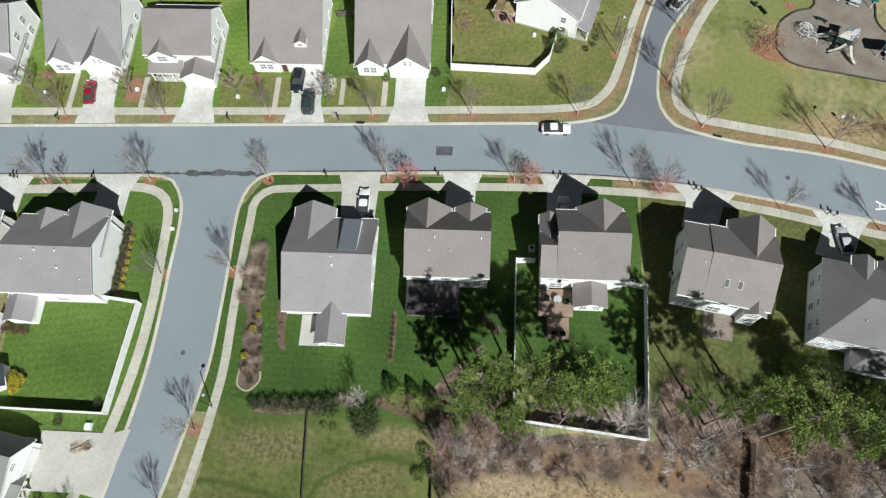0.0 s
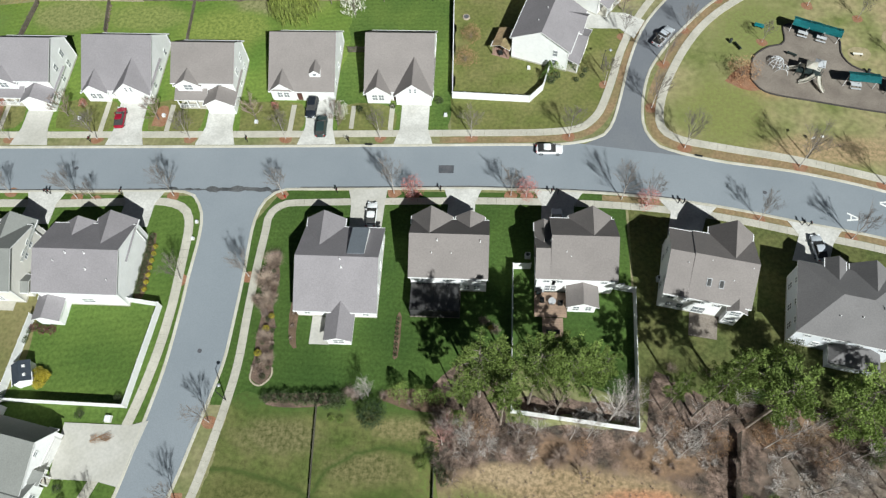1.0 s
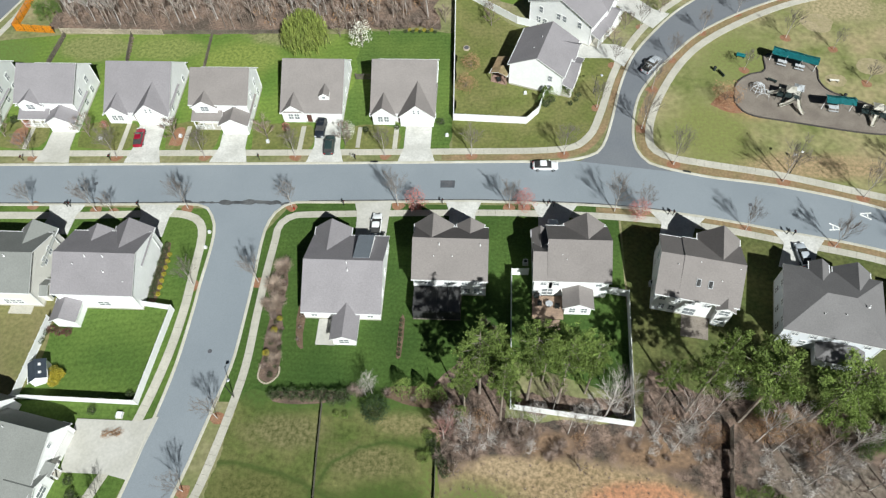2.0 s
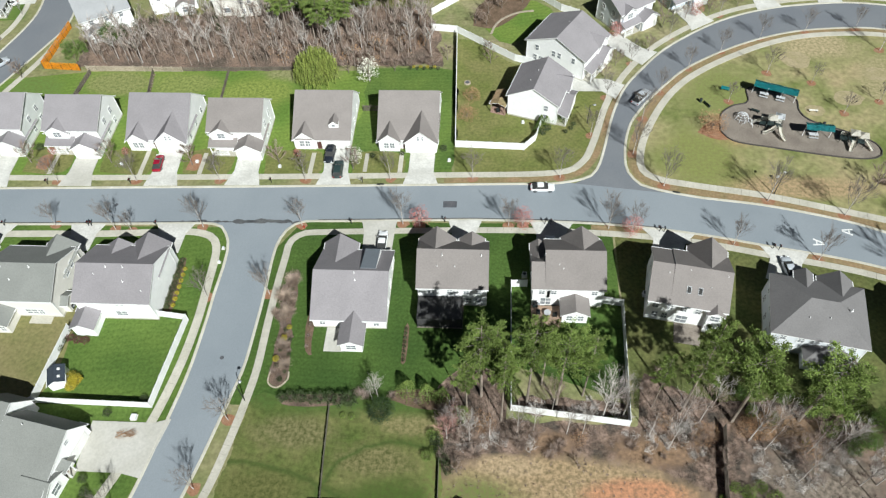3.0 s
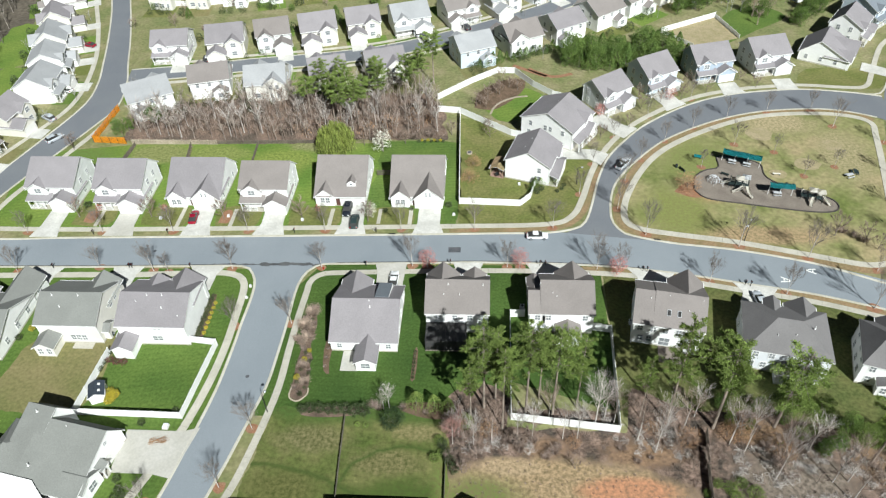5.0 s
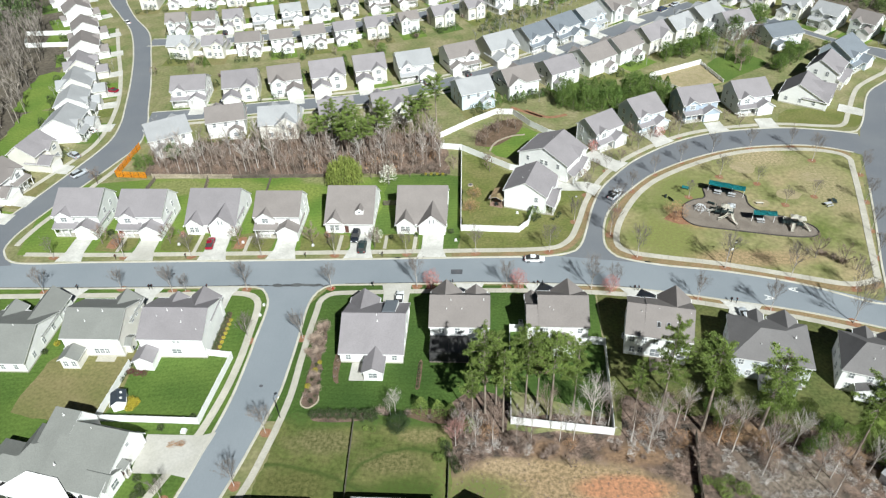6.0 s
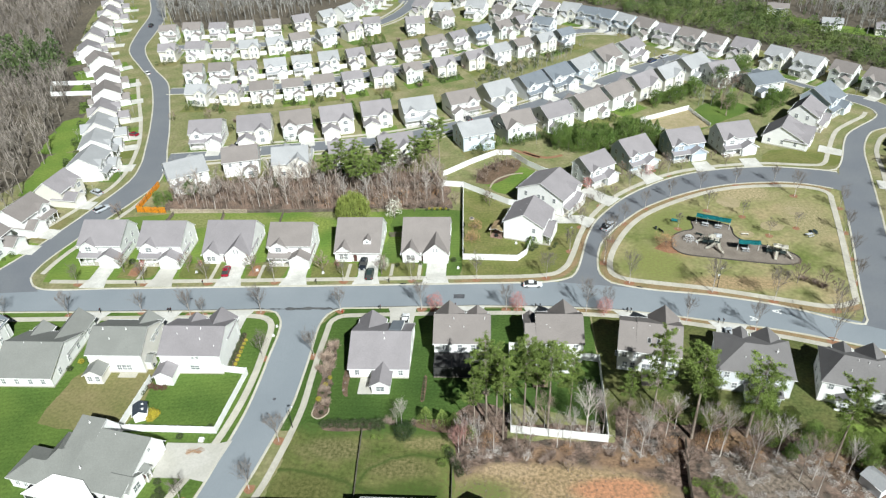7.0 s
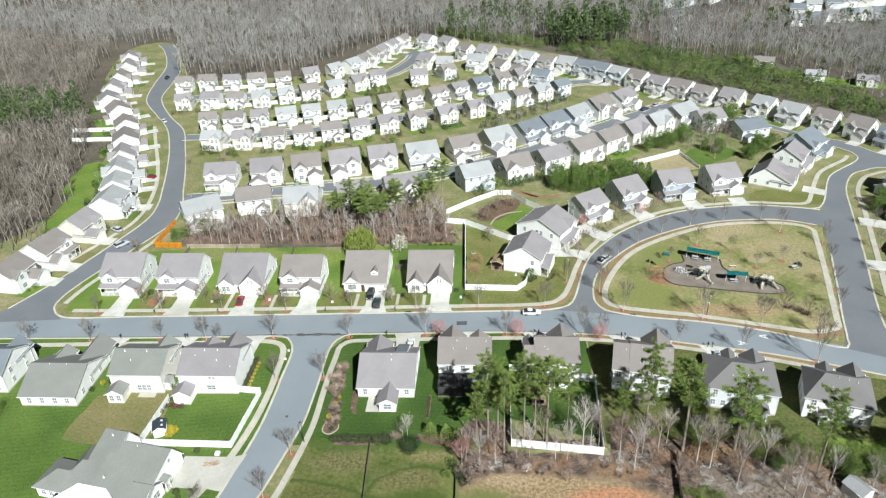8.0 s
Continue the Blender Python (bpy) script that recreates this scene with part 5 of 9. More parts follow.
# houses whose shadows reach the meadow
house(pose(-13.4, -10.5, 0), "one-storey white house south of the meadow", "wall_white", "roof_brown", [(-6.9, 6.9, -6.5, 6.6, 2.9, (3.9, 2.8), "x", "gable"), (0.6, 6.4, -8.4, 0, 2.9, 2.4, "y", "gable")],
      grid("b", 6.6, (-4, 0, 4), (LOW,)) + grid("f", -6.5, (-4,), (LOW,)), [(-8.4, 3.5, 4.8)], ("f", -6.5, -1, 0), group=ROW)
house(pose(0.6, -12.0, 0), "one-storey cream house south of the meadow", "wall_cream", "roof_grey", [(-4.4, 4.4, -6.0, 6.6, 2.7, 2.7, "y", "gable")], grid("b", 6.6, (-2, 2), (LOW,)) + grid("r", 4.4, (-2, 2), (LOW,)), [(-6.0, 1.2, 4.8)], ("f", -6.0, -3, 0), group=ROW)
house(pose(-32.4, -11.4, 0), "one-storey white house beside the side street", "wall_white", "roof_grey", [(-5.4, 5.4, -5.6, 6.4, 2.8, (3.5, 2.8), "x", "gable"), (0.4, 5.2, -7.6, 0, 2.8, 2.0, "y", "gable")],
      grid("b", 6.4, (-3, 0, 3), (LOW,)), [(-7.6, 2.8, 4.2)], ("f", -5.6, -1, 0), group=ROW)
# corner house beside the side street, its garage towards the street
house(pose(-70.6, 3.4, 0, 0, 0, 79), "large one-storey white house with a grey-green roof", "wall_white", "roof_moss",
      [(-6.4, 6.2, -9.6, 2.0, 2.9, (3.4, 3.9), "y", "gable"), (-6.2, 8.0, 1.0, 5.6, 2.9, (4.0, 5.6), "y", "gable"), (-6.6, 4.0, 3.0, 9.4, 2.8, 2.3, "y", "hip"), (-7.2, -0.4, 5.0, 13.6, 2.8, 1.6, "y", "hip"), (-5.4, -1.2, -10.2, -6, 2.9, 1.2, "y", "gable")],
      grid("f", -9.6, (2.6,), (4.6,), 0.7, 0.7) + grid("r", 6.2, (-6, -2), (LOW,)) + grid("b", 5.6, (6.0,), (LOW,)) + grid("l", -7.2, (10.2, 12), (LOW,)) + grid("f", -10.2, (-3.3,), (LOW,), 1.6, 1.4),
      [(-9.6, 3.0, 4.9)], ("f", -9.6, -0.6, 0), (-1.0, 0.4, -10.6, -9.6, 2.5), [(3.2, -2.8, 6.2), (-3.6, 0.4, 4.4), (4.4, 3.6, 6.8)], group=ROW)
root = thing("sun_room", pose(-70.6, 3.4, 0, 0, 0, 79), "white-roofed sun room with dark screened walls behind a house", "porch")
bm = bmesh.new()
for z in (0.0, 0.14):
    for q in ((-9.8, -8.2, 2.5), (-9.8, 8.8, 2.5), (-5.5, 4.8, 3.65), (-5.5, -1.4, 3.65)):
        bm.verts.new((q[0], q[1], q[2] + z))
bmesh.ops.convex_hull(bm, input=bm.verts[:])
link("roof", as_mesh("roof", bm, "trim"), root)
bm = bmesh.new()
box(bm, -9.6, -6.45, -6.2, 8.6, 0, 0.16)
link("floor_slab", as_mesh("floor_slab", bm, "concrete"), root)
bm = bmesh.new()
box(bm, -0.07, 0.07, -0.07, 0.07, 0, 2.4)
pillar = as_mesh("post", bm, "trim")
bm = bmesh.new()
box(bm, -0.02, 0.02, 0.07, 2.1, 0.0, 2.35)
glazing = as_mesh("screen_panel", bm, "glass_dark")
for k in range(8):
    link("post", pillar, root, pose(-9.5, -6.2 + k * 2.1, 0.16))
    if k < 7:
        link("screen_panel", glazing, root, pose(-9.5, -6.2 + k * 2.1, 0.16))
for y in (-6.2, 8.5):
    link("screen_panel", glazing, root, pose(-6.7, y, 0.16, 0, 0, 90))

# north side of the main street (their fronts look south)


def two_storey(m, label, wall, roof, w=11.0, d=10.0, flip=1, group=ROW, full=True, ext=3.0, seen="fb"):
    """Two storeys, a lower garage gable in front and a porch beside it."""
    h, f, g = w / 2, d / 2, w * 0.23
    gx = flip * (h - g - 0.1)
    px = sorted((flip * (-h + 0.1), flip * (h - 2 * g - 0.3)))
    ux = flip * (-h * 0.5)
    blocks = [(-h, h, -f, f, 5.3, (d * 0.34, d * 0.14) if full else d * 0.28, "x", "gable"), (gx - g, gx + g, -f - ext, 0, 2.75, g * 0.62, "y", "gable"), (ux - w * 0.2, ux + w * 0.2, -f - 0.5, 0, 5.0, w * 0.13, "y", "gable")]
    win = grid("f", -f - 0.5, (ux,), (UP,), 1.5, 1.3) + grid("f", -f, (gx,), (4.6,), 0.9, 0.9) + grid("f", -f, (ux - 0.8, ux + 0.9), (LOW,)) + grid("b", f, (-h * 0.6, 0, h * 0.6), (LOW, UP) if full else (UP,))
    win += grid("r", h, (-1.5, 2), (LOW, UP)) + (grid("l", -h, (-1.5, 2), (LOW, UP)) if full else [])
    win = [v for v in win if v[0] in "lr" + seen]
    if seen == "b":  # a low garden room at the back
        blocks.append((-ux - 2.0, -ux + 2.0, 0, f + 2.2, 2.6, 1.2, "y", "gable"))
        win += grid("b", f + 2.2, (-ux,), (LOW,), 1.5, 1.3)
    return house(m, label, wall, roof, blocks, win, [(-f - ext, gx, min(4.8, 2 * g - 0.7))], ("f", -f, flip * (h - 2 * g - 1.1), 0), (px[0], px[1], -f - 1.9, -f, 2.55) if "f" in seen else None,
                 [(w * 0.2, 0.8, 5.2 + d * 0.25), (-w * 0.25, 0.8, 5.2 + d * 0.25)] if full else (), group=group, fine=full)


def ranch(m, label, wall, roof, w=12.0, d=15.0, flip=1, group=ROW, dormer=False, shutters=False, up=4.9):
    """One storey under a tall roof, a wide garage gable and a small room gable in front."""
    h, f = w / 2, d / 2
    gx, rx = flip * (h - 3.3), flip * (-h + 2.2)
    blocks = [(-h, h, -f + (0.4 if dormer else 1), f, 2.9, (up, d * 0.155), "x", "gable"), (gx - 3.2, gx + 3.2, -f, 1, 2.9, 2.9, "y", "gable"), (rx - 2.1, rx + 2.1, -f + 0.3, 0, 2.9, 1.8, "y", "gable")]
    if dormer:
        blocks.pop(1)
    win = grid("f", -f + 0.3, (rx - 0.6, rx + 0.6), (LOW,)) + grid("r", h, (-4, 0, 4), (LOW,), 0.8, 1.2) + grid("l", -h, (-3, 1, 5), (LOW,), 0.8, 1.2) + grid("b", f, (-4, 0, 4), (LOW,))
    win += [] if dormer else grid("f", -f, (gx - 0.45, gx + 0.45), (4.0,), 0.35, 1.1)
    root = house(m, label, wall, roof, blocks, win, [(-f + (0.4 if dormer else 0), gx, 4.8)], ("f", -f + (0.4 if dormer else 1), flip * -0.6, 0), None, [(1.5, 2.2, 6.2), (-2.4, 2.0, 6.2), (0.5, 3.0, 5.6)], group=group)
    if dormer:
        bm = bmesh.new()
        extrude(bm, [(gx - 1.0, 3.4), (gx + 1.0, 3.4), (gx + 1.0, 5.0), (gx, 5.75), (gx - 1.0, 5.0)], "y", -f + 2.4, -f + 5.2, [1, 1, 0, 0, 1], 1)
        d = link("dormer", as_mesh("dormer", bm, roof, wall), root)
        link("pane", window_meshes(0.6, 0.5)[1], d, pose(gx, -f + 2.4, 4.75))
    return root


two_storey(pose(-101.8, 75.6, 0), "two-storey white house with porch and single garage gable", "wall_sage", "roof_grey", 11.4, 10.6)
two_storey(pose(-85.2, 75.2, 0), "two-storey white house with a low porch roof", "wall_white", "roof_grey", 11.4, 10.4)
ranch(pose(-67.6, 76.4, 0), "tall-roofed white house with a wide front gable", "wall_white", "roof_grey", 12.6, 14.4)
two_storey(pose(-50.6, 75.0, 0), "two-storey white house with a low porch roof", "wall_white", "roof_brown", 11.0, 9.6)
ranch(pose(-33.0, 77.6, 0), "one-storey white house with a small white dormer", "wall_white", "roof_brown", 11.6, 14.6, dormer=True)
ranch(pose(-15.2, 77.6, 0), "one-storey white house with two front gables", "wall_white", "roof_brown", 12.0, 15.2)

# round the park
PARKROW = "houses round the park"
house(pose(11.8, 85.2, 0, 0, 0, 72), "two-storey white corner house with a grey roof", "wall_white", "roof_grey",
      [(-5.2, 5.2, -5.4, 5.2, 5.4, 3.0, "x", "gable"), (-3.2, 3.4, -7.4, 0, 2.7, 1.7, "y", "gable"), (0.2, 4.6, -6.2, 0, 5.3, 1.6, "y", "gable")],
      grid("l", -5.2, (-3,), (LOW, 4.0), 0.8, 1.3) + grid("r", 5.2, (-2, 2), (LOW, UP)) + grid("b", 5.2, (-3, 0, 3), (LOW, UP)) + grid("f", -6.2, (2.4,), (UP,)),
      [(-7.4, 0.2, 4.8)], ("f", -5.4, 4.4, 0), (-5.0, -3.2, -7.4, -5.4, 2.5), [(1, 0.7, 8.0), (-2, 1.5, 7.5)], group=PARKROW)
house(pose(18.6, 101.4, 0, 0, 0, 58), "large two-storey white house with a long grey roof", "wall_white", "roof_grey",
      [(-5.6, 5.6, -7.2, 7.2, 5.4, 3.3, "x", "gable"), (-0.6, 5.0, -9.2, 0, 2.8, 1.9, "y", "gable"), (0.4, 4.2, -7.6, 0, 5.3, 1.6, "y", "gable")],
      grid("l", -5.6, (-4.5, -1, 0.4, 4.6), (UP,), 0.8, 1.3) + grid("l", -5.6, (3.5, 5), (LOW,)) + grid("f", -7.6, (2.3,), (UP,)) + grid("b", 7.2, (-3, 0, 3), (LOW, UP)),
      [(-9.2, 2.2, 4.7)], ("f", -7.2, -1.6, 0), (-5.2, -0.7, -9.0, -7.2, 2.5), [(1, 0.7, 8.3)], group=PARKROW)
two_storey(pose(32.9, 116.0, 0, 0, 0, 36), "two-storey grey-white house with a porch", "wall_grey", "roof_grey", 9.8, 8.0, 1, PARKROW, ext=2.4)
two_storey(pose(46.4, 126.0, 0, 0, 0, 29), "two-storey pale blue house with a porch", "wall_blue", "roof_grey", 9.8, 9.2, 1, PARKROW, ext=2.4)
two_storey(pose(63.0, 132.6, 0, 0, 0, 15), "two-storey house with slate-blue walls and white trim", "wall_slate", "roof_grey", 11.0, 8.6, 1, PARKROW, ext=2.4)
two_storey(pose(79.8, 136.6, 0, 0, 0, 14), "two-storey grey-white house with a tall front gable", "wall_grey", "roof_grey", 10.8, 9.0, 1, PARKROW, ext=2.4)
ranch(pose(99.6, 140.6, 0, 0, 0, 60), "long white house with a dark grey roof", "wall_white", "roof_grey", 10.6, 14.0, 1, PARKROW, up=3.9)
two_storey(pose(109.8, 154.4, 0, 0, 0, 55), "two-storey white house beside the east street", "wall_white", "roof_grey", 10.4, 9.2, 1, PARKROW, ext=2.4)
two_storey(pose(119.6, 167.0, 0, 0, 0, 42), "two-storey pale blue house with a blue-grey roof", "wall_blue", "roof_blue", 11, 10.6, 1, PARKROW)
two_storey(pose(132, 109.5, 0, 0, 0, -72), "two-storey white house east of the park", "wall_white", "roof_brown", 11, 10, 1, PARKROW)
two_storey(pose(123.5, 84.5, 0, 0, 0, -72), "two-storey cream house east of the park", "wall_cream", "roof_grey", 11, 10, 1, PARKROW)
two_storey(pose(138.4, 129.4, 0, 0, 0, -68), "two-storey grey house east of the park", "wall_grey", "roof_grey", 11, 10, -1, PARKROW)

# the rest of the estate: a few patterns, repeated along the streets
ESTATE = "houses of the estate"
PATTERNS = []


def gable_front(m, label, wall, roof, w=9.0, d=9.0, flip=1, group="", ext=2.0, seen="fb"):
    """Two storeys with a tall gable to the street and a low garage gable beside it."""
    h, f, g = w / 2, d / 2, w * 0.25
    gx = flip * (h - g - 0.05)
    ux = flip * (-h * 0.45)
    blocks = [(-h, h, -f + 1.2, f, 5.1, (d * 0.3, 0.9), "x", "gable"), (gx - g, gx + g, -f - ext, 0, 2.75, g * 0.6, "y", "gable"), (ux - w * 0.22, ux + w * 0.22, -f, 0, 4.9, w * 0.15, "y", "gable")]
    win = grid("f", -f, (ux,), (UP,), 1.5, 1.3) + grid("f", -f, (ux,), (LOW,), 1.5, 1.3) + grid("f", -f + 1.2, (gx,), (4.5,), 0.9, 0.9) + grid("b", f, (-h * 0.5, h * 0.5), (LOW, UP)) + grid("r", h, (-1.5, 2), (UP,))
    win = [v for v in win if v[0] in "lr" + seen]
    if seen == "b":  # the back looks out of a tall gable
        blocks.append((-ux - w * 0.27, -ux + w * 0.27, 0, f + 0.8, 5.1, w * 0.19, "y", "gable"))
        win = [v for v in win if v[0] in "lr"] + grid("b", f + 0.8, (-ux - 0.9, -ux + 0.9), (LOW, UP), 0.8, 1.3) + grid("b", f, (ux,), (LOW,), 1.5, 1.3)
    return house(m, label, wall, roof, blocks, win, [(-f - ext, gx, min(4.8, 2 * g - 0.7))], ("f", -f + 1.2, flip * 0.25, 0), None, group=group, fine=False)


for k, (kind, wall, roof, flip, text) in enumerate((
        ("two", "white", "grey", 1, "two-storey white house with a grey roof"), ("front", "cream", "pale", -1, "gable-fronted cream house with a pale grey roof"),
        ("front", "sage", "brown", 1, "gable-fronted grey-green house with a brown roof"), ("two", "white", "brown", -1, "two-storey white house with a brown roof"),
        ("two", "grey", "blue", 1, "two-storey grey house with a slate-blue roof"), ("front", "tan", "grey", -1, "gable-fronted tan house with a grey roof"),
        ("two", "blue", "pale", -1, "two-storey pale blue house with a pale roof"), ("two", "white", "pale", 1, "two-storey white house with a pale roof"))):
    PATTERNS.append((kind, wall, roof, flip, text))
_built = {}
LOTS = []


def estate_house(x, y, turn, k, w):
    if x < -20:
        k = {4: 5, 6: 3}.get(k % 8, k)
    seen = "b" if math.cos(radians(turn)) < -0.3 else "f"
    kind, wall, roof, flip, text = PATTERNS[k % len(PATTERNS)]
    key = (k % len(PATTERNS), w, seen)
    m = pose(x, y, 0, 0, 0, turn)
    LOTS.append((m, w, flip))
    if key not in _built:
        if kind == "front":
            _built[key] = gable_front(m, text, "wall_" + wall, "roof_" + roof, w * 0.95, w * 0.98, flip, ESTATE, 2.0 if w < 10 else 2.8, seen)
        else:
            _built[key] = two_storey(m, text, "wall_" + wall, "roof_" + roof, w, w * 0.92, flip, ESTATE, False, 2.0 if w < 10 else 2.8, seen)
        return _built[key]
    return copy_thing(_built[key], m)


def house_row(spots, w, front, first, fixed=None, low=1.0):
    """Houses along a street; front: +1 if they look to the right of the row's direction, -1 to the left."""
    for i, (x, y) in enumerate(spots):
        a, b = spots[max(i - 1, 0)], spots[min(i + 1, len(spots) - 1)]
        turn = math.degrees(math.atan2(b[1] - a[1], b[0] - a[0])) + (0 if front > 0 else 180)
        k = first + i * 3 + (i * i) % 5
        ww = w + (0.0, 0.8)[(i + first) % 2]
        ob = estate_house(x, y, fixed if fixed is not None else turn, k, ww)
        if low != 1.0:
            ob.matrix_world = pose(x, y, 0, 0, 0, fixed) @ Matrix.Diagonal((1.15, 1.15, low, 1))


house_row([(-97.9, 145), (-81.4, 147), (-67.5, 151), (-53.7, 154.5), (-40, 159), (-25.4, 162.5), (-9.8, 169), (4, 176), (16.5, 185.6), (26.5, 194), (37.4, 203.4), (49, 214), (60, 225)], 11, 1, 0)
house_row([(-94.6, 114.4), (-79.5, 123.6), (-62.5, 123), (-46, 128), (-30, 132), (-4.4, 141.5), (9.4, 149), (23.4, 156), (36, 165.5), (47, 174.5), (58, 184), (69, 193), (81.5, 203)], 11, -1, 7)
house_row([(-114, 181.5), (-101.4, 181.5), (-89, 183.5), (-77.2, 186), (-66, 189.8), (-54.6, 193.4), (-43.4, 198), (-31.4, 203), (-18.8, 209), (-6.6, 216.4), (4.4, 224), (14.5, 231.5), (24.5, 238), (34.5, 245)], 7.9, -1, 1)
house_row([(-124.2, 204), (-113, 205.8), (-101.8, 207), (-90.6, 210.2), (-80, 214), (-68.8, 217), (-57.7, 221), (-46.6, 226.6), (-35.4, 231.4), (-24.4, 237), (-14.4, 244), (-4, 251.5), (7, 258), (17, 265)], 7.9, 1, 2)
house_row([(-147, 234), (-134, 235.5), (-121.6, 235.5), (-109.6, 236.5), (-99, 241), (-88.4, 246), (-77, 252), (-66.4, 260), (-57.5, 269), (-36, 268), (-22, 277)], 7.9, -1, 4)
house_row([(-158.2, 263), (-146.6, 264.6), (-133.6, 265.4), (-120.8, 267), (-107.4, 269), (-94, 274.5), (-82.6, 282.5), (-75, 292), (-69.6, 301.5), (-66, 311.5), (-62.4, 322), (-58.6, 332.5), (-53, 346)], 7.9, 1, 6)
house_row([(-37.5, 344), (-24.6, 335), (-13.6, 318), (-1.6, 313), (10, 305), (21.4, 298), (32, 288.6), (41.4, 283.6), (50, 278), (58, 271.5), (66, 263.5), (73, 255), (81.6, 246), (90.6, 239), (98.5, 229.5), (108.6, 222.6), (119, 211.8), (128, 202.4), (137.4, 193), (146.6, 183.4), (154.4, 173)], 9, 1, 0)
house_row([(-34, 297), (-23.6, 290), (-6, 294), (6, 282), (15.9, 268), (27, 262)], 9, 1, 5)
house_row([(-136, 74.5), (-134, 88.5), (-130.6, 104), (-129.4, 120.5), (-133.6, 134.5), (-138, 148), (-143.6, 163), (-151.6, 181), (-160, 199), (-173, 219), (-186, 236), (-192, 255), (-197.5, 275), (-203, 296), (-211.5, 317)], 10.2, 1, 2)
house_row([(104.5, 187.5)], 11, 1, 4, 200, 0.8)
house_row([(91, 196)], 11, 1, 8, 200)
NEAR_LOTS = len(LOTS)
FAR_SPOTS = [(144, 288), (160, 262), (180, 252), (196, 246)]
house_row(FAR_SPOTS, 7.4, 1, 3, 160, 0.62)


def far_house(x, y, turn, k):
    """A house of another estate far off: walls, roof, front gable and garage door alone."""
    key = ("far", k % 4)
    m = pose(x, y, hill(x, y) - 0.3, 0, 0, turn)
    if key not in _built:
        wall, roof, text = (("white", "pale", "small white house with a pale roof"), ("grey", "blue", "small grey house with a slate-blue roof"), ("white", "grey", "small white house with a grey roof"), ("cream", "blue", "small cream house with a slate-blue roof"))[k % 4]
        _built[key] = house(m, text + " in a far estate", "wall_" + wall, "roof_" + roof, [(-4.4, 4.4, -4, 4, 4.6, 2.4, "x", "gable"), (-3.8, 0.6, -6, 0, 2.7, 1.4, "y", "gable")], garage=[(-6, -1.6, 3.2)], fine=False, group="houses of a far estate")
        return _built[key]
    return copy_thing(_built[key], m)


random.seed(14)
for row in range(6):
    for i in range(8 - row // 3):
        q = (193 + 8 * row // 2 + 10.2 * i + random.uniform(-1.5, 1.5), 374 + 13 * row + 0.12 * 10 * i + random.uniform(-1.5, 1.5))
        FAR_SPOTS.append(q)
        far_house(*q, 168 + random.uniform(-8, 8) + (180 if row % 2 else 0), row * 3 + i)
for i, q in enumerate(((128, 446), (141, 440), (154, 430), (170, 436), (186, 432), (118, 436), (160, 448))):
    FAR_SPOTS.append(q)
    far_house(*q, 160 + 20 * (i % 3), i)

# their lots: lawns of different kinds, driveways, and shrubs along the fronts
lawns = {k: bmesh.new() for k in ("lawn_mid", "lawn_bright", "lawn_olive", "lawn_tan", "lawn_estate")}
for i, (m, w, flip) in enumerate(LOTS[:NEAR_LOTS]):
    f, ext, g = w * 0.46, (2.0 if w < 10 else 2.8), w * 0.23
    for j, (y0, y1) in enumerate(((-f - ext - 3.6, -f + 1), (f - 1, f + 6.5))):
        k = ("lawn_mid", "lawn_olive", "lawn_bright", "lawn_tan", "lawn_estate", "lawn_bright")[(i * 7 + j * 3 + i // 3) % 6]
        zz = 0.013 + 0.0011 * ((2 * i + j) % 9)
        c = [lawns[k].verts.new(m @ Vector((x, y, zz))) for x, y in ((-w / 2 - 0.9, y0), (w / 2 + 0.9, y0), (w / 2 + 0.9, y1), (-w / 2 - 0.9, y1))]
        lawns[k].faces.new(c)
    gx = flip * (w / 2 - g - 0.1)
    hw = g - 0.15
    q = [m @ Vector((x, y, 0)) for x, y in ((gx - hw, -f - ext - 4.6), (gx + hw, -f - ext - 4.6), (gx + hw, -f - ext + 0.2), (gx - hw, -f - ext + 0.2))]
    slab("driveway", [(v.x, v.y) for v in q], "drive", "short pale concrete driveway in front of a house", "driveway")
for k, b in lawns.items():
    tagged(link("lawn", as_mesh("lawn", b, k)), {"lawn_mid": GREEN, "lawn_estate": "patchy thin grass round houses", "lawn_bright": "bright green spring lawn round houses", "lawn_olive": OLIVE, "lawn_tan": TAN}[k], "lawn", kind="structure")


# ---- plants ----
def rnd(a, b):
    return random.uniform(a, b)


def sliver(bm, a, b, w, mat=0):
    """A twig: one long thin triangle."""
    a, b = Vector(a), Vector(b)
    s = (b - a).cross(Vector((rnd(-1, 1), rnd(-1, 1), rnd(-1, 1)))).normalized() * w
    bm.faces.new([bm.verts.new(p) for p in (a - s, a + s, b)]).material_index = mat


def leaf(bm, c, size, mat=0):
    """A small folded leaf spray."""
    q = Euler((rnd(0, 6.3), rnd(0, 6.3), rnd(0, 6.3))).to_quaternion()
    pts = [c + q @ Vector(p) * size for p in ((-0.5, 0, 0), (0, -0.32, 0.1), (0.5, 0, 0), (0, 0.32, 0.1))]
    bm.faces.new([bm.verts.new(p) for p in pts]).material_index = mat


def spray(bm, c, d, size):
    """A tuft of needles: a long narrow blade pointing outwards."""
    d = (d + Vector((rnd(-1, 1), rnd(-1, 1), rnd(-0.5, 0.9))) * 0.8).normalized()
    s = d.cross(Vector((rnd(-1, 1), rnd(-1, 1), rnd(-1, 1)))).normalized() * size * 0.24
    bm.faces.new([bm.verts.new(p) for p in (c - d * size * 0.5, c + s, c + d * size * 0.5, c - s)])


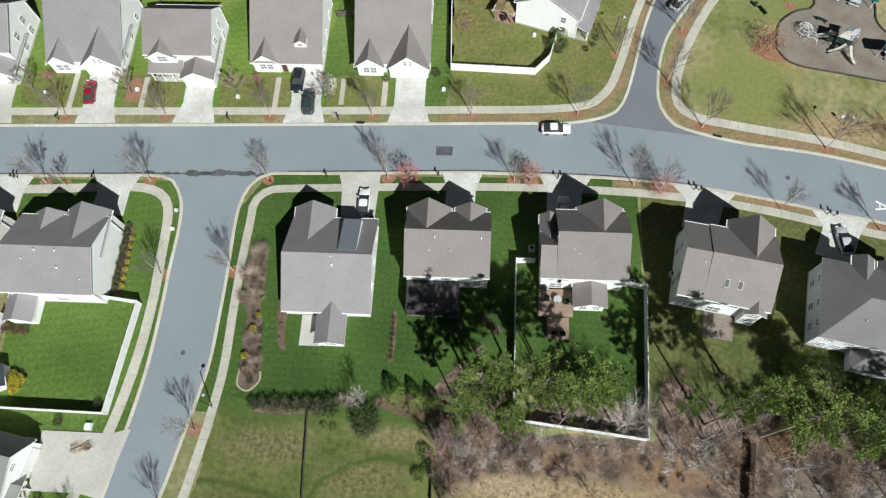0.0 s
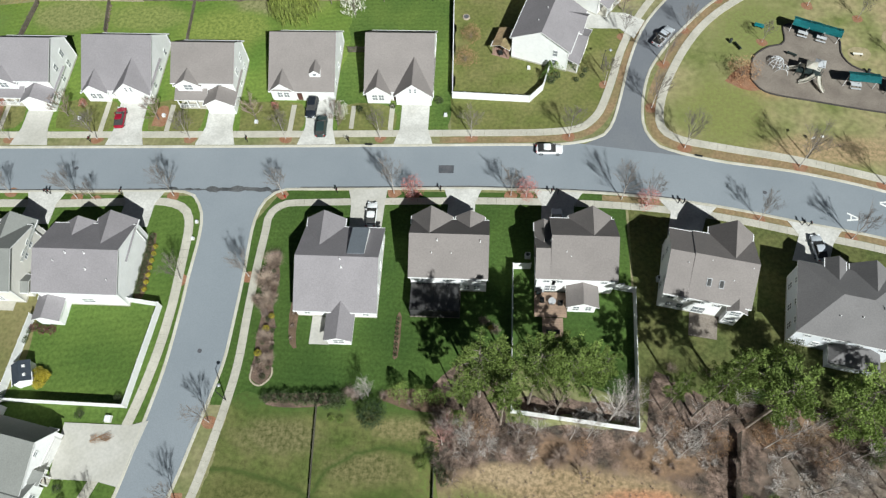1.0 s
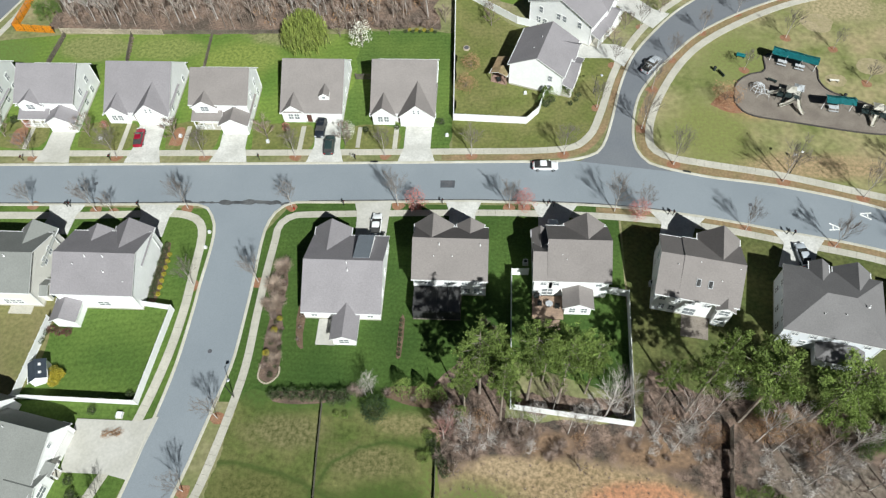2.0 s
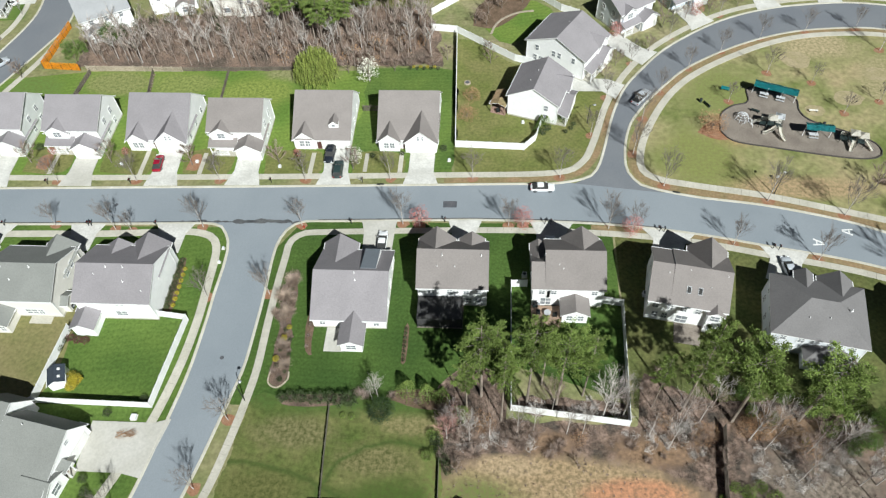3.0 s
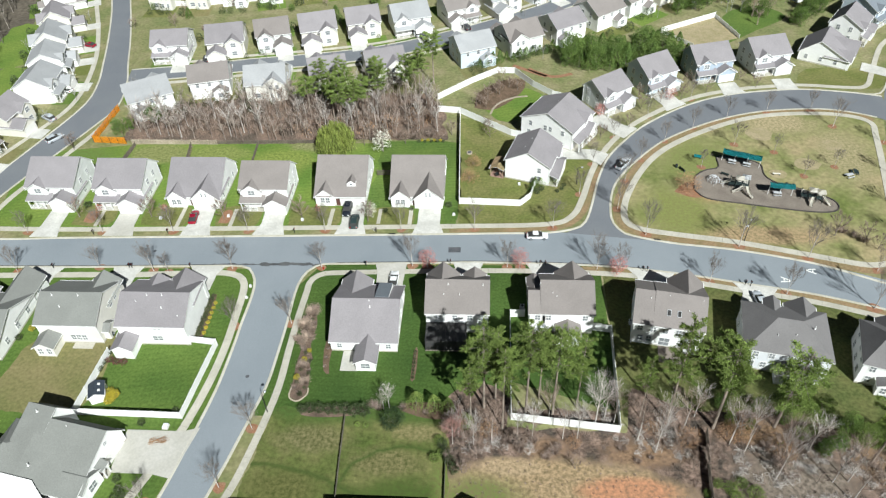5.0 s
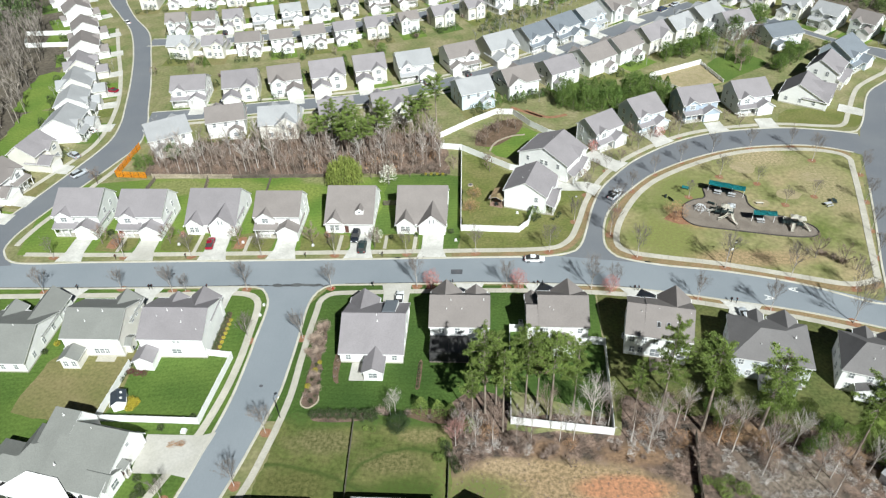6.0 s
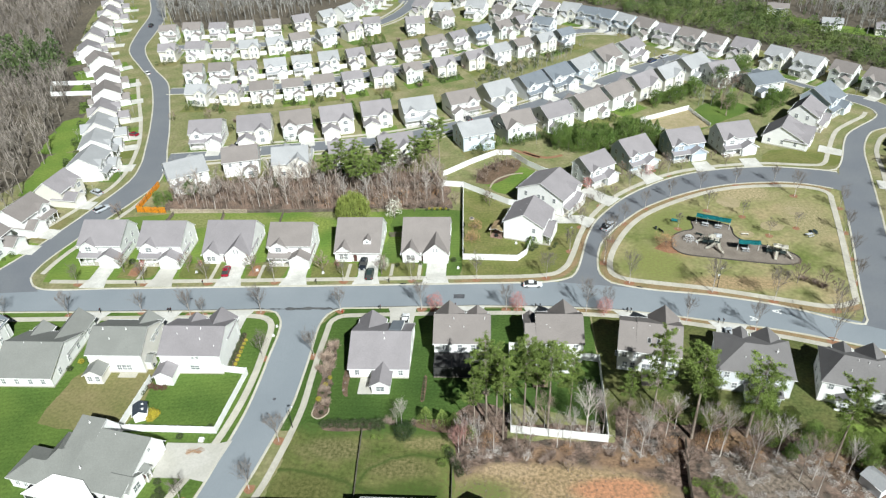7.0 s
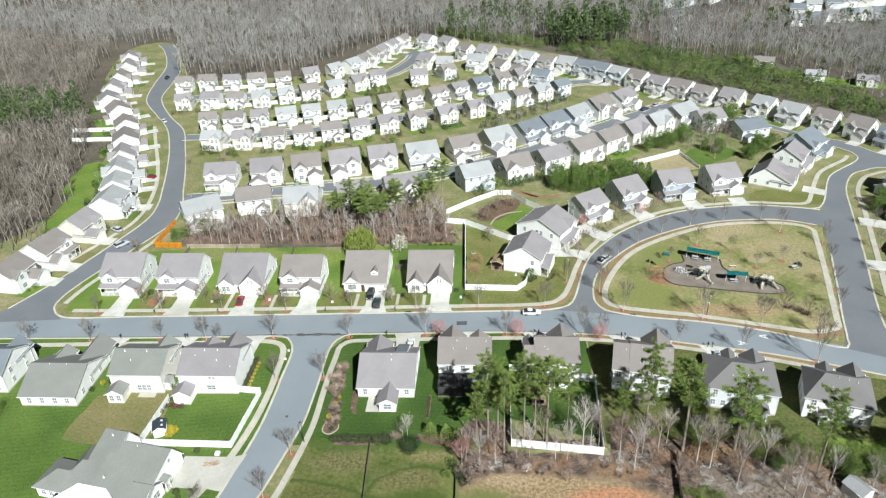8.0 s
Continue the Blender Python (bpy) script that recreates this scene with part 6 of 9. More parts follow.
def grow(bm, a, d, length, r, depth, spread, twigs, lift=0.25):
    """Limbs that fork and end in twigs."""
    b = a + d * length
    bar(bm, a, b, r, r * 0.6, 4 if depth > 1 else 3, cap=False)
    if depth == 0:
        for _ in range(twigs):
            t = rnd(0.25, 1.0)
            v = (d + Vector((rnd(-1, 1), rnd(-1, 1), rnd(-0.3, 0.9))) * 0.8).normalized()
            p = a.lerp(b, t)
            sliver(bm, p, p + v * length * rnd(0.5, 1.0), r * 0.5)
        return
    for k in range(3 if depth < 2 else 4):
        v = (d + Vector((rnd(-1, 1), rnd(-1, 1), rnd(-0.4, 0.8))) * spread + Vector((0, 0, lift))).normalized()
        grow(bm, a.lerp(b, rnd(0.55, 1.0)), v, length * rnd(0.6, 0.85), r * 0.55, depth - 1, spread, twigs, lift)


def bare_tree_parts(h, spread, seed, bark, twig, trunk=0.3, limbs=6, depth=2, twigs=4, thick=0.13):
    random.seed(seed)
    t = bmesh.new()
    bar(t, (0, 0, -0.1), (0, 0, h * trunk), thick, thick * 0.75, 7)
    bar(t, (0, 0, h * trunk), (rnd(-0.2, 0.2), rnd(-0.2, 0.2), h * 0.75), thick * 0.75, thick * 0.25, 6)
    bmesh.ops.remove_doubles(t, verts=t.verts, dist=0.001)
    b = bmesh.new()
    for i in range(limbs):
        a = i * 2.4 + rnd(-0.4, 0.4)
        z = h * (trunk + (0.68 - trunk) * i / limbs)
        d = Vector((math.cos(a) * spread, math.sin(a) * spread, rnd(0.7, 1.1))).normalized()
        grow(b, Vector((0, 0, z)), d, h * rnd(0.2, 0.28) * (1.15 - 0.5 * i / limbs), thick * 0.42, depth, 0.55, twigs)
    return as_mesh("trunk", t, bark), as_mesh("branchwork", b, twig)


def planted(name, label, meshes, category="tree", group=""):
    """A prototype plant; copies share its meshes."""
    root = thing(name, Matrix.Identity(4), label, category, group)
    for part_name, me in meshes:
        link(part_name, me, root)
    return root


class Planter:
    """Sets copies of a few prototype plants; the prototypes are the first ones set."""
    def __init__(self, protos):
        self.protos, self.used, self.k = protos, set(), 0

    def put(self, x, y, s=1.0, turn=None, sx=1.0, z=0.0):
        p = self.protos[self.k % len(self.protos)]
        self.k += 1
        m = pose(x, y, z, 0, 0, turn if turn is not None else self.k * 77) @ Matrix.Diagonal((s * sx, s * sx, s, 1))
        if p.name in self.used:
            c = copy_thing(p, m)
            c.matrix_basis = m
            return c
        self.used.add(p.name)
        p.matrix_world = m
        return p


def crown_mesh(name, seed, blobs, size, per, mat, squash=0.75, needles=False):
    """Sprays of leaves gathered in uneven clumps."""
    random.seed(seed)
    bm = bmesh.new()
    for c, r in blobs:
        for _ in range(int(per * r * r)):
            d = Vector((random.gauss(0, 1), random.gauss(0, 1), random.gauss(0, 1))).normalized() * r * rnd(0.55, 1.08)
            d.z *= squash
            if needles:
                spray(bm, Vector(c) + d, d / r, size * rnd(0.7, 1.3))
            else:
                leaf(bm, Vector(c) + d, size * rnd(0.7, 1.3))
    return as_mesh(name, bm, mat)


def pine(seed, h=20.0):
    random.seed(seed)
    t = bmesh.new()
    lean = Vector((rnd(-0.5, 0.5), rnd(-0.5, 0.5), 0))
    for i in range(5):
        bar(t, Vector((0, 0, h * i / 5 - 0.1)) + lean * (i / 5) ** 2, Vector((0, 0, h * (i + 1) / 5)) + lean * ((i + 1) / 5) ** 2, 0.24 * (1 - i / 6), 0.24 * (1 - (i + 1) / 6), 7)
    bmesh.ops.remove_doubles(t, verts=t.verts, dist=0.05)
    b, c = bmesh.new(), bmesh.new()
    bias, wide, base = rnd(0, 6.3), rnd(0.25, 0.5), rnd(0.44, 0.6)
    for i in range(46):
        f = i / 45
        z = h * (base + (0.98 - base) * f)
        a = i * 2.4 + rnd(-0.5, 0.5)
        r = (2.9 * math.sqrt(max(0.0, 1 - ((f - wide) / 0.68) ** 2)) + 0.25) * rnd(0.4, 1.25) * (1 + 0.3 * math.cos(a - bias))
        root, out = Vector((0, 0, z - 0.3)) + lean * f, Vector((math.cos(a), math.sin(a), 0))
        tip = root + out * r + Vector((0, 0, rnd(-0.35, 0.6)))
        bar(b, root, tip, 0.05, 0.02, 3, cap=False)
        across = Vector((-out.y, out.x, 0))
        for k in range(max(2, int(r * 3.5))):
            g = rnd(0.3, 1.05)
            p = root.lerp(tip, g) + across * rnd(-1, 1) * (0.25 + 0.22 * r) * (1.2 - g) + Vector((0, 0, rnd(-0.1, 0.15)))
            for _ in range(36):
                q = Vector((random.gauss(0, 0.2), random.gauss(0, 0.2), random.gauss(0.04, 0.1)))
                spray(c, p + q, out * 0.6 + Vector((0, 0, 0.5)) + q, rnd(0.19, 0.3))
    return [("trunk", as_mesh("trunk", t, "bark_pine")), ("branchwork", as_mesh("branchwork", b, "bark")), ("crown", as_mesh("crown", c, "pine"))]


def cone_tree(seed, h, r, mat, size=0.32, n=620):
    random.seed(seed)
    t = bmesh.new()
    bar(t, (0, 0, -0.1), (0, 0, h * 0.6), 0.1, 0.03, 6)
    c = bmesh.new()
    for _ in range(n):
        f = rnd(0.02, 1.0)
        a = rnd(0, 6.3)
        rr = r * (1 - f) ** 0.7 * rnd(0.6, 1.05) * (1 + 0.2 * math.sin(a * 3 + seed))
        leaf(c, Vector((math.cos(a) * rr, math.sin(a) * rr, 0.1 + h * f * 0.97)), size * rnd(0.7, 1.3))
    return [("trunk", as_mesh("trunk", t, "bark")), ("crown", as_mesh("crown", c, mat))]


def round_crown(seed, h, r, mat, bark="bark", size=0.3, n=10, per=42, stem=0.25):
    random.seed(seed)
    t = bmesh.new()
    bar(t, (0, 0, -0.1), (0, 0, h * 0.55), max(0.04, 0.022 * h), 0.03, 6)
    b, blobs = bmesh.new(), []
    for i in range(n):
        a, f = i * 2.4, (i + 0.5) / n
        rr = r * math.sin(math.pi * (0.22 + 0.66 * f)) * rnd(0.5, 0.85)
        p = Vector((math.cos(a) * rr, math.sin(a) * rr, h * (stem + (0.88 - stem) * f)))
        bar(b, (0, 0, h * stem * 0.8 + 0.2 * h * f), p, 0.012 * h, 0.01, 3, cap=False)
        blobs.append((p, r * rnd(0.34, 0.52)))
    return [("trunk", as_mesh("trunk", t, bark)), ("branchwork", as_mesh("branchwork", b, bark)), ("crown", crown_mesh("crown", seed + 9, blobs, size, per, mat))]


def shrub(seed, r, h, mat, size=0.18, n=230):
    random.seed(seed)
    s, c = bmesh.new(), bmesh.new()
    for i in range(5):
        bar(s, (0, 0, -0.05), (math.cos(i * 1.3) * r * 0.5, math.sin(i * 1.3) * r * 0.5, h * 0.7), 0.025, 0.01, 3, cap=False)
    for _ in range(n):
        d = Vector((random.gauss(0, 1), random.gauss(0, 1), random.gauss(0, 1))).normalized()
        k = rnd(0.6, 1.05) * (1 + 0.25 * noise.noise(d * 2 + Vector((seed, 0, 0))))
        leaf(c, Vector((d.x * r * k, d.y * r * k, h * 0.5 + d.z * h * 0.5 * k)), size * rnd(0.7, 1.4))
    return [("woody_base", as_mesh("woody_base", s, "bark")), ("foliage", as_mesh("foliage", c, mat))]


def twiggy_shrub(seed, r, h, mat, n=90):
    random.seed(seed)
    s, b = bmesh.new(), bmesh.new()
    for i in range(6):
        bar(s, (0, 0, -0.05), (math.cos(i * 1.05) * r * 0.4, math.sin(i * 1.05) * r * 0.4, h * 0.55), 0.035, 0.015, 3, cap=False)
    for i in range(n):
        a, f = rnd(0, 6.3), rnd(0.1, 1)
        p = Vector((math.cos(a) * r * 0.35 * f, math.sin(a) * r * 0.35 * f, h * rnd(0.1, 0.5)))
        sliver(b, p, p + Vector((math.cos(a) * r * rnd(0.3, 0.8), math.sin(a) * r * rnd(0.3, 0.8), h * rnd(0.2, 0.5))), 0.022)
    return [("woody_base", as_mesh("woody_base", s, "bark")), ("branchwork", as_mesh("branchwork", b, mat))]


STREET = "street trees"
street_trees = Planter([planted("bare_tree", "leafless young street tree in a ring of mulch", list(zip(("trunk", "branchwork"), bare_tree_parts(8.4, 0.47, 11 + i, "bark_pale", "twig", 0.2, 10, 2, 15, 0.085))), "tree", STREET) for i in range(4)])
red_trees = Planter([planted("budding_tree", "young red maple with pinkish-red buds", round_crown(40 + i, 5.2, 2.0, "pink", "bark_pale", 0.17, 16, 110, 0.25), "tree", STREET) for i in range(2)])
rusty_trees = Planter([planted("shrubby_tree", "small spreading tree with dry orange-brown leaves", round_crown(52, 3.9, 3.0, "dead_leaf", "bark", 0.2, 18, 48, 0.15), "tree")])
pale_trees = Planter([planted("bare_tree", "tall leafless tree with pale grey bark", list(zip(("trunk", "branchwork"), bare_tree_parts(12.5, 0.3 + 0.08 * i, 60 + i, "bark_pale", ("bark_pale", "twig_pale", "twig_brown")[i], 0.36, 9, 2, 8, 0.12))), "tree", "bare trees behind the yards") for i in range(3)])
brown_trees = Planter([planted("bare_tree", "leafless brown sapling thick with twigs", list(zip(("trunk", "branchwork"), bare_tree_parts(6.0, 0.9, 70 + i, "bark", "twig_brown", 0.12, 9, 2, 14, 0.115))), "tree", "bare trees behind the yards") for i in range(3)])
pines = Planter([planted("pine_tree", "tall pine with a bare trunk and green crown", pine(80 + i), "tree", "pines behind the yards") for i in range(6)])
cedars = Planter([planted("cedar_tree", "dense dark green conical cedar tree", cone_tree(90 + i, 6.0, 2.0, "cedar", 0.22, 2200), "tree") for i in range(3)])
bushy = Planter([planted("evergreen_tree", "bushy mid-green evergreen tree", round_crown(95 + i, 7.0, 2.7, "cedar", "bark", 0.25, 16, 150, 0.12), "tree") for i in range(2)])
conifers = Planter([planted("conifer", "small rounded yellow-green conifer in a mulch bed", cone_tree(97 + i, 4.2, 1.7, "pine", 0.18, 1300), "tree", "conifers behind the white house") for i in range(2)])
dark_shrubs = Planter([planted("shrub", "rounded dark green evergreen shrub", shrub(100 + i, 0.75, 1.2, "shrub", 0.13, 480), "shrub") for i in range(3)])
yellow_shrubs = Planter([planted("shrub", "bright yellow flowering shrub", shrub(110 + i, 0.85, 1.3, "yellow", 0.15, 900), "shrub") for i in range(2)])
yellow_green = Planter([planted("shrub", "bright yellow-green evergreen shrub in leaf litter", shrub(119, 1.3, 1.8, "pine", 0.16, 900), "shrub")])
purple_shrubs = Planter([planted("shrub", "low dark purple-leaved shrub by the fence", shrub(115, 0.8, 1.1, "purple"), "shrub")])
brown_shrubs = Planter([planted("shrub", "leafless brown twiggy shrub", twiggy_shrub(120 + i, 1.6, 2.2, "twig_brown", 240), "shrub") for i in range(3)])
tan_shrubs = Planter([planted("shrub", "leafless pale tan bush thick with fine twigs", twiggy_shrub(150 + i, 1.7, 2.0, "twig_tan", 420), "shrub") for i in range(3)])
blossoms = Planter([planted("pear_tree", "small pear tree covered in white blossom", round_crown(130 + i, 6.0, 2.4, "blossom", "bark", 0.26, 14, 42, 0.22), "tree") for i in range(2)])


def mulch_ring(x, y, r=1.1):
    sheet("mulch_ring", [(x + r * rnd(0.8, 1.2) * math.cos(a), y + r * rnd(0.75, 1.1) * math.sin(a)) for a in (0, 0.8, 1.6, 2.4, 3.2, 4.0, 4.8, 5.6)], 0.033 if 52 > y > 50 or 60 < y < 62 else 0.039, "mulch", "reddish-brown mulch ring round a tree", "mulch", 3)


random.seed(5)
for x, y, s in ((-82.2, 49.0, 0.75), (-70.0, 48.3, 1.0), (-66.6, 47.9, 0.7), (-53.0, 49.3, 1.0), (-33.9, 50.2, 0.85), (-14.6, 51.0, 1.1), (5.4, 51.1, 0.95), (24.0, 50.9, 1.1), (28.6, 50.5, 0.9), (46.2, 47.6, 0.9), (60.5, 44.6, 1.05), (76, 41.2, 1.45), (-100, 47.5, 0.9), (-116, 46.8, 0.9),
                (-86.4, 60.4, 0.85), (-70.0, 60.9, 0.95), (-52.8, 61.4, 0.9), (-35.2, 61.8, 0.95), (-18.1, 62.5, 0.9), (-1.7, 63.0, 0.95), (15.6, 63.6, 1.0), (-104, 60, 0.8),
                (35.6, 61.8, 1.15), (54.6, 58.4, 1.3), (68.0, 55.2, 1.2), (80.5, 51.6, 1.0), (30.6, 70.4, 1.1), (33.6, 80.8, 1.0), (38.4, 89.2, 0.8), (45.6, 97.2, 0.8), (53.8, 103.4, 0.8), (63.6, 108.4, 0.8), (74.4, 110.9, 0.8), (86, 112, 0.8), (22.4, 75.6, 0.9), (26.6, 87.4, 0.8), (33, 99.0, 0.8), (43, 108.6, 0.8), (56, 117.4, 0.8), (92, 72.5, 0.9), (95.5, 84.5, 0.9), (99, 97, 0.9), (89.2, 62.3, 0.9),
                (62.6, 96.1, 0.85), (52.5, 86.5, 0.65), (71.4, 92.8, 0.65), (89.3, 104.2, 1.05), (75.6, 83.2, 0.65), (83.8, 86.9, 0.65), (101.8, 55, 0.9), (104.6, 66, 0.9), (108.6, 79, 0.9), (113, 93, 0.9), (117.4, 106, 0.9),
                (-48.1, 33.4, 0.95), (-38.8, 10.6, 0.9), (-41.4, -0.4, 0.85), (-37.0, 34.4, 0.95), (-52.8, -3.6, 0.8)):
    street_trees.put(x, y, s)
    mulch_ring(x, y, 0.75 + 0.4 * s)
for x, y in ((-11.3, 50.6), (8.0, 50.9), (28.0, 49.6)):
    red_trees.put(x, y, rnd(0.95, 1.1))
    mulch_ring(x, y)
rusty_trees.put(47.6, 78.2, 1.0)
rusty_trees.put(-3.4, 80.6, 0.75)
rusty_trees.put(-2.6, 86.6, 0.7)
sheet("mulch_ring", [(44.5, 77), (48, 75), (53, 76.2), (52, 80), (48, 80.6)], 0.024, "mulch", "reddish fallen leaves under a small tree", "mulch", 3, ragged=0.6)
for x, y, s in ((75.6, 62.2, 1.2), (80.9, 60.0, 1.0), (83, 58, 0.8)):
    brown_trees.put(x, y, s)
for x, y in ((80.9, 60.2), (77.4, 63.0), (79.6, 61.6)):
    brown_shrubs.put(x, y, 1.0)

# woods edge behind the southern yards
for x, y, s, w in ((1.0, 16.2, 1.1, 1.0), (4.2, 12.2, 1.06, 0.75), (8.2, 15.4, 1.1, 0.9), (3.0, 18.0, 0.92, 0.85), (12.8, 15.2, 1.1, 0.95), (17.0, 16.8, 0.95, 0.75), (10.6, 18.6, 0.9, 0.85), (-1.2, 13.8, 0.72, 0.9), (27.6, 15.2, 0.78, 0.62), (31.9, 14.5, 1.32, 0.66),
                   (39.4, 13.4, 1.16, 1.15), (49.6, 14.0, 1.0, 1.3), (62.8, 7.6, 1.08, 0.82), (79, 8.4, 0.9, 1.0), (85, 7, 0.95, 1.0), (90, 13, 0.85, 1.0)):
    pines.put(x, y, s, sx=w)
young_pines = Planter([planted("pine_tree", "broad young pine with yellow-green needles reaching low", round_crown(170 + i, 8.4, 3.0, "pine", "bark_pine", 0.2, 20, 190, 0.1), "tree", "pines behind the yards") for i in range(2)])
for x, y, s, w in ((44.6, 22.6, 1.15, 0.72), (43.9, 20.0, 0.8, 0.75), (53.6, 17.6, 0.95, 1.0), (57.6, 16.6, 0.62, 1.2), (66.8, 10.6, 0.72, 1.2), (70.6, 11.2, 0.6, 1.3), (63.4, 11.6, 0.55, 1.3), (74.6, 10.4, 0.6, 1.3), (68.8, 8.2, 0.62, 1.2), (81, 11.4, 0.8, 1.1), (45.2, 13.4, 0.4, 0.8), (42.3, 14.6, 0.36, 0.9)):
    young_pines.put(x, y, s, sx=w)
for x, y, s in ((61.2, 13.6, 0.7), (58.6, 10.4, 0.6), (80, 5, 1.2), (68.2, 8.0, 0.7), (73.6, 7.0, 0.9), (84, 13, 1.1), (88, 7, 1.0), (56.0, 9.4, 0.5), (77.6, 9.4, 0.8), (41.6, 17.6, 0.5), (47.8, 17.4, 0.5), (51.2, 15.0, 0.5)):
    bushy.put(x, y, s)
for x, y, s, w in ((19.8, 13.2, 0.98, 1.25), (21.6, 14.8, 0.8, 1.2), (23.0, 13.6, 0.7, 1.1), (16.6, 10.6, 0.8, 0.9), (14.2, 10.4, 0.72, 0.9), (12.0, 13.6, 0.85, 0.8), (9.2, 10.8, 0.75, 0.9), (6.6, 10.2, 0.7, 1.0), (2.4, 9.4, 0.75, 1.0), (-0.6, 8.8, 0.7, 1.0), (-3.2, 10.2, 0.68, 0.9),
                   (26.6, 10.6, 0.92, 0.9), (29.2, 8.6, 0.85, 1.0), (31.4, 12.4, 0.8, 1.1), (34.6, 13.2, 0.75, 1.2), (36.8, 15.6, 0.7, 1.2), (41.4, 10.4, 0.9, 1.1), (43.6, 9.2, 0.85, 1.1), (45.2, 12.0, 0.8, 1.0), (47.2, 4.4, 1.15, 0.7), (49.6, 8.8, 0.8, 1.0), (53.6, 9.4, 0.8, 1.1), (55.8, 4.2, 0.8, 1.0),
                   (58.2, 4.4, 0.85, 1.0), (63.4, 4.0, 0.85, 0.8), (70, 2.5, 0.8, 1.0), (57.6, 1.0, 0.85, 1.0)):
    pale_trees.put(x, y, s, sx=w)
for i in range(20):
    x = -4 + 74 * random.random()
    y = 11.2 - 9.0 * random.random() ** 1.5 if x > 33 or random.random() < 0.35 else rnd(7.6, 11.0)
    brown_trees.put(x, y, rnd(0.45, 0.95))
for i in range(26):
    brown_shrubs.put(rnd(-4, 72), rnd(6.2, 11.6), rnd(0.5, 0.9))
for x, y, q in ((43.5, 12.0, 0.8), (41.4, 12.0, 0.6), (49.4, 8.9, 0.7), (34.6, 10.7, 0.7), (29.0, 12.6, 0.5), (16.0, 9.4, 0.45), (1.6, 11.4, 0.6)):
    rusty_trees.put(x, y, q)
pink_trees = Planter([planted("budding_tree", "slender bare tree with pinkish-red buds", list(zip(("trunk", "branchwork"), bare_tree_parts(7.5, 0.5, 160, "bark_pale", "twig_red", 0.15, 12, 2, 16, 0.12))), "tree")])
for x, y, q in ((-4.1, 8.9, 0.95), (-3.0, 11.4, 0.7)):
    pink_trees.put(x, y, q)
for x, y in ((-1.6, 20.6), (0.8, 23.4), (3.2, 26.4), (26.6, 18.6), (29.4, 21.4), (35, 20.6), (46, 22), (1.4, 27.8)):
    brown_shrubs.put(x, y, 0.8)
for x, y, s in ((-29.4, 14.6, 0.9), (-27.8, 14.6, 0.95), (-26.2, 14.5, 0.9), (-24.6, 14.5, 1.0), (-23.0, 14.6, 1.0), (-21.4, 14.3, 1.1), (-19.8, 14.4, 1.2), (-30.8, 14.5, 0.8)):
    dark_shrubs.put(x, y, s * 1.55)
for x, y, s in ((-10.8, 16.2, 0.66), (-7.6, 15.8, 0.64), (-5.2, 15.6, 0.56), (-2.2, 12.6, 0.6)):
    conifers.put(x, y, s * 1.5, sx=1.1)
pale_trees.put(-15.5, 15.5, 0.5, sx=1.3)
pale_trees.put(-16.4, 15.0, 0.36, sx=1.3)
dark_bushes = Planter([planted("holly_bush", "big dark green holly bush in rough grass", shrub(117, 2.3, 3.2, "holly", 0.17, 2600), "shrub")])
dark_bushes.put(-14.6, 12.5, 1.0)
sheet("garden_bed", [(-31.2, 15.2), (-30.8, 13.6), (-26.4, 13.3), (-21.0, 14.0), (-20.2, 15.6), (-26, 15.5)], 0.034, "bed_tan", "curving mulch strip under clipped shrubs", "garden bed", 3)
sheet("garden_bed", [(-13.4, 14.8), (-9.0, 13.6), (-4.8, 13.8), (-4.4, 16.2), (-9, 17.0), (-13, 16.6)], 0.034, "mulch_dark", "brown mulch bed under three small conifers", "garden bed", 3, ragged=0.3)
for x, y, s in ((-18.4, 15.6, 0.9), (-17.4, 15.2, 0.8), (-13.2, 15.4, 0.7), (-9.0, 14.6, 0.6), (-5.0, 13.2, 1.0), (-4.9, 11.6, 1.2), (0.1, 6.5, 1.2), (7.3, 8.4, 1.2), (12.6, 7.6, 1.1), (-4.4, 6.2, 1.0), (-3.0, 9.0, 1.0)):
    brown_shrubs.put(x, y, s)
for x, y, q in ((-20.6, 11.9, 0.42), (-19.2, 11.7, 0.45), (-6.5, 9.2, 0.7), (-7.0, 5.8, 0.75), (-6.0, 7.0, 0.5)):
    yellow_green.put(x, y, q)
for x, y in ((2.6, 26.8), (-33.2, 21.4), (-32.6, 25.4)):
    yellow_shrubs.put(x, y, 0.7)
for i in range(4):
    dark_shrubs.put(-5.8 + 0.7 * i, 8.4 - 1.5 * i, 1.3)
# garden bed along the side street
BED = [(-34.6, 38.5), (-33.2, 39.2), (-32.2, 36), (-32.0, 30), (-31.2, 22), (-30.8, 18.0), (-32.2, 16.5), (-33.6, 17.4), (-33.6, 22), (-34.3, 30)]
sheet("garden_bed", BED, 0.03, "bed_tan", "brown mulch garden bed with a pale stone edge", "garden bed", 3, ragged=0.5)
sweep("bed_edging", [(-30.7, 19.3), (-30.7, 17.8), (-32.2, 16.4), (-33.8, 17.3), (-33.7, 19.6)], [(-0.12, 0), (-0.12, 0.14), (0.12, 0.14), (0.12, 0)], "stone", "pale stone edging round a garden bed", "edging", step=0.35, gap=0.02)
for i in range(11):
    brown_shrubs.put(-32.2 - 1.0 * math.sin(i * 2.1), 18.2 + i * 0.95, 0.45 + 0.2 * math.sin(i * 1.3))
for i in range(9):
    brown_shrubs.put(-33.3 - 1.2 * math.sin(i * 2.3), 28.2 + i * 1.25, 0.6 + 0.2 * math.sin(i))
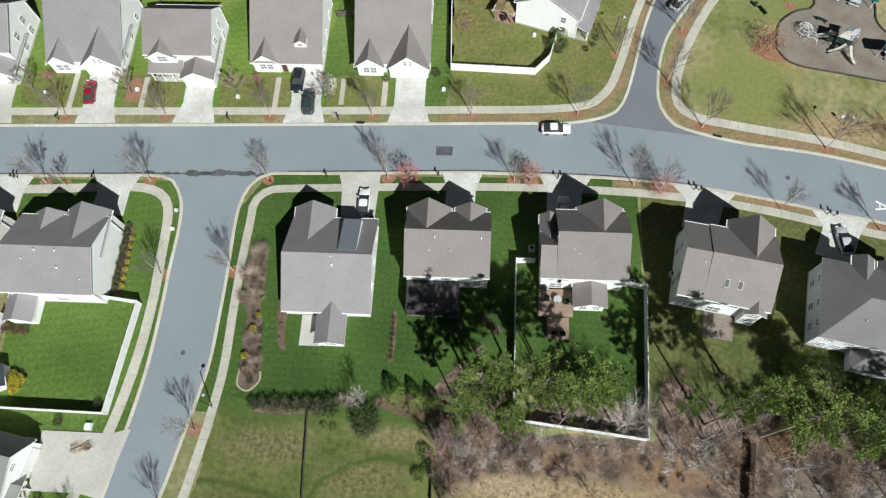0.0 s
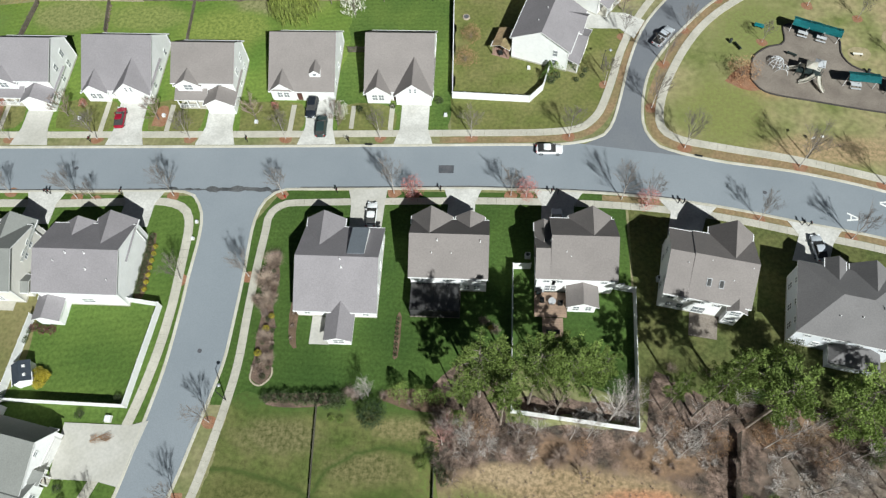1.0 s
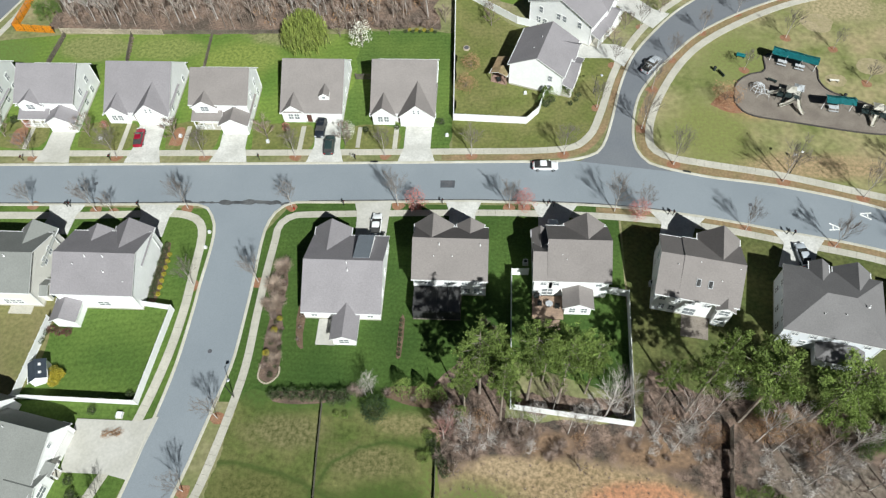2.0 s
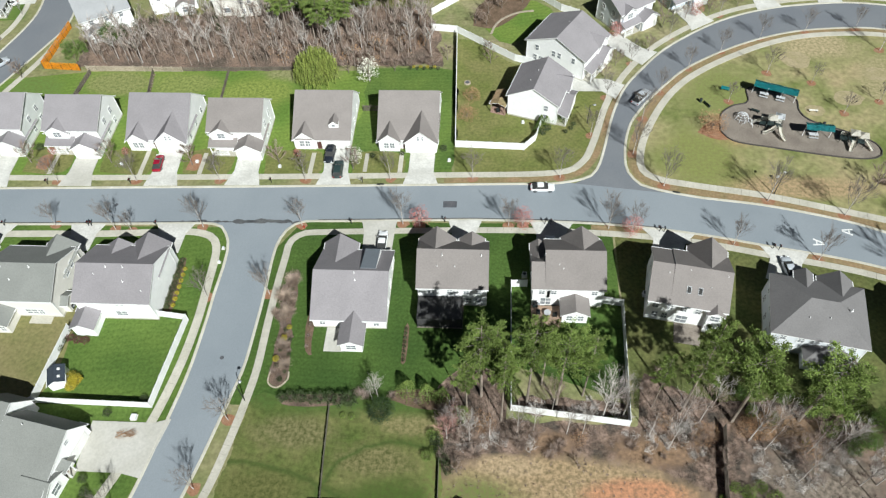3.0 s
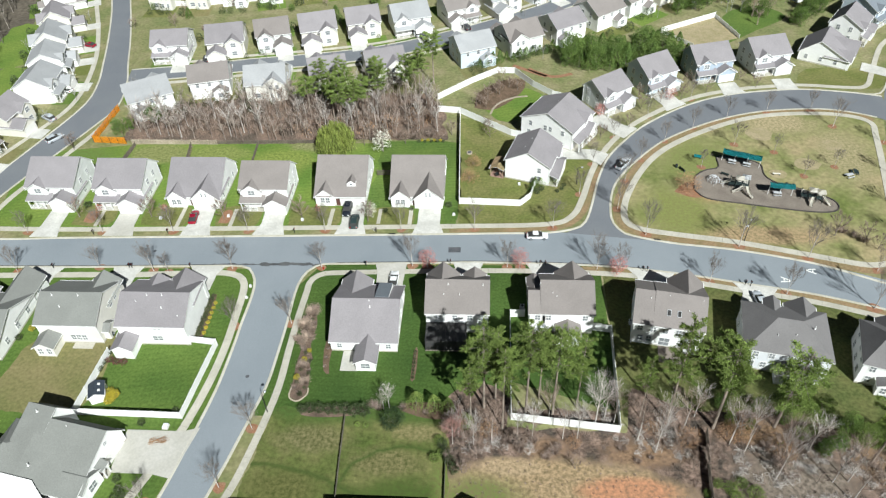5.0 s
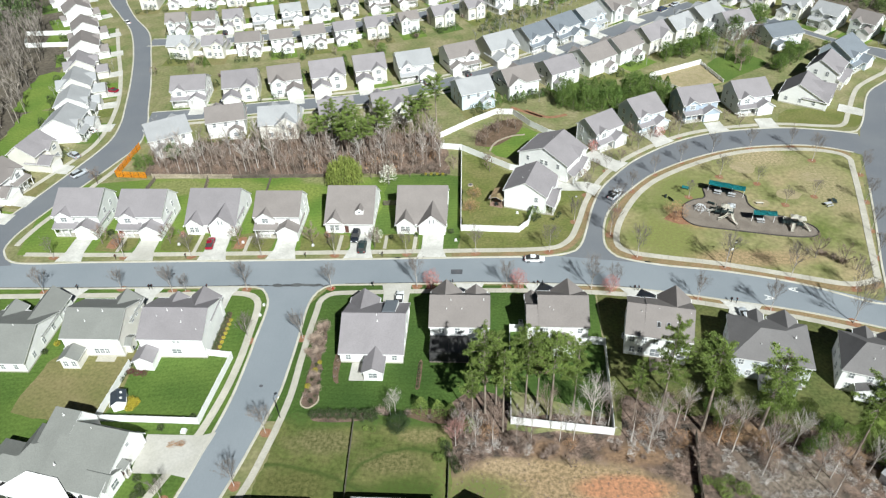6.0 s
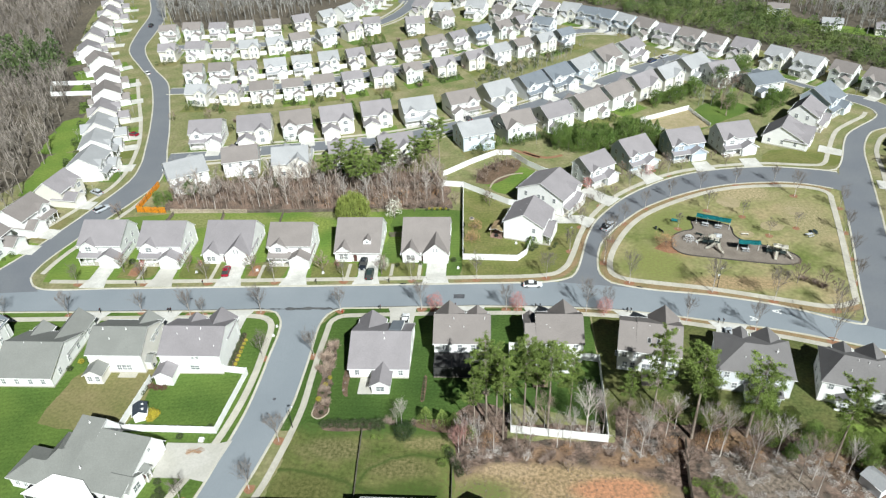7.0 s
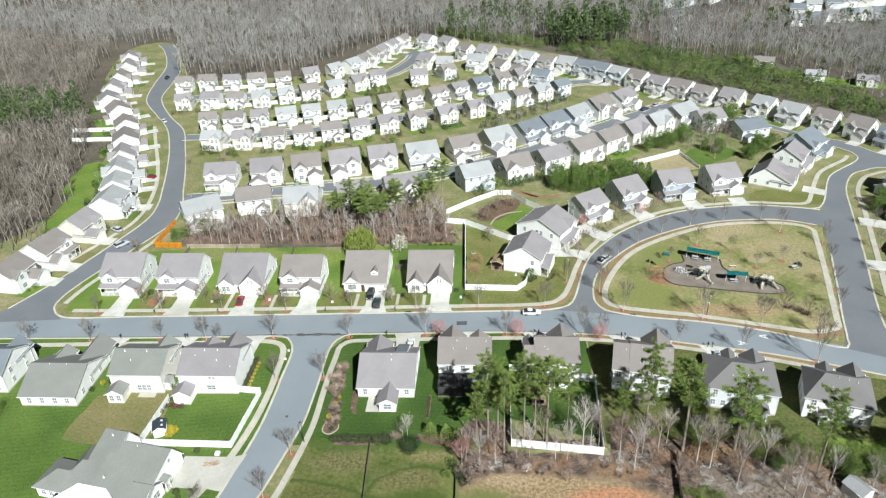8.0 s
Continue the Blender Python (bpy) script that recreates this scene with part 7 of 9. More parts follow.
for x, y, q in ((-33.2, 37.2, 0.5), (-34.0, 33.6, 0.58), (-32.8, 30.4, 0.46), (-31.6, 20.4, 0.3), (-32.6, 24.0, 0.3)):
    tan_shrubs.put(x, y, 1.2 * q + 0.4, sx=1.3)
for i in range(8):
    tan_shrubs.put(-33.6 - 1.2 * math.sin(i * 1.7), 29.0 + i * 1.25, 0.62 + 0.2 * math.sin(i * 2.2))
for x, y, q in ((-33.0, 35.4, 0.5), (-34.2, 31.2, 0.5), (-32.6, 32.8, 0.45)):
    dark_shrubs.put(x, y, q)
for x, y, q in ((-31.9, 17.8, 0.7), (-32.9, 20.2, 0.6), (-31.2, 22.4, 0.55), (-32.8, 23.2, 0.6), (-31.5, 25.2, 0.55), (-32.6, 27.0, 0.6), (-31.4, 19.2, 0.45)):
    dark_shrubs.put(x, y, q)
yellow_shrubs.put(-32.1, 27.6, 0.55)
sheet("garden_bed", [(-29.0, 36), (-27.9, 37), (-27.9, 25), (-27.4, 22.6), (-28.6, 23.2), (-29.4, 28)], 0.03, "mulch_dark", "narrow mulch bed along a house wall", "garden bed", 2)
for i in range(6):
    brown_shrubs.put(-28.5, 24 + i * 2.1, 0.34)
sheet("garden_bed", [(-12.4, 21.6), (-11.6, 21.8), (-11.5, 28.4), (-12.3, 28.4)], 0.03, "mulch_dark", "narrow mulch strip set into a lawn", "garden bed", 2)
for i in range(8):
    dark_shrubs.put(-12.0, 22 + i * 0.85, 0.42)
# corner house garden
sheet("garden_bed", [(-55.3, 41.5), (-54.2, 41.8), (-53.7, 36), (-53.7, 30.4), (-55.2, 30.2)], 0.03, "mulch_dark", "mulch bed along a house wall", "garden bed", 2)
for i in range(9):
    dark_shrubs.put(-54.7, 31.0 + i * 1.25, 0.75 + 0.2 * (i % 2))
    if i < 7:
        yellow_shrubs.put(-53.7, 31.4 + i * 1.3, 0.5)
for x, y in ((-69.6, 24.2), (-68.2, 23.8), (-66.8, 23.8)):
    purple_shrubs.put(x, y, 1.0)
for x, y in ((-70.4, 26.0), (-70.6, 23.6), (-70.7, 22.0), (-53.2, 13.4)):
    dark_shrubs.put(x, y, 0.95)
for x, y in ((-66.0, 15.2), (-65.4, 16.4), (-66.6, 16.8), (-66.2, 16.0)):
    yellow_shrubs.put(x, y, 1.1)
for x, y in ((-57.6, -1.6), (-57.8, -3.2), (-56.6, -2.6), (-58.4, 10.8), (-58.6, 0.2), (-92.4, 28), (-86.6, 31.6), (-86, 36), (-90.0, 29.0)):
    dark_shrubs.put(x, y, 1.0)
yellow_shrubs.put(-88.6, 31.4, 0.8)
pale_trees.put(-104, 14, 0.9)
bushy.put(-110, 16, 0.8)
# northern gardens
for pts in ([(-92.6, 64), (-90.2, 63.8), (-90, 67.4), (-92.4, 67.6)], [(-60.6, 64.2), (-58.3, 64.2), (-58.3, 68.4), (-60.2, 68.4)]):
    sheet("garden_bed", pts, 0.034, "mulch", "reddish mulch bed beside a front path", "garden bed", 3, ragged=0.4)
for x, y, q in ((13.5, 79.0, 0.55), (14.6, 79.4, 0.6), (16.0, 79.6, 0.55), (17.2, 79.2, 0.5)):
    conifers.put(x, y, q)
for x, y, q in ((17.3, 76.4, 0.7), (18.4, 77.4, 0.7), (19.0, 78.6, 0.8)):
    dark_shrubs.put(x, y, q)
for i in range(8):
    brown_shrubs.put(-92.6 + 0.08 * i, 84.8 + 1.25 * i, 0.32 + 0.05 * (i % 3))
    brown_shrubs.put(-75.3 - 0.15 * i, 86.6 + 1.0 * i, 0.3 + 0.05 * (i % 2))
bm_w = round_crown(140, 8.6, 4.6, "willow", "bark", 0.34, 22, 20, 0.2)
random.seed(141)
c = bmesh.new()
for i in range(900):
    a, r = rnd(0, 6.3), 4.7 * math.sqrt(rnd(0.02, 1)) * rnd(0.8, 1.08)
    z1 = 8.4 * (1 - 0.4 * (r / 4.9) ** 2) * rnd(0.72, 1.04)
    p = Vector((math.cos(a) * r, math.sin(a) * r, z1))
    for k in range(4):
        q = p + Vector((rnd(-0.25, 0.25), rnd(-0.25, 0.25), -rnd(0.7, 1.1)))
        sliver(c, p + Vector((0, 0, 0.25)), q, 0.09)
        leaf(c, (p + q) / 2, rnd(0.16, 0.28))
        p = q
        if p.z < 0.8:
            break
bm_w[2] = ("crown", as_mesh("crown", c, "willow"))
w = planted("willow_tree", "broad weeping willow in yellow-green leaf", bm_w, "tree")
w.matrix_world = pose(-37.6, 92.2, 0)
blossoms.put(-25.8, 92.4, 1.12)
blossoms.put(-25.4, 66.8, 0.7)
for x, y in ((-24.4, 62.2), (-24.0, 61.9)):
    blossoms.put(x, y, 0.16)
for x, y, s in ((-93.6, 69.4, 1.3), (-7.9, 70.8, 1.1), (-16.4, 69.4, 0.8), (-22.4, 68.6, 0.9), (-97.0, 69.0, 0.8), (-55, 69, 0.6), (12.6, 76.0, 1.2), (13.6, 77.2, 1.1), (8.4, 82.6, 1.0), (17.6, 84.4, 0.9)):
    dark_shrubs.put(x, y, s)
for x, y in ((-77.0, 66.0), (-59.6, 65.6), (-41.4, 66.2), (-26.0, 65.2), (-94.2, 65.6)):
    brown_trees.put(x, y, 1.05)
for x, y in ((-38.0, 68.4), (-90.2, 68.0), (-74.4, 68.2)):
    red_trees.put(x, y, 0.42)
for x, y in ((11.4, 76.6), (12.2, 78.6)):
    cedars.put(x, y, 0.5)
for x, y in ((-20.4, 96.0), (-16.6, 97.0), (-11.6, 97.4), (-27.6, 95.4), (-31, 95.2), (-8.6, 100), (0.6, 118), (3.0, 121), (6.6, 124), (-2.4, 114), (4.8, 127.4), (1.4, 99), (0.8, 102)):
    brown_trees.put(x, y, 0.8)
for x, y in ((-18.4, 98), (-14, 98.6), (-22.6, 98.2)):
    brown_shrubs.put(x, y, 1.2)
for i in range(9):
    yellow_shrubs.put(-17 + i * 0.8, 97.2, 0.5) if i % 2 else dark_shrubs.put(-17 + i * 0.8, 96.6, 0.6)
for x, y in ((29.6, 98.4), (37.6, 103.6), (42.0, 112.8), (47.8, 116.2), (53.6, 118.0), (61.0, 121.2), (75.0, 123.6), (27, 94), (22, 96)):
    brown_trees.put(x, y, 0.8)
for x, y in ((50.4, 117.0), (30.4, 108.8)):
    red_trees.put(x, y, 0.8)
for x, y, q in ((37.9, 3.0, 0.7), (39.6, 2.2, 0.9), (41.5, 3.2, 0.8), (43.2, 1.4, 1.1), (40.4, 0.6, 0.9), (36.0, 1.2, 0.6), (44.8, -0.6, 0.8), (53.4, 12.2, 1.1), (55.2, 13.2, 0.9), (49.7, 10.4, 0.5)):
    yellow_green.put(x, y, q)
for x, y, q in ((-59.3, 247, 0.8), (-56, 247.8, 0.9), (-52.6, 248.4, 0.85), (-49, 249, 0.8), (-50, 166.4, 1.0), (-101.7, 170, 0.7)):
    cedars.put(x, y, q, sx=1.1)
bushy.put(-38.5, 179, 0.7)
bushy.put(102, 166, 1.0)
bushy.put(97, 163, 0.8)
random.seed(8)
for i in range(30):  # evergreen screen behind the park houses
    f = (i % 15) / 14
    (cedars if i % 3 else bushy).put(24.5 + 33 * f + rnd(-0.8, 0.8), (134.5 + 9 * (f - 0.4) ** 2 if i < 15 else 140 + 5 * f) + rnd(-0.8, 0.8), rnd(0.9, 1.45))
for x, y, q in ((99.4, 201, 1.3), (103.4, 203.4, 1.2), (97.2, 204, 1.0), (110.6, 176.6, 0.7), (118.6, 178.4, 0.55), (123.4, 116.8, 0.8), (126.2, 120.6, 1.0), (126.4, 99.0, 1.0), (122.6, 95.2, 0.8), (129, 123.4, 0.9), (78.5, 179.7, 1.1), (68.4, 173.4, 1.1), (62.3, 171.5, 1.0), (103.9, 171.8, 1.0), (98.2, 161.7, 0.9), (106.8, 170.1, 0.8), (48.8, 149.9, 0.9), (73, 176.8, 0.9)):
    bushy.put(x, y, q)
for x, y, q in ((89.0, 192.1, 1.3), (97.6, 200.4, 1.2), (89.1, 179.9, 1.1), (97.1, 187.6, 1.3), (93, 186, 1.2), (86, 185, 1.0), (94, 195, 1.2), (0.2, 113.3, 0.7), (3.9, 120.2, 0.75), (9.0, 122.5, 0.7), (-1.4, 114.9, 0.6), (42, 118, 0.8), (56.6, 124.6, 0.8), (71.6, 127.6, 0.7)):
    brown_trees.put(x, y, q)
sweep("bed_edging", [(1.4, 109.8), (2.4, 113.2), (4.4, 116.0), (7.9, 118.3), (11.7, 119.1)], [(-0.25, 0), (-0.25, 0.2), (0.25, 0.2), (0.25, 0)], "stone", "tan stone edging round a garden bed", "edging", step=0.5, gap=0.02)
for i in range(12):
    cedars.put(-2 + 22 * i / 11, 136 + 8 * i / 11 + rnd(-1, 1), rnd(0.5, 0.8))
for i in range(11):
    bushy.put(61 + 20 * i / 10 + rnd(-2, 2), 173 + 14 * i / 10 + rnd(-3, 3), rnd(0.45, 0.75))
for x, y, s in ((-98.6, 100.4, 0.7), (-96.4, 102, 0.6), (-90.6, 106, 0.8), (84, 172, 0.7), (88, 168, 0.9), (104, 172, 0.9), (80, 205, 1.0), (90, 190, 1.3)):
    bushy.put(x, y, s)
brown_trees.put(-107.8, 92.6, 1.0)
for x, y, s in ((-47, 107, 0.72), (-44, 111, 0.8), (-38, 104, 0.74), (-34, 105, 0.7), (-41, 108, 0.68), (-37.6, 112, 0.7), (-33, 109, 0.64), (-28.6, 113, 0.7), (-22, 116, 0.74), (-18.6, 121, 0.7), (-15, 126, 0.8), (-40, 116, 0.7), (-30, 118, 0.66)):
    pines.put(x, y, s, sx=1.2)
random.seed(9)
for i in range(46):  # small garden trees among the estate's houses
    f = i / 46
    row = i % 4
    x = -118 + 150 * f + rnd(-3, 3)
    y = (163, 175, 222, 231)[row] + (0.55 * max(0, x + 85) if row < 2 else 0.42 * max(0, x + 90)) + rnd(-3, 3)
    (brown_trees, bushy, dark_shrubs, brown_shrubs, brown_trees)[i % 5].put(x, y, (0.7, 0.42, 1.2, 1.1, 0.9)[i % 5])


# ---- woods in the distance ----
def scatter(name, spots, templates, mat, label, category):
    """Many plants that nobody could count, as one object."""
    vs, fs, off = [], [], 0
    r = np.random.RandomState(len(spots))
    for x, y, s in spots:
        tv, tf = templates[r.randint(len(templates))]
        a = r.rand() * 6.283
        ca, sa = math.cos(a), math.sin(a)
        q = tv * s
        vs.append(np.column_stack((q[:, 0] * ca - q[:, 1] * sa + x, q[:, 0] * sa + q[:, 1] * ca + y, q[:, 2] + hill(x, y))))
        fs.append(tf + off)
        off += len(tv)
    v, f = np.concatenate(vs), np.concatenate(fs)
    me = bpy.data.meshes.new(name)
    me.vertices.add(len(v))
    me.vertices.foreach_set("co", v.astype(np.float32).ravel())
    me.loops.add(f.size)
    me.loops.foreach_set("vertex_index", f.astype(np.int32).ravel())
    me.polygons.add(len(f))
    me.polygons.foreach_set("loop_start", np.arange(0, f.size, 3, dtype=np.int32))
    me.update()
    me.validate()
    me.materials.append(M[mat])
    return tagged(link(name, me), label, category, kind="stuff")


def template(make):
    bm = bmesh.new()
    make(bm)
    bmesh.ops.triangulate(bm, faces=bm.faces)
    bm.verts.index_update()
    out = np.array([v.co[:] for v in bm.verts]), np.array([[v.index for v in f.verts] for f in bm.faces])
    bm.free()
    return out


def wood_tree(h, limbs, twigs, w=1.0):
    def make(bm):
        bar(bm, (0, 0, 0), (rnd(-0.4, 0.4), rnd(-0.4, 0.4), h * 0.62), 0.17 * w, 0.08 * w, 3, cap=False)
        for i in range(limbs):
            a, z = i * 2.4 + rnd(-0.5, 0.5), h * rnd(0.35, 0.66)
            d = Vector((math.cos(a), math.sin(a), rnd(1.1, 2.0))).normalized()
            p, q = Vector((0, 0, z)), Vector((0, 0, z)) + d * h * rnd(0.2, 0.36)
            bar(bm, p, q, 0.07 * w, 0.03 * w, 3, cap=False)
            for _ in range(twigs):
                s = p.lerp(q, rnd(0.3, 1))
                sliver(bm, s, s + (d + Vector((rnd(-1, 1), rnd(-1, 1), rnd(-0.2, 1)))).normalized() * h * rnd(0.08, 0.17), 0.045 * w)
    return make


def inside(x, y, poly):
    hit = False
    for i in range(len(poly)):
        (x0, y0), (x1, y1) = poly[i - 1], poly[i]
        if (y0 > y) != (y1 > y) and x < (x1 - x0) * (y - y0) / (y1 - y0) + x0:
            hit = not hit
    return hit


def spots_in(poly, step, lo, hi, seed):
    r = np.random.RandomState(seed)
    xs, ys = [p[0] for p in poly], [p[1] for p in poly]
    out = []
    for x in np.arange(min(xs), max(xs), step):
        for y in np.arange(min(ys), max(ys), step):
            px, py = x + r.uniform(-0.6, 0.6) * step, y + r.uniform(-0.6, 0.6) * step
            if inside(px, py, poly) and all(abs(px - x_) > 6 or not -9 < py - y_ < 6 for x_, y_ in FAR_SPOTS):
                out.append((px, py, r.uniform(lo, hi)))
    return out


random.seed(21)
near_wood = [template(wood_tree(10, 9, 7)) for _ in range(5)]
far_wood = [template(wood_tree(14, 8, 9, 1.2)) for _ in range(5)]
very_far = [template(wood_tree(15, 6, 6, 1.9)) for _ in range(4)]
STRIP = [(-97, 98), (-60, 97), (-28, 97.5), (-12, 101), (-12, 110), (-15, 124), (-58, 118), (-97, 108)]
scatter("woodland", spots_in(STRIP, 3.0, 0.5, 0.92, 1), near_wood, "bark_strip", "strip of leafless grey-brown woodland behind gardens", "woodland")
scatter("woodland", spots_in(STRIP, 6.5, 0.75, 1.1, 42), near_wood, "bark_pale", "tall pale-barked bare trees in a strip of woodland", "woodland")
scatter("underwood", spots_in(STRIP, 2.4, 0.25, 0.6, 41), near_wood, "twig_brown", "brown leafless underwood below taller trees", "woodland")
WEST = [(-140, 96), (-148, 112), (-150, 132), (-158, 150), (-170, 184), (-180, 205), (-205, 240), (-214, 268), (-224, 300), (-240, 350), (-360, 400), (-420, 320), (-330, 170), (-210, 95), (-165, 82)]
scatter("woodland", spots_in(WEST, 4.6, 0.7, 1.1, 2), far_wood, "bark_west", "leafless grey-brown woodland beside the estate", "woodland")
NORTH = [(-240, 352), (-216, 376), (-200, 366), (-186, 318), (-172, 284), (-130, 286), (-98, 292), (-90, 318), (-76, 345), (-60, 366), (-20, 362), (10, 340), (60, 345), (100, 350), (200, 330), (300, 340), (420, 400), (420, 470), (-500, 470), (-420, 330), (-360, 400)]
scatter("woodland", spots_in(NORTH, 5.2, 0.75, 1.15, 3), far_wood, "bark_far", "leafless grey woodland north of the estate", "woodland")
DISTANT = [(-520, 470), (440, 470), (620, 760), (-900, 900)]
scatter("woodland", spots_in(DISTANT, 9.5, 0.8, 1.3, 4), very_far, "bark_far", "hazy leafless woodland reaching to the horizon", "woodland")
scatter("woodland", spots_in([(158, 60), (230, 60), (300, 330), (200, 330), (170, 220), (160, 170)], 6.5, 0.5, 0.9, 7), far_wood, "bark_far", "leafless woodland east of the estate", "woodland")
scatter("woodland", spots_in([(58, 176), (76, 182), (104, 196), (100, 188), (92, 176), (80, 170)], 4.0, 0.4, 0.7, 8), near_wood, "bark_far", "leafless thicket between gardens", "woodland")
scatter("woodland", spots_in([(-6, 186), (16, 203), (34, 222), (44, 236), (38, 240), (20, 222), (0, 206)], 3.6, 0.35, 0.6, 18), near_wood, "bark_far", "leafless hedge trees between gardens", "woodland")


def leafy(n, h, r, size):
    def make(bm):
        for _ in range(n):
            f = rnd(0.0, 1)
            a, rr = rnd(0, 6.3), r * math.sqrt(max(0.02, 1 - (2 * f - 0.8) ** 2 / 1.5)) * rnd(0.5, 1.05)
            leaf(bm, Vector((math.cos(a) * rr, math.sin(a) * rr, h * f)), size * rnd(0.7, 1.3))
    return make


low_green = [template(leafy(260, 4.2, 2.4, 0.45)) for _ in range(4)]


def pine_far(bm):
    bar(bm, (0, 0, 0), (0, 0, 12), 0.2, 0.1, 3, cap=False)
    for _ in range(75):
        f = rnd(0, 1)
        a, rr = rnd(0, 6.3), 2.9 * (1 - f) ** 0.6 * rnd(0.4, 1.05) + 0.3
        leaf(bm, Vector((math.cos(a) * rr, math.sin(a) * rr, 6 + 8.5 * f)), rnd(0.8, 1.5))


far_pines = [template(pine_far) for _ in range(4)]
GREEN_BELT = [(40, 325), (52, 314), (74, 289), (92, 272), (109, 256), (118, 242), (135, 234), (149, 214), (168, 200), (178, 216), (166, 240), (157, 265), (149, 284), (138, 300), (116, 306), (94, 322), (78, 340), (50, 342)]
belt = spots_in(GREEN_BELT, 3.7, 0.45, 1.25, 5)
scatter("thicket", [q for q in belt if noise.noise(Vector((q[0] * 0.09, q[1] * 0.09, 2))) > -0.36], low_green, "scrub", "dense green evergreen thicket under the power line", "thicket")
scatter("pine_wood", spots_in(GREEN_BELT, 11.0, 0.4, 0.7, 35), far_pines, "pine_dark", "young pines standing out of a thicket", "woodland")
scatter("thicket", spots_in([(-34, 372), (2, 351), (31, 333), (36, 346), (2, 364), (-33, 384)], 4.2, 0.9, 1.4, 36), low_green, "scrub", "strip of young green pines behind the last houses", "thicket")
scatter("pine_wood", spots_in([(30, 334), (54, 328), (80, 332), (84, 352), (36, 354)], 4.6, 1.0, 1.5, 37), far_pines, "pine_dark", "tall dark pines behind the estate", "woodland")
scatter("pine_wood", spots_in([(-196, 196), (-184, 206), (-200, 236), (-270, 232), (-285, 190), (-230, 178)], 5.0, 0.7, 1.1, 6), far_pines, "pine_dark", "dark green stand of pines among bare woodland", "woodland")
scatter("pine_wood", spots_in([(-40, 366), (-10, 350), (60, 352), (120, 372), (140, 420), (60, 420), (-30, 400)], 11.0, 0.8, 1.3, 9), far_pines, "pine_dark", "dark green pines along the estate's north edge", "woodland")
scatter("pine_wood", spots_in([(150, 350), (260, 350), (300, 400), (200, 400)], 9.0, 0.7, 1.1, 10), far_pines, "pine_dark", "scattered dark pines in the distance", "woodland")
scatter("thicket", spots_in([(-2, 190), (12, 205), (30, 226), (40, 242), (34, 244), (16, 226), (-4, 204)], 4.2, 0.35, 0.65, 12), low_green, "shrub", "scrubby green hedge between gardens", "thicket")
scatter("woodland", spots_in([(84, 348), (98, 322), (118, 306), (144, 300), (154, 286), (162, 266), (172, 244), (208, 240), (300, 330), (200, 345)], 4.6, 0.6, 1.0, 27), far_wood, "bark_far", "leafless woodland beyond the power line", "woodland")
scatter("thicket", spots_in([(120, 330), (170, 290), (200, 262), (240, 300), (180, 330)], 7.0, 0.5, 0.9, 28), low_green, "scrub", "scattered evergreen scrub beyond the power line", "thicket")
dead = [template(leafy(60, 2.6, 1.3, 0.35)) for _ in range(3)]
scatter("dry_weeds", spots_in([(-4, 6.8), (20, 6), (33, 4), (34, -5), (-4, -5)], 1.25, 0.12, 0.3, 61), [template(lambda bm: [sliver(bm, (rnd(-0.5, 0.5), rnd(-0.5, 0.5), 0), (rnd(-1.2, 1.2), rnd(-1.2, 1.2), rnd(0.3, 1.0)), 0.05) for _ in range(26)]) for _ in range(4)], "twig_brown", "sparse dry weeds on bare sandy soil", "weeds")
scatter("beech_saplings", [(x, y, q * rnd(0.6, 1.2)) for x, y, q in spots_in([(-50, 98), (-10, 99), (-11, 112), (-30, 112), (-52, 108)], 5.0, 0.6, 1.1, 44)], dead, "dead_leaf", "saplings holding dry orange-brown leaves", "saplings")
brush = [template(lambda bm: [sliver(bm, (rnd(-0.5, 0.5), rnd(-0.5, 0.5), 0), (rnd(-1.2, 1.2), rnd(-1.2, 1.2), rnd(0.5, 1.6)), 0.025) for _ in range(46)]) for _ in range(4)]
scatter("brush", spots_in([(-5, 9), (25, 12.4), (38, 17), (50, 17), (72, 13), (105, 14), (100, -6), (40, -6), (33, 4), (26, 6.6), (-3, 7)], 3.4, 0.4, 0.9, 13), brush, "twig_brown", "tangle of dry brown brush on the woods floor", "brush")

fallen = [template(lambda bm: [sliver(bm, (rnd(-0.9, 0.9), rnd(-0.9, 0.9), rnd(0, 0.3)), (rnd(-1.5, 1.5), rnd(-1.5, 1.5), rnd(0.1, 1.1)), 0.03) for _ in range(60)]) for _ in range(4)]
for poly, n in (([(0, 7), (11, 8), (10, 10.5), (0, 10)], 50), ([(22, 9), (29, 10), (28, 14), (21, 13)], 51), ([(39, 4), (52, 3), (56, 9), (44, 12)], 52), ([(60, 2), (75, 0), (76, 8), (62, 9)], 53), ([(13, 13), (23, 13), (23, 17), (16, 17)], 54), ([(42, -6), (60, -6), (58, 2), (44, 1)], 55), ([(26, 8), (36, 7), (37, 13), (27, 14)], 56), ([(-3, 6.6), (6, 7), (4, 12.4), (-3, 12.6)], 57), ([(50, 5), (62, 6), (62, 12), (52, 13)], 58)):
    scatter("deadwood", spots_in(poly, 1.9, 0.5, 1.0, n), fallen, "bark_pale", "pale grey tangle of dead branches on leaf litter", "brush")

scatter("thicket", spots_in([(84, 160), (96, 172), (108, 186), (100, 198), (86, 184)], 3.2, 0.3, 0.6, 71), near_wood, "twig_brown", "brown leafless scrub between gardens", "thicket")

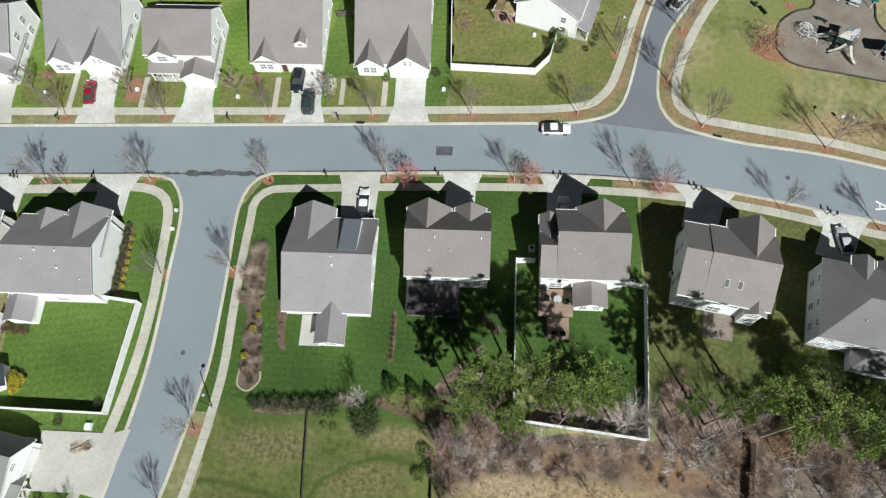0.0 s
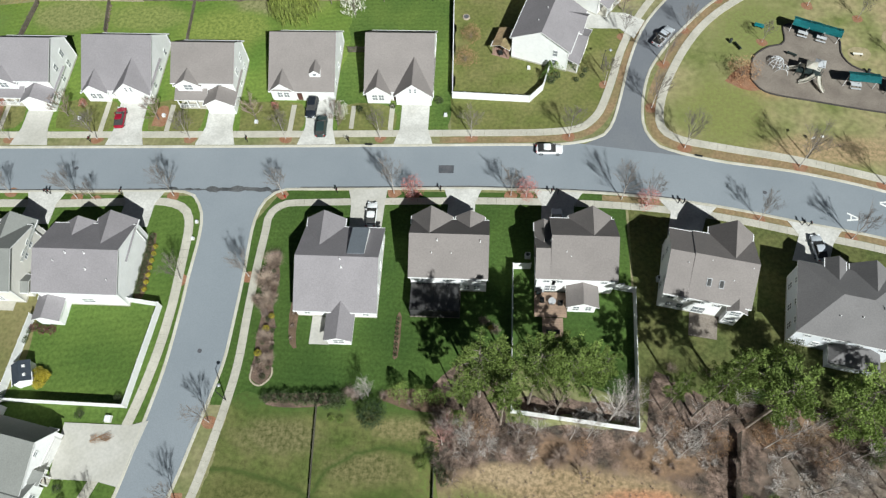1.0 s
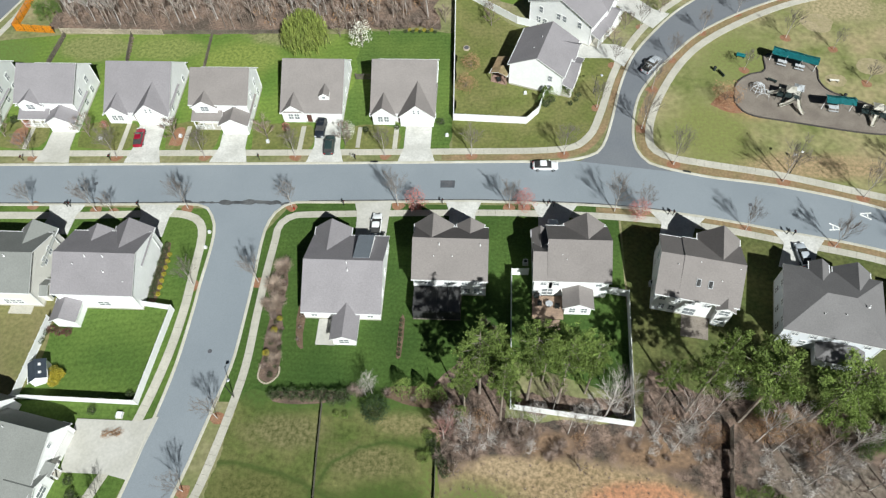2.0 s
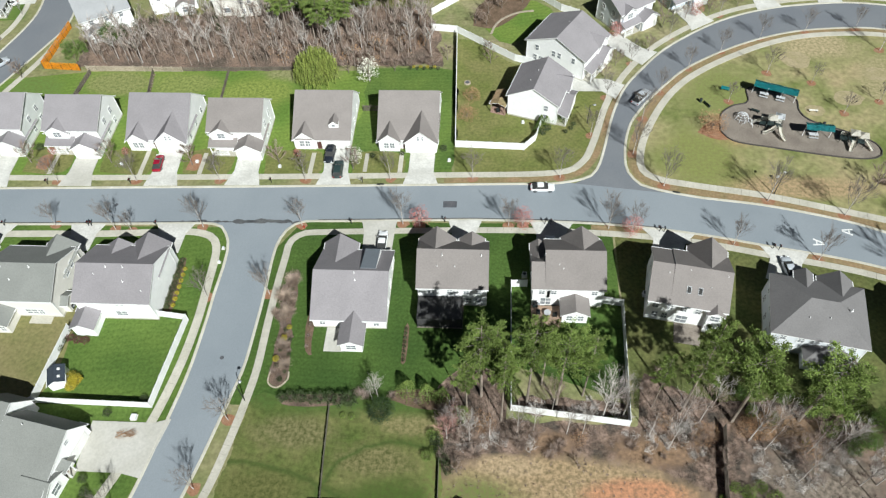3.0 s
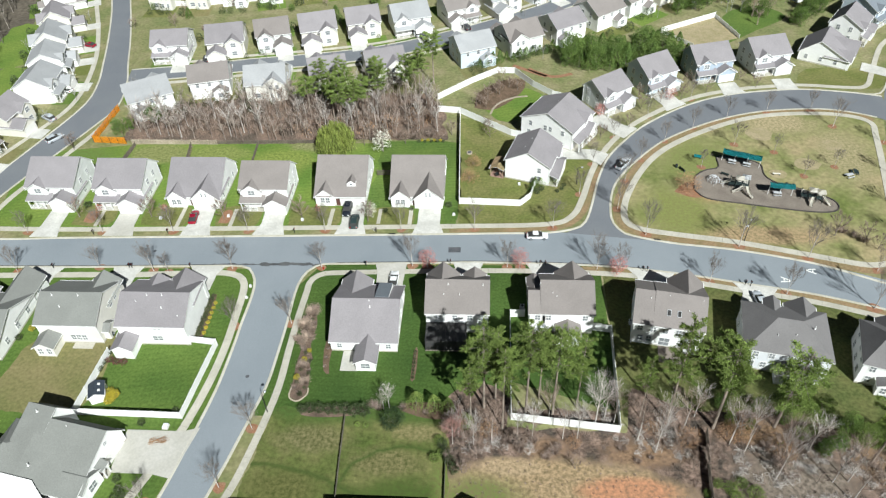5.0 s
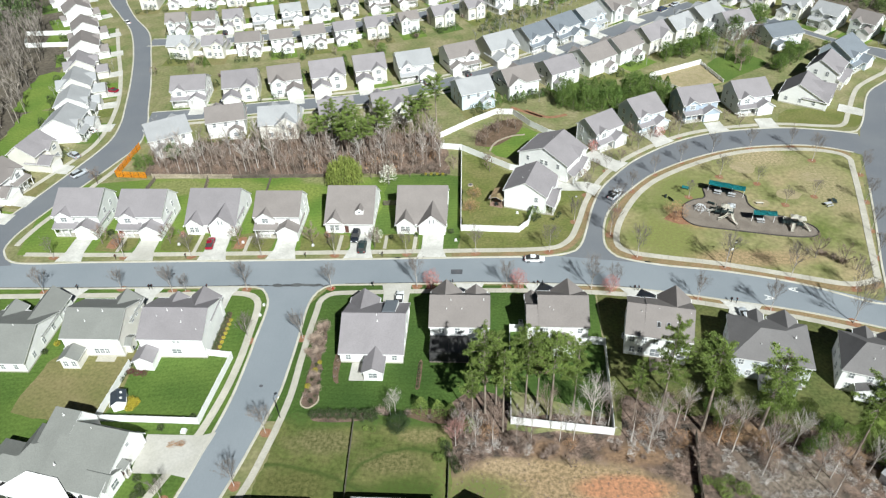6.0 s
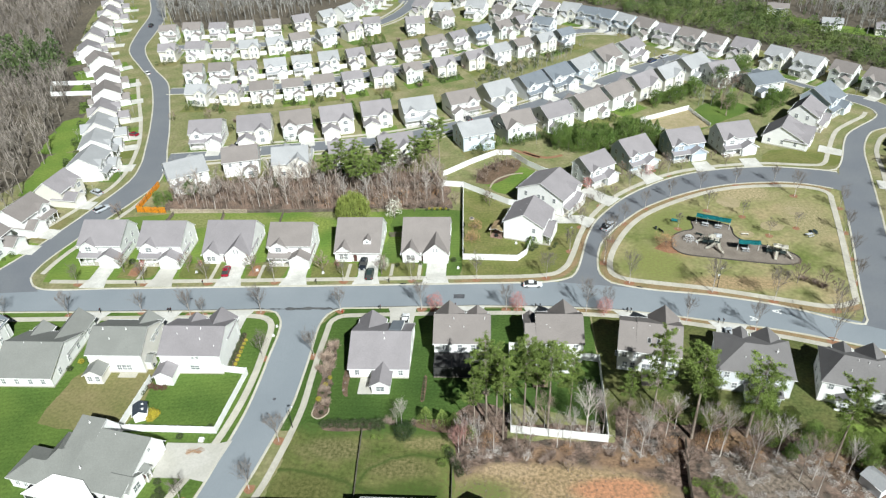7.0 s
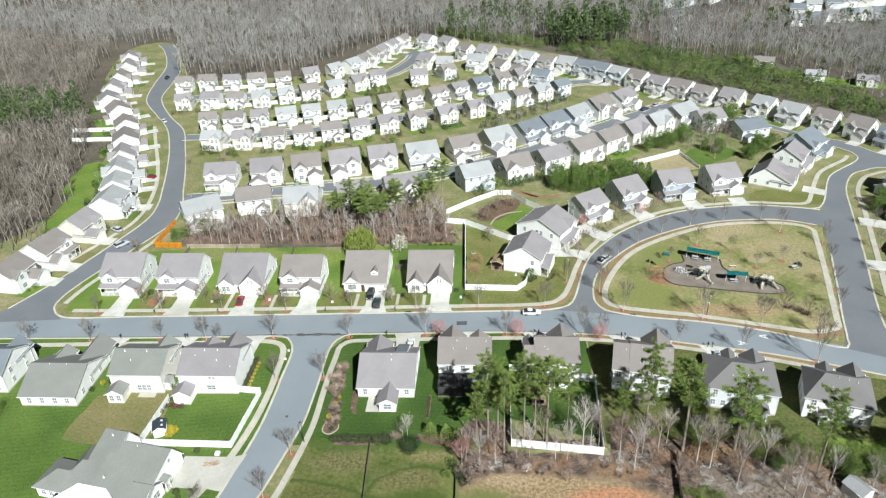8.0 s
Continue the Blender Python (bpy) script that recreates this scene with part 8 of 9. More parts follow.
random.seed(31)
front_shrubs = []
for m, w, flip in LOTS[:NEAR_LOTS]:
    f = w * 0.46
    for k in range(4):
        v = m @ Vector((rnd(-w / 2, w / 2), -f - rnd(0.6, 2.6) if k < 3 else f + rnd(1, 5), 0))
        front_shrubs.append((v.x, v.y, rnd(0.15, 0.42)))
    for k in range(4):
        v = m @ Vector((rnd(-w / 2 - 1, w / 2 + 1), f + rnd(2, 6), 0))
        if random.random() < 0.6:
            front_shrubs.append((v.x, v.y, rnd(0.4, 0.75)))
scatter("garden_shrubs", front_shrubs, low_green, "shrub", "mixed dark green shrubs along the house fronts", "shrubs")
yard_trees = [tuple(m @ Vector((rnd(-w / 2, w / 2), (-1 if random.random() < 0.5 else 1) * (w * 0.46 + rnd(4, 6)), 0)))[:2] + (rnd(0.35, 0.6),) for m, w, flip in LOTS[:NEAR_LOTS] if random.random() < 0.75]
scatter("garden_trees", yard_trees, near_wood, "bark_far", "small leafless trees in the estate's gardens", "trees")


# ---- fences ----
WF = "white vinyl privacy fence with capped posts"
fence([(-70.4, 26.0), (-71.2, 12.4), (-51.7, 12.2), (-50.2, 28.6), (-55.3, 29.2)], 1.85, WF + " round a back yard")
fence([(8.6, 37.4), (5.8, 37.3), (5.7, 13.9), (23.8, 12.0), (24.8, 33.8), (21.1, 34.4)], 2.05, WF + " round a wooded yard")
fence([(-6.7, 109.3), (-5.5, 71.8), (8.6, 71.2), (11.0, 74.0), (12.4, 79.2)], 1.85, WF + " along a corner lot")
fence([(-12.9, 111.3), (-6.8, 110.4), (6.9, 99.8), (11.0, 98.4)], 1.9, WF + " between two gardens")
fence([(-13.3, 117.4), (-4, 126.4), (3.4, 132.2), (8.3, 132.0), (13.4, 124.4), (18.4, 119.2), (22.5, 117)], 1.9, WF + " curving round a garden")
fence([(54.5, 157), (73.5, 167.6)], 1.8, WF + " behind a sandy yard")
fence([(73.5, 167.6), (77.6, 153)], 1.3, "white picket fence beside a sandy yard", solid=False)
fence([(62.4, 147.4), (54.5, 157)], 1.3, "white picket fence beside a sandy yard", solid=False)
fence([(-164, 202.6), (-187, 201.6), (-181, 189.6), (-158, 190.4)], 1.9, WF + " at the wood's edge", panel=3.0)
YARD_ROWS = (((-114, 181.5), (-101.4, 181.5), (-89, 183.5), (-77.2, 186), (-66, 189.8), (-54.6, 193.4), (-43.4, 198)), ((-113, 205.8), (-101.8, 207), (-90.6, 210.2), (-80, 214), (-68.8, 217), (-57.7, 221)),
             ((-134, 235.5), (-121.6, 235.5), (-109.6, 236.5), (-99, 241), (-88.4, 246)), ((-146.6, 264.6), (-133.6, 265.4), (-120.8, 267), (-107.4, 269)))
for row in YARD_ROWS:
    for (ax, ay), (bx, by) in zip(row, row[1:]):
        d = 4.0 / math.hypot(bx - ax, by - ay)
        fence([(ax + (bx - ax) * d, ay + (by - ay) * d - 1.5), (bx - (bx - ax) * d, by - (by - ay) * d - 1.5)], 1.8, WF + " between two houses", panel=9.0)
TF = "weathered timber fence between back lawns"
fence([(-92.4, 84.6), (-91.8, 94.4)], 1.3, TF, "wood_fence", solid=False)
fence([(-75.4, 86.4), (-76.8, 94.8)], 1.3, TF, "wood_fence", solid=False)
fence([(-58.2, 83.1), (-59.0, 95.6)], 1.2, TF, "wood_fence", solid=False)
fence([(-93.0, 95.4), (-70, 95.2)], 1.5, "pale weathered timber fence at the wood's edge", "stone", solid=False)
fence([(-70, 95.4), (-42, 96)], 1.2, TF, "wood_fence", solid=False)
fence([(-26.0, 82.5), (-22.4, 82.6)], 1.6, TF, "wood_fence", solid=False)
DF = "dark wire mesh fence across a meadow"
fence([(-23.0, 13.4), (-22.6, 5), (-22.1, -3), (-21.0, -24)], 0.95, DF, "dark_fence", 2.4, 0.1, solid=False)
fence([(-5.2, 8.0), (-5.0, 0), (-4.7, -24)], 0.95, DF, "dark_fence", 2.4, 0.1, solid=False)
fence([(38.0, 12.2), (36.6, 3), (34.6, -24)], 1.9, "tall dark weathered timber fence through the woods", "wood_fence", 2.4, 0.12, solid=False)
fence([(-22.0, -6.2), (-5.0, -6.4)], 1.2, DF, "dark_fence", 2.4, 0.1, solid=False)
root = thing("barrier_fence", Matrix.Identity(4), "bright orange plastic mesh barrier fence round a lot corner", "fence")
for (ax, ay), (bx, by) in (((-94.6, 95.4), (-103.8, 96.0)), ((-103.8, 96.0), (-103.2, 112.0))):
    d = math.hypot(bx - ax, by - ay)
    n = round(d / 2.2)
    for i in range(n):
        m = Matrix.Translation((ax + (bx - ax) * i / n, ay + (by - ay) * i / n, 0)) @ Matrix.Rotation(math.atan2(by - ay, bx - ax), 4, "Z")
        if "mesh_panel" not in _win:
            bm = bmesh.new()
            xs = [v for k in range(9) for v in (k * 0.26, k * 0.26 + 0.14)]
            zs = [v for k in range(8) for v in (0.06 + k * 0.26, 0.2 + k * 0.26)]
            lattice(bm, xs, zs, lambda i, j: i % 2 == 0 or j % 2 == 0, -0.012, 0.012)
            _win["mesh_panel"] = as_mesh("mesh_panel", bm, "orange")
            bm = bmesh.new()
            bar(bm, (0, 0, 0), (0, 0, 2.2), 0.04, 0.04, 6)
            _win["stake"] = as_mesh("stake", bm, "dark_metal")
        link("mesh_panel", _win["mesh_panel"], root, m)
        link("stake", _win["stake"], root, m)


# ---- vehicles ----
_car = {}


def car_meshes(kind, paint):
    """Body shell drawn out across its width from a side outline, with wheel arches, cabin glass and lights."""
    L_, W_, H_ = {"sedan": (4.7, 1.82, 1.45), "suv": (4.75, 1.92, 1.72), "pickup": (5.5, 1.95, 1.8)}[kind]
    h = L_ / 2
    hood, belt = {"sedan": (0.92, 0.95), "suv": (1.05, 1.08), "pickup": (1.1, 1.12)}[kind]
    body = bmesh.new()
    rings = []
    for fx, fw, z0, z1 in ((-1.0, 0.7, 0.42, 0.7), (-0.97, 0.86, 0.34, belt - 0.14), (-0.86, 0.96, 0.26, belt - 0.03), (-0.45, 1.0, 0.22, belt), (0.1, 1.0, 0.22, belt), (0.45, 1.0, 0.22, belt - 0.02), (0.58, 0.99, 0.22, hood), (0.82, 0.95, 0.25, hood - 0.09), (0.94, 0.85, 0.32, hood - 0.19), (1.0, 0.66, 0.42, 0.62)):
        w, x = W_ / 2 * fw, fx * h
        sec = [(-0.9 * w, z0), (-w, z0 + 0.12), (-w, z1 - 0.2), (-0.95 * w, z1 - 0.07), (-0.82 * w, z1), (0, z1 + 0.025), (0.82 * w, z1), (0.95 * w, z1 - 0.07), (w, z1 - 0.2), (w, z0 + 0.12), (0.9 * w, z0)]
        rings.append([body.verts.new((x, y, z)) for y, z in sec])
    for a, b in zip(rings, rings[1:]):
        for i in range(11):
            j = (i + 1) % 11
            body.faces.new((a[i], a[j], b[j], b[i]))
    body.faces.new(rings[0][::-1])
    body.faces.new(rings[-1])
    bmesh.ops.recalc_face_normals(body, faces=body.faces[:])
    for f in body.faces:
        f.smooth = True
    c0, c1, r0, r1 = {"sedan": (-h * 0.86, h * 0.48, -h * 0.4, h * 0.06), "suv": (-h * 0.95, h * 0.46, -h * 0.74, h * 0.08), "pickup": (-h * 0.2, h * 0.45, -h * 0.14, h * 0.16)}[kind]
    cab, roof = bmesh.new(), bmesh.new()
    lo = [cab.verts.new((x, y, belt - 0.02)) for x, y in ((c0, -W_ / 2 + 0.1), (c1, -W_ / 2 + 0.1), (c1, W_ / 2 - 0.1), (c0, W_ / 2 - 0.1))]
    hi = [cab.verts.new((x, y, H_ - 0.05)) for x, y in ((r0, -W_ / 2 + 0.27), (r1, -W_ / 2 + 0.27), (r1, W_ / 2 - 0.27), (r0, W_ / 2 - 0.27))]
    sides = [cab.faces.new((lo[i], lo[(i + 1) % 4], hi[(i + 1) % 4], hi[i])) for i in range(4)]
    cab.faces.new(hi)
    cab.faces.new(lo[::-1])
    for f in sides:
        f.tag = True
    bmesh.ops.inset_individual(cab, faces=sides, thickness=0.045, depth=0.0)
    for f in sides:
        f.material_index = 1
    tops = []
    for fx, fw, dz in ((0.0, 0.9, -0.06), (0.12, 1.0, -0.012), (0.5, 1.0, 0.012), (0.88, 0.98, -0.012), (1.0, 0.88, -0.06)):
        w, x = (W_ / 2 - 0.25) * fw, r0 - 0.08 + (r1 - r0 + 0.16) * fx
        tops.append([roof.verts.new((x, y, z)) for y, z in ((-w, H_ - 0.07 + dz), (-w * 0.9, H_ - 0.015 + dz), (0, H_ + 0.02 + dz), (w * 0.9, H_ - 0.015 + dz), (w, H_ - 0.07 + dz))])
    for a, b in zip(tops, tops[1:]):
        for i in range(5):
            roof.faces.new((a[i], a[(i + 1) % 5], b[(i + 1) % 5], b[i]))
    roof.faces.new(tops[0][::-1])
    roof.faces.new(tops[-1])
    bmesh.ops.recalc_face_normals(roof, faces=roof.faces[:])
    tyre, rim = bmesh.new(), bmesh.new()
    bmesh.ops.create_cone(tyre, cap_ends=True, segments=14, radius1=0.33, radius2=0.33, depth=0.22, matrix=Matrix.Rotation(radians(90), 4, "X"))
    bmesh.ops.bevel(tyre, geom=tyre.edges[:], offset=0.03, segments=1)
    bmesh.ops.create_cone(rim, cap_ends=True, segments=10, radius1=0.21, radius2=0.19, depth=0.235, matrix=Matrix.Rotation(radians(90), 4, "X"))
    head, tail, mirror = bmesh.new(), bmesh.new(), bmesh.new()
    box(head, h - 0.2, h + 0.005, -0.2, 0.2, 0.62, 0.76)
    box(tail, -h - 0.005, -h + 0.12, -0.16, 0.16, 0.72, 0.9)
    box(mirror, -0.1, 0.1, -0.09, 0.09, -0.07, 0.08)
    out = {"body": as_mesh("body", body, paint), "cabin": as_mesh("cabin", cab, paint, "glass_dark"), "roof": as_mesh("roof", roof, paint), "tyre": as_mesh("tyre", tyre, "rubber"), "rim": as_mesh("rim", rim, "alloy"),
           "headlight": as_mesh("headlight", head, "lamp_white"), "tail_light": as_mesh("tail_light", tail, "lamp_red"), "mirror": as_mesh("mirror", mirror, paint)}
    if kind == "pickup":
        bed = bmesh.new()
        box(bed, -h + 0.12, c0 - 0.15, -W_ / 2 + 0.18, W_ / 2 - 0.18, belt - 0.02, belt + 0.02)
        out["load_bed"] = as_mesh("load_bed", bed, "rubber")
    return out, L_, W_, belt, c1


def car(x, y, turn, kind, colour, label):
    key = (kind, colour)
    if key not in _car:
        _car[key] = car_meshes(kind, "paint_" + colour)
    me, L_, W_, belt, c1 = _car[key]
    root = thing("car" if kind != "pickup" else "pickup_truck", pose(x, y, 0.06, 0, 0, turn), label, "car", "parked cars")
    for k in ("body", "cabin", "roof") + (("load_bed",) if kind == "pickup" else ()):
        link(k, me[k], root)
    for sx in (-0.3, 0.31):
        for s in (-1, 1):
            wheel = link("tyre", me["tyre"], root, pose(sx * L_, s * (W_ / 2 - 0.1), 0.33))
            link("rim", me["rim"], wheel)
    for s in (-1, 1):
        link("headlight", me["headlight"], root, pose(0, s * (W_ / 2 - 0.32), 0))
        link("tail_light", me["tail_light"], root, pose(0, s * (W_ / 2 - 0.26), 0))
        link("mirror", me["mirror"], root, pose(c1 - 0.35, s * (W_ / 2 + 0.04), belt + 0.02))
    return root


PARKED = " parked on a driveway"
car(12.0, 60.4, 1, "sedan", "white", "white sedan parked at the kerb")
car(-66.6, 65.4, 96, "sedan", "red", "dark red sedan" + PARKED)
car(-31.2, 68.6, 268, "suv", "black", "black hatchback" + PARKED)
car(-28.9, 64.4, 92, "suv", "dark_green", "dark green estate car" + PARKED)
car(-18.0, 46.3, 90, "sedan", "white", "white sedan" + PARKED)
car(54.6, 42.4, 96, "sedan", "silver", "pale silver-blue car" + PARKED)
car(34.0, 87.0, 52, "pickup", "silver", "silver pickup truck parked at the kerb")
car(13.0, 46.0, 90, "suv", "white", "white van" + PARKED)
for x, y, a, kind, col in ((-86.5, 140.4, 95, "suv", "black"), (-22.5, 156.4, 115, "sedan", "silver"), (-20.4, 154.4, 110, "suv", "black"), (-123.5, 122, 160, "sedan", "white"), (-121.5, 107, 150, "suv", "silver"), (-128.6, 150, 165, "sedan", "red"),
                           (-98, 128.6, 12, "suv", "navy"), (-104, 201, 95, "suv", "black"), (70, 219, 40, "suv", "navy"), (76, 224.5, 42, "sedan", "silver"), (-178, 286, 100, "suv", "black"), (-80, 128.6, 95, "suv", "black"), (44, 209, 130, "sedan", "red"), (-7, 160.6, 120, "suv", "black"), (-150, 214, 130, "sedan", "white"), (-115, 97, 55, "suv", "silver")):
    car(x, y, a, kind, col, {"black": "black car", "silver": "silver car", "white": "white car", "red": "red car", "navy": "dark blue car"}[col] + " parked in the estate")

# ---- yard things ----
root = thing("deck", pose(0, 0, 0), "brown timber deck with stepped end behind a house", "deck")
bm = bmesh.new()
box(bm, -0.5, 0.5, -0.07, 0.07, 0, 0.05)
plank = as_mesh("plank", bm, "deck")
for x0, x1, y0, y1 in ((9.2, 14.2, 29.0, 33.3), (10.4, 13.6, 25.6, 29.0)):
    n = int((y1 - y0) / 0.15)
    for i in range(n):
        link("plank", plank, root, Matrix.Translation(((x0 + x1) / 2, y0 + 0.075 + i * 0.15, 0.45)) @ Matrix.Diagonal((x1 - x0, 0.95, 1, 1)))
bm = bmesh.new()
box(bm, -0.06, 0.06, -0.06, 0.06, 0, 0.45)
leg = as_mesh("leg", bm, "deck")
for x, y in ((9.4, 29.2), (14, 29.2), (9.4, 33), (14, 33), (10.6, 25.8), (13.4, 25.8)):
    link("leg", leg, root, pose(x, y, 0))


def lounge_chair(x, y, z, a):
    root = thing("garden_chair", pose(x, y, z, 0, 0, a), "dark wicker garden chair on a timber deck", "chair", "chairs on the deck")
    for nm, b in (("seat", (-0.35, 0.35, -0.35, 0.35, 0.3, 0.42)), ("backrest", (-0.35, 0.35, 0.28, 0.38, 0.42, 0.9)), ("arm", (-0.42, -0.35, -0.35, 0.35, 0.3, 0.6)), ("arm", (0.35, 0.42, -0.35, 0.35, 0.3, 0.6))):
        bm = bmesh.new()
        box(bm, *b)
        bmesh.ops.bevel(bm, geom=bm.edges[:], offset=0.02, segments=1)
        link(nm, as_mesh(nm, bm, "dark_metal"), root)
    for sx in (-0.32, 0.32):
        for sy in (-0.3, 0.3):
            bm = bmesh.new()
            bar(bm, (sx, sy, 0), (sx, sy, 0.31), 0.03, 0.03, 5)
            link("leg", as_mesh("leg", bm, "dark_metal"), root)


def round_table(x, y, z, mat, label):
    root = thing("garden_table", pose(x, y, z), label, "table")
    bm = bmesh.new()
    bmesh.ops.create_cone(bm, cap_ends=True, segments=18, radius1=0.6, radius2=0.6, depth=0.05, matrix=Matrix.Translation((0, 0, 0.72)))
    link("tabletop", as_mesh("tabletop", bm, mat), root)
    bm = bmesh.new()
    bar(bm, (0, 0, 0), (0, 0, 0.7), 0.05, 0.05, 8)
    bar(bm, (0, 0, 0), (0, 0, 0.06), 0.32, 0.25, 10)
    link("pedestal", as_mesh("pedestal", bm, "dark_metal"), root)


for x, y, a in ((11.4, 26.4, 180), (12.6, 26.4, 180), (10.4, 31.6, 90), (13.2, 31.2, -90)):
    lounge_chair(x, y, 0.5, a)
round_table(11.9, 31.4, 0.5, "plastic_grey", "pale round garden table on a timber deck")


def grill(x, y, z):
    root = thing("barbecue_grill", pose(x, y, z), "black lidded barbecue grill on a cart", "grill")
    bm = bmesh.new()
    extrude(bm, [(-0.28, 0.75), (0.28, 0.75), (0.28, 0.95), (0.15, 1.1), (-0.15, 1.1), (-0.28, 0.95)], "x", -0.4, 0.4)
    link("lid", as_mesh("lid", bm, "dark_metal"), root)
    bm = bmesh.new()
    box(bm, -0.4, 0.4, -0.26, 0.26, 0.1, 0.74)
    link("cart", as_mesh("cart", bm, "play_dark"), root)
    bm = bmesh.new()
    box(bm, 0.41, 0.75, -0.22, 0.22, 0.72, 0.76)
    link("side_shelf", as_mesh("side_shelf", bm, "steel"), root)


grill(9.9, 33.0, 0.5)
grill(-75.2, 30.6, 0.12)
grill(-71.8, 30.4, 0.02)

# screened porch at the back of the second house
root = thing("screened_porch", pose(0, 0, 0), "dark screened patio enclosure on a white-edged slab behind a house", "porch")
bm = bmesh.new()
box(bm, -10.2, -2.4, 28.4, 33.05, 0, 0.14)
link("floor_slab", as_mesh("floor_slab", bm, "playbed"), root)
bm = bmesh.new()
box(bm, -0.05, 0.05, -0.05, 0.05, 0, 2.7)
post = as_mesh("post", bm, "dark_metal")
for i in range(5):
    link("post", post, root, pose(-10.1 + i * 1.9, 28.5, 0.14))
for y in (30.4, 32.4):
    for x in (-10.1, -2.5):
        link("post", post, root, pose(x, y, 0.14))
for i in range(4):
    bm = bmesh.new()
    box(bm, 0.06, 1.84, -0.01, 0.01, 0.1, 2.6)
    link("screen_panel", as_mesh("screen_panel", bm, "screen"), root, pose(-10.1 + i * 1.9, 28.5, 0.14))
bm = bmesh.new()
lattice(bm, [-10.15 + k * 0.955 * 0.5 + (0.05 if k % 2 else 0) for k in range(17)], [28.45, 28.55, 29.9, 30.0, 31.4, 31.5, 32.95, 33.05], lambda i, j: i % 4 == 0 or j % 2 == 0, 2.84, 2.9)
for v in bm.verts:
    v.co = Vector((v.co.x, v.co.z, v.co.y))
link("roof_frame", as_mesh("roof_frame", bm, "dark_metal"), root)
for a in range(4):
    bm = bmesh.new()
    box(bm, -10.1 + a * 1.9, -8.25 + a * 1.9, 28.5, 33.0, 2.93, 2.94)
    link("roof_screen", as_mesh("roof_screen", bm, "screen"), root)
for x, y, a in ((-8.4, 30.4, 30), (-6.6, 30.2, -20), (-4.4, 31.0, 80)):
    lounge_chair(x, y, 0.14, a)

# garden shed in the fenced yard
root = thing("garden_shed", pose(-68.4, 16.4, 0, 0, 0, 22), "small white garden shed with a dark roof and two vents", "shed")
bm = bmesh.new()
extrude(bm, [(-1.3, 0), (1.3, 0), (1.3, 1.9), (0, 2.6), (-1.3, 1.9)], "y", -1.6, 1.6)
link("wall", as_mesh("wall", bm, "wall_white"), root)
link("roof", roof_gable(-1.3, 1.3, -1.6, 1.6, 1.9, 0.7, "y", "shed_roof", 0.15, 0.07), root)
bm = bmesh.new()
box(bm, -0.6, 0.6, -1.64, -1.6, 0.05, 1.75)
link("door", as_mesh("door", bm, "garage"), root)
for y in (-0.7, 0.7):
    bm = bmesh.new()
    box(bm, 0.4, 0.8, y - 0.2, y + 0.2, 2.25, 2.5)
    link("roof_vent", as_mesh("roof_vent", bm, "trim"), root)
root = thing("garden_shed", pose(68.2, 3.4, 0, 0, 0, 30), "small grey shed among trees", "shed")
bm = bmesh.new()
extrude(bm, [(-1.6, 0), (1.6, 0), (1.6, 2.1), (0, 3.0), (-1.6, 2.1)], "y", -2, 2)
link("wall", as_mesh("wall", bm, "wall_grey"), root)
link("roof", roof_gable(-1.6, 1.6, -2, 2, 2.1, 0.9, "y", "roof_pale", 0.2, 0.08), root)

# pergola beside the corner house by the park
root = thing("pergola", pose(3.8, 84.2, 0, 0, 0, -18), "weathered timber patio shelter beside a white house", "pergola")
bm = bmesh.new()
box(bm, -0.08, 0.08, -0.08, 0.08, 0, 2.4)
post = as_mesh("post", bm, "deck")
for x in (-1.5, 1.5):
    for y in (-2.2, 2.2):
        link("post", post, root, pose(x, y, 0))
link("roof", roof_gable(-1.6, 1.6, -2.3, 2.3, 2.4, 0.6, "y", "sand", 0.2, 0.08), root)
bm = bmesh.new()
box(bm, -1.7, 1.7, -2.4, 2.4, 0, 0.1)
link("floor_slab", as_mesh("floor_slab", bm, "brick"), root)
lounge_chair(3.2, 82.4, 0.1, 20)

# ---- street furniture ----
bm = bmesh.new()
box(bm, -0.05, 0.05, -0.05, 0.05, 0, 1.1)
mpost = as_mesh("post", bm, "dark_metal")
bm = bmesh.new()
extrude(bm, [(-0.11, 0), (0.11, 0), (0.11, 0.16), (0.06, 0.25), (-0.06, 0.25), (-0.11, 0.16)], "y", -0.3, 0.3)
mbox = as_mesh("letter_box", bm, "dark_metal")
bm = bmesh.new()
box(bm, -0.015, 0.015, -0.1, 0.1, 0, 0.12)
mflag = as_mesh("flag", bm, "lamp_red")
for x, y in ((-75.0, 49.0), (-75.6, 49.0), (-62.2, 49.3), (-24.4, 50.7), (-6.6, 51.6), (12.2, 51.6), (13.3, 51.6), (33.3, 50.4), (34.1, 50.3), (53.0, 46.9), (54.0, 46.7), (-92.4, 48.6), (-42.0, 60.9), (-88.2, 59.6), (-71.0, 60.2), (-23.6, 61.4)):
    root = thing("mailbox", pose(x, y, 0.1), "dark mailbox on a post at the kerb", "mailbox", "mailboxes")
    link("post", mpost, root)
    b = link("letter_box", mbox, root, pose(0, 0, 1.1))
    link("flag", mflag, b, pose(0.13, 0, 0.12))


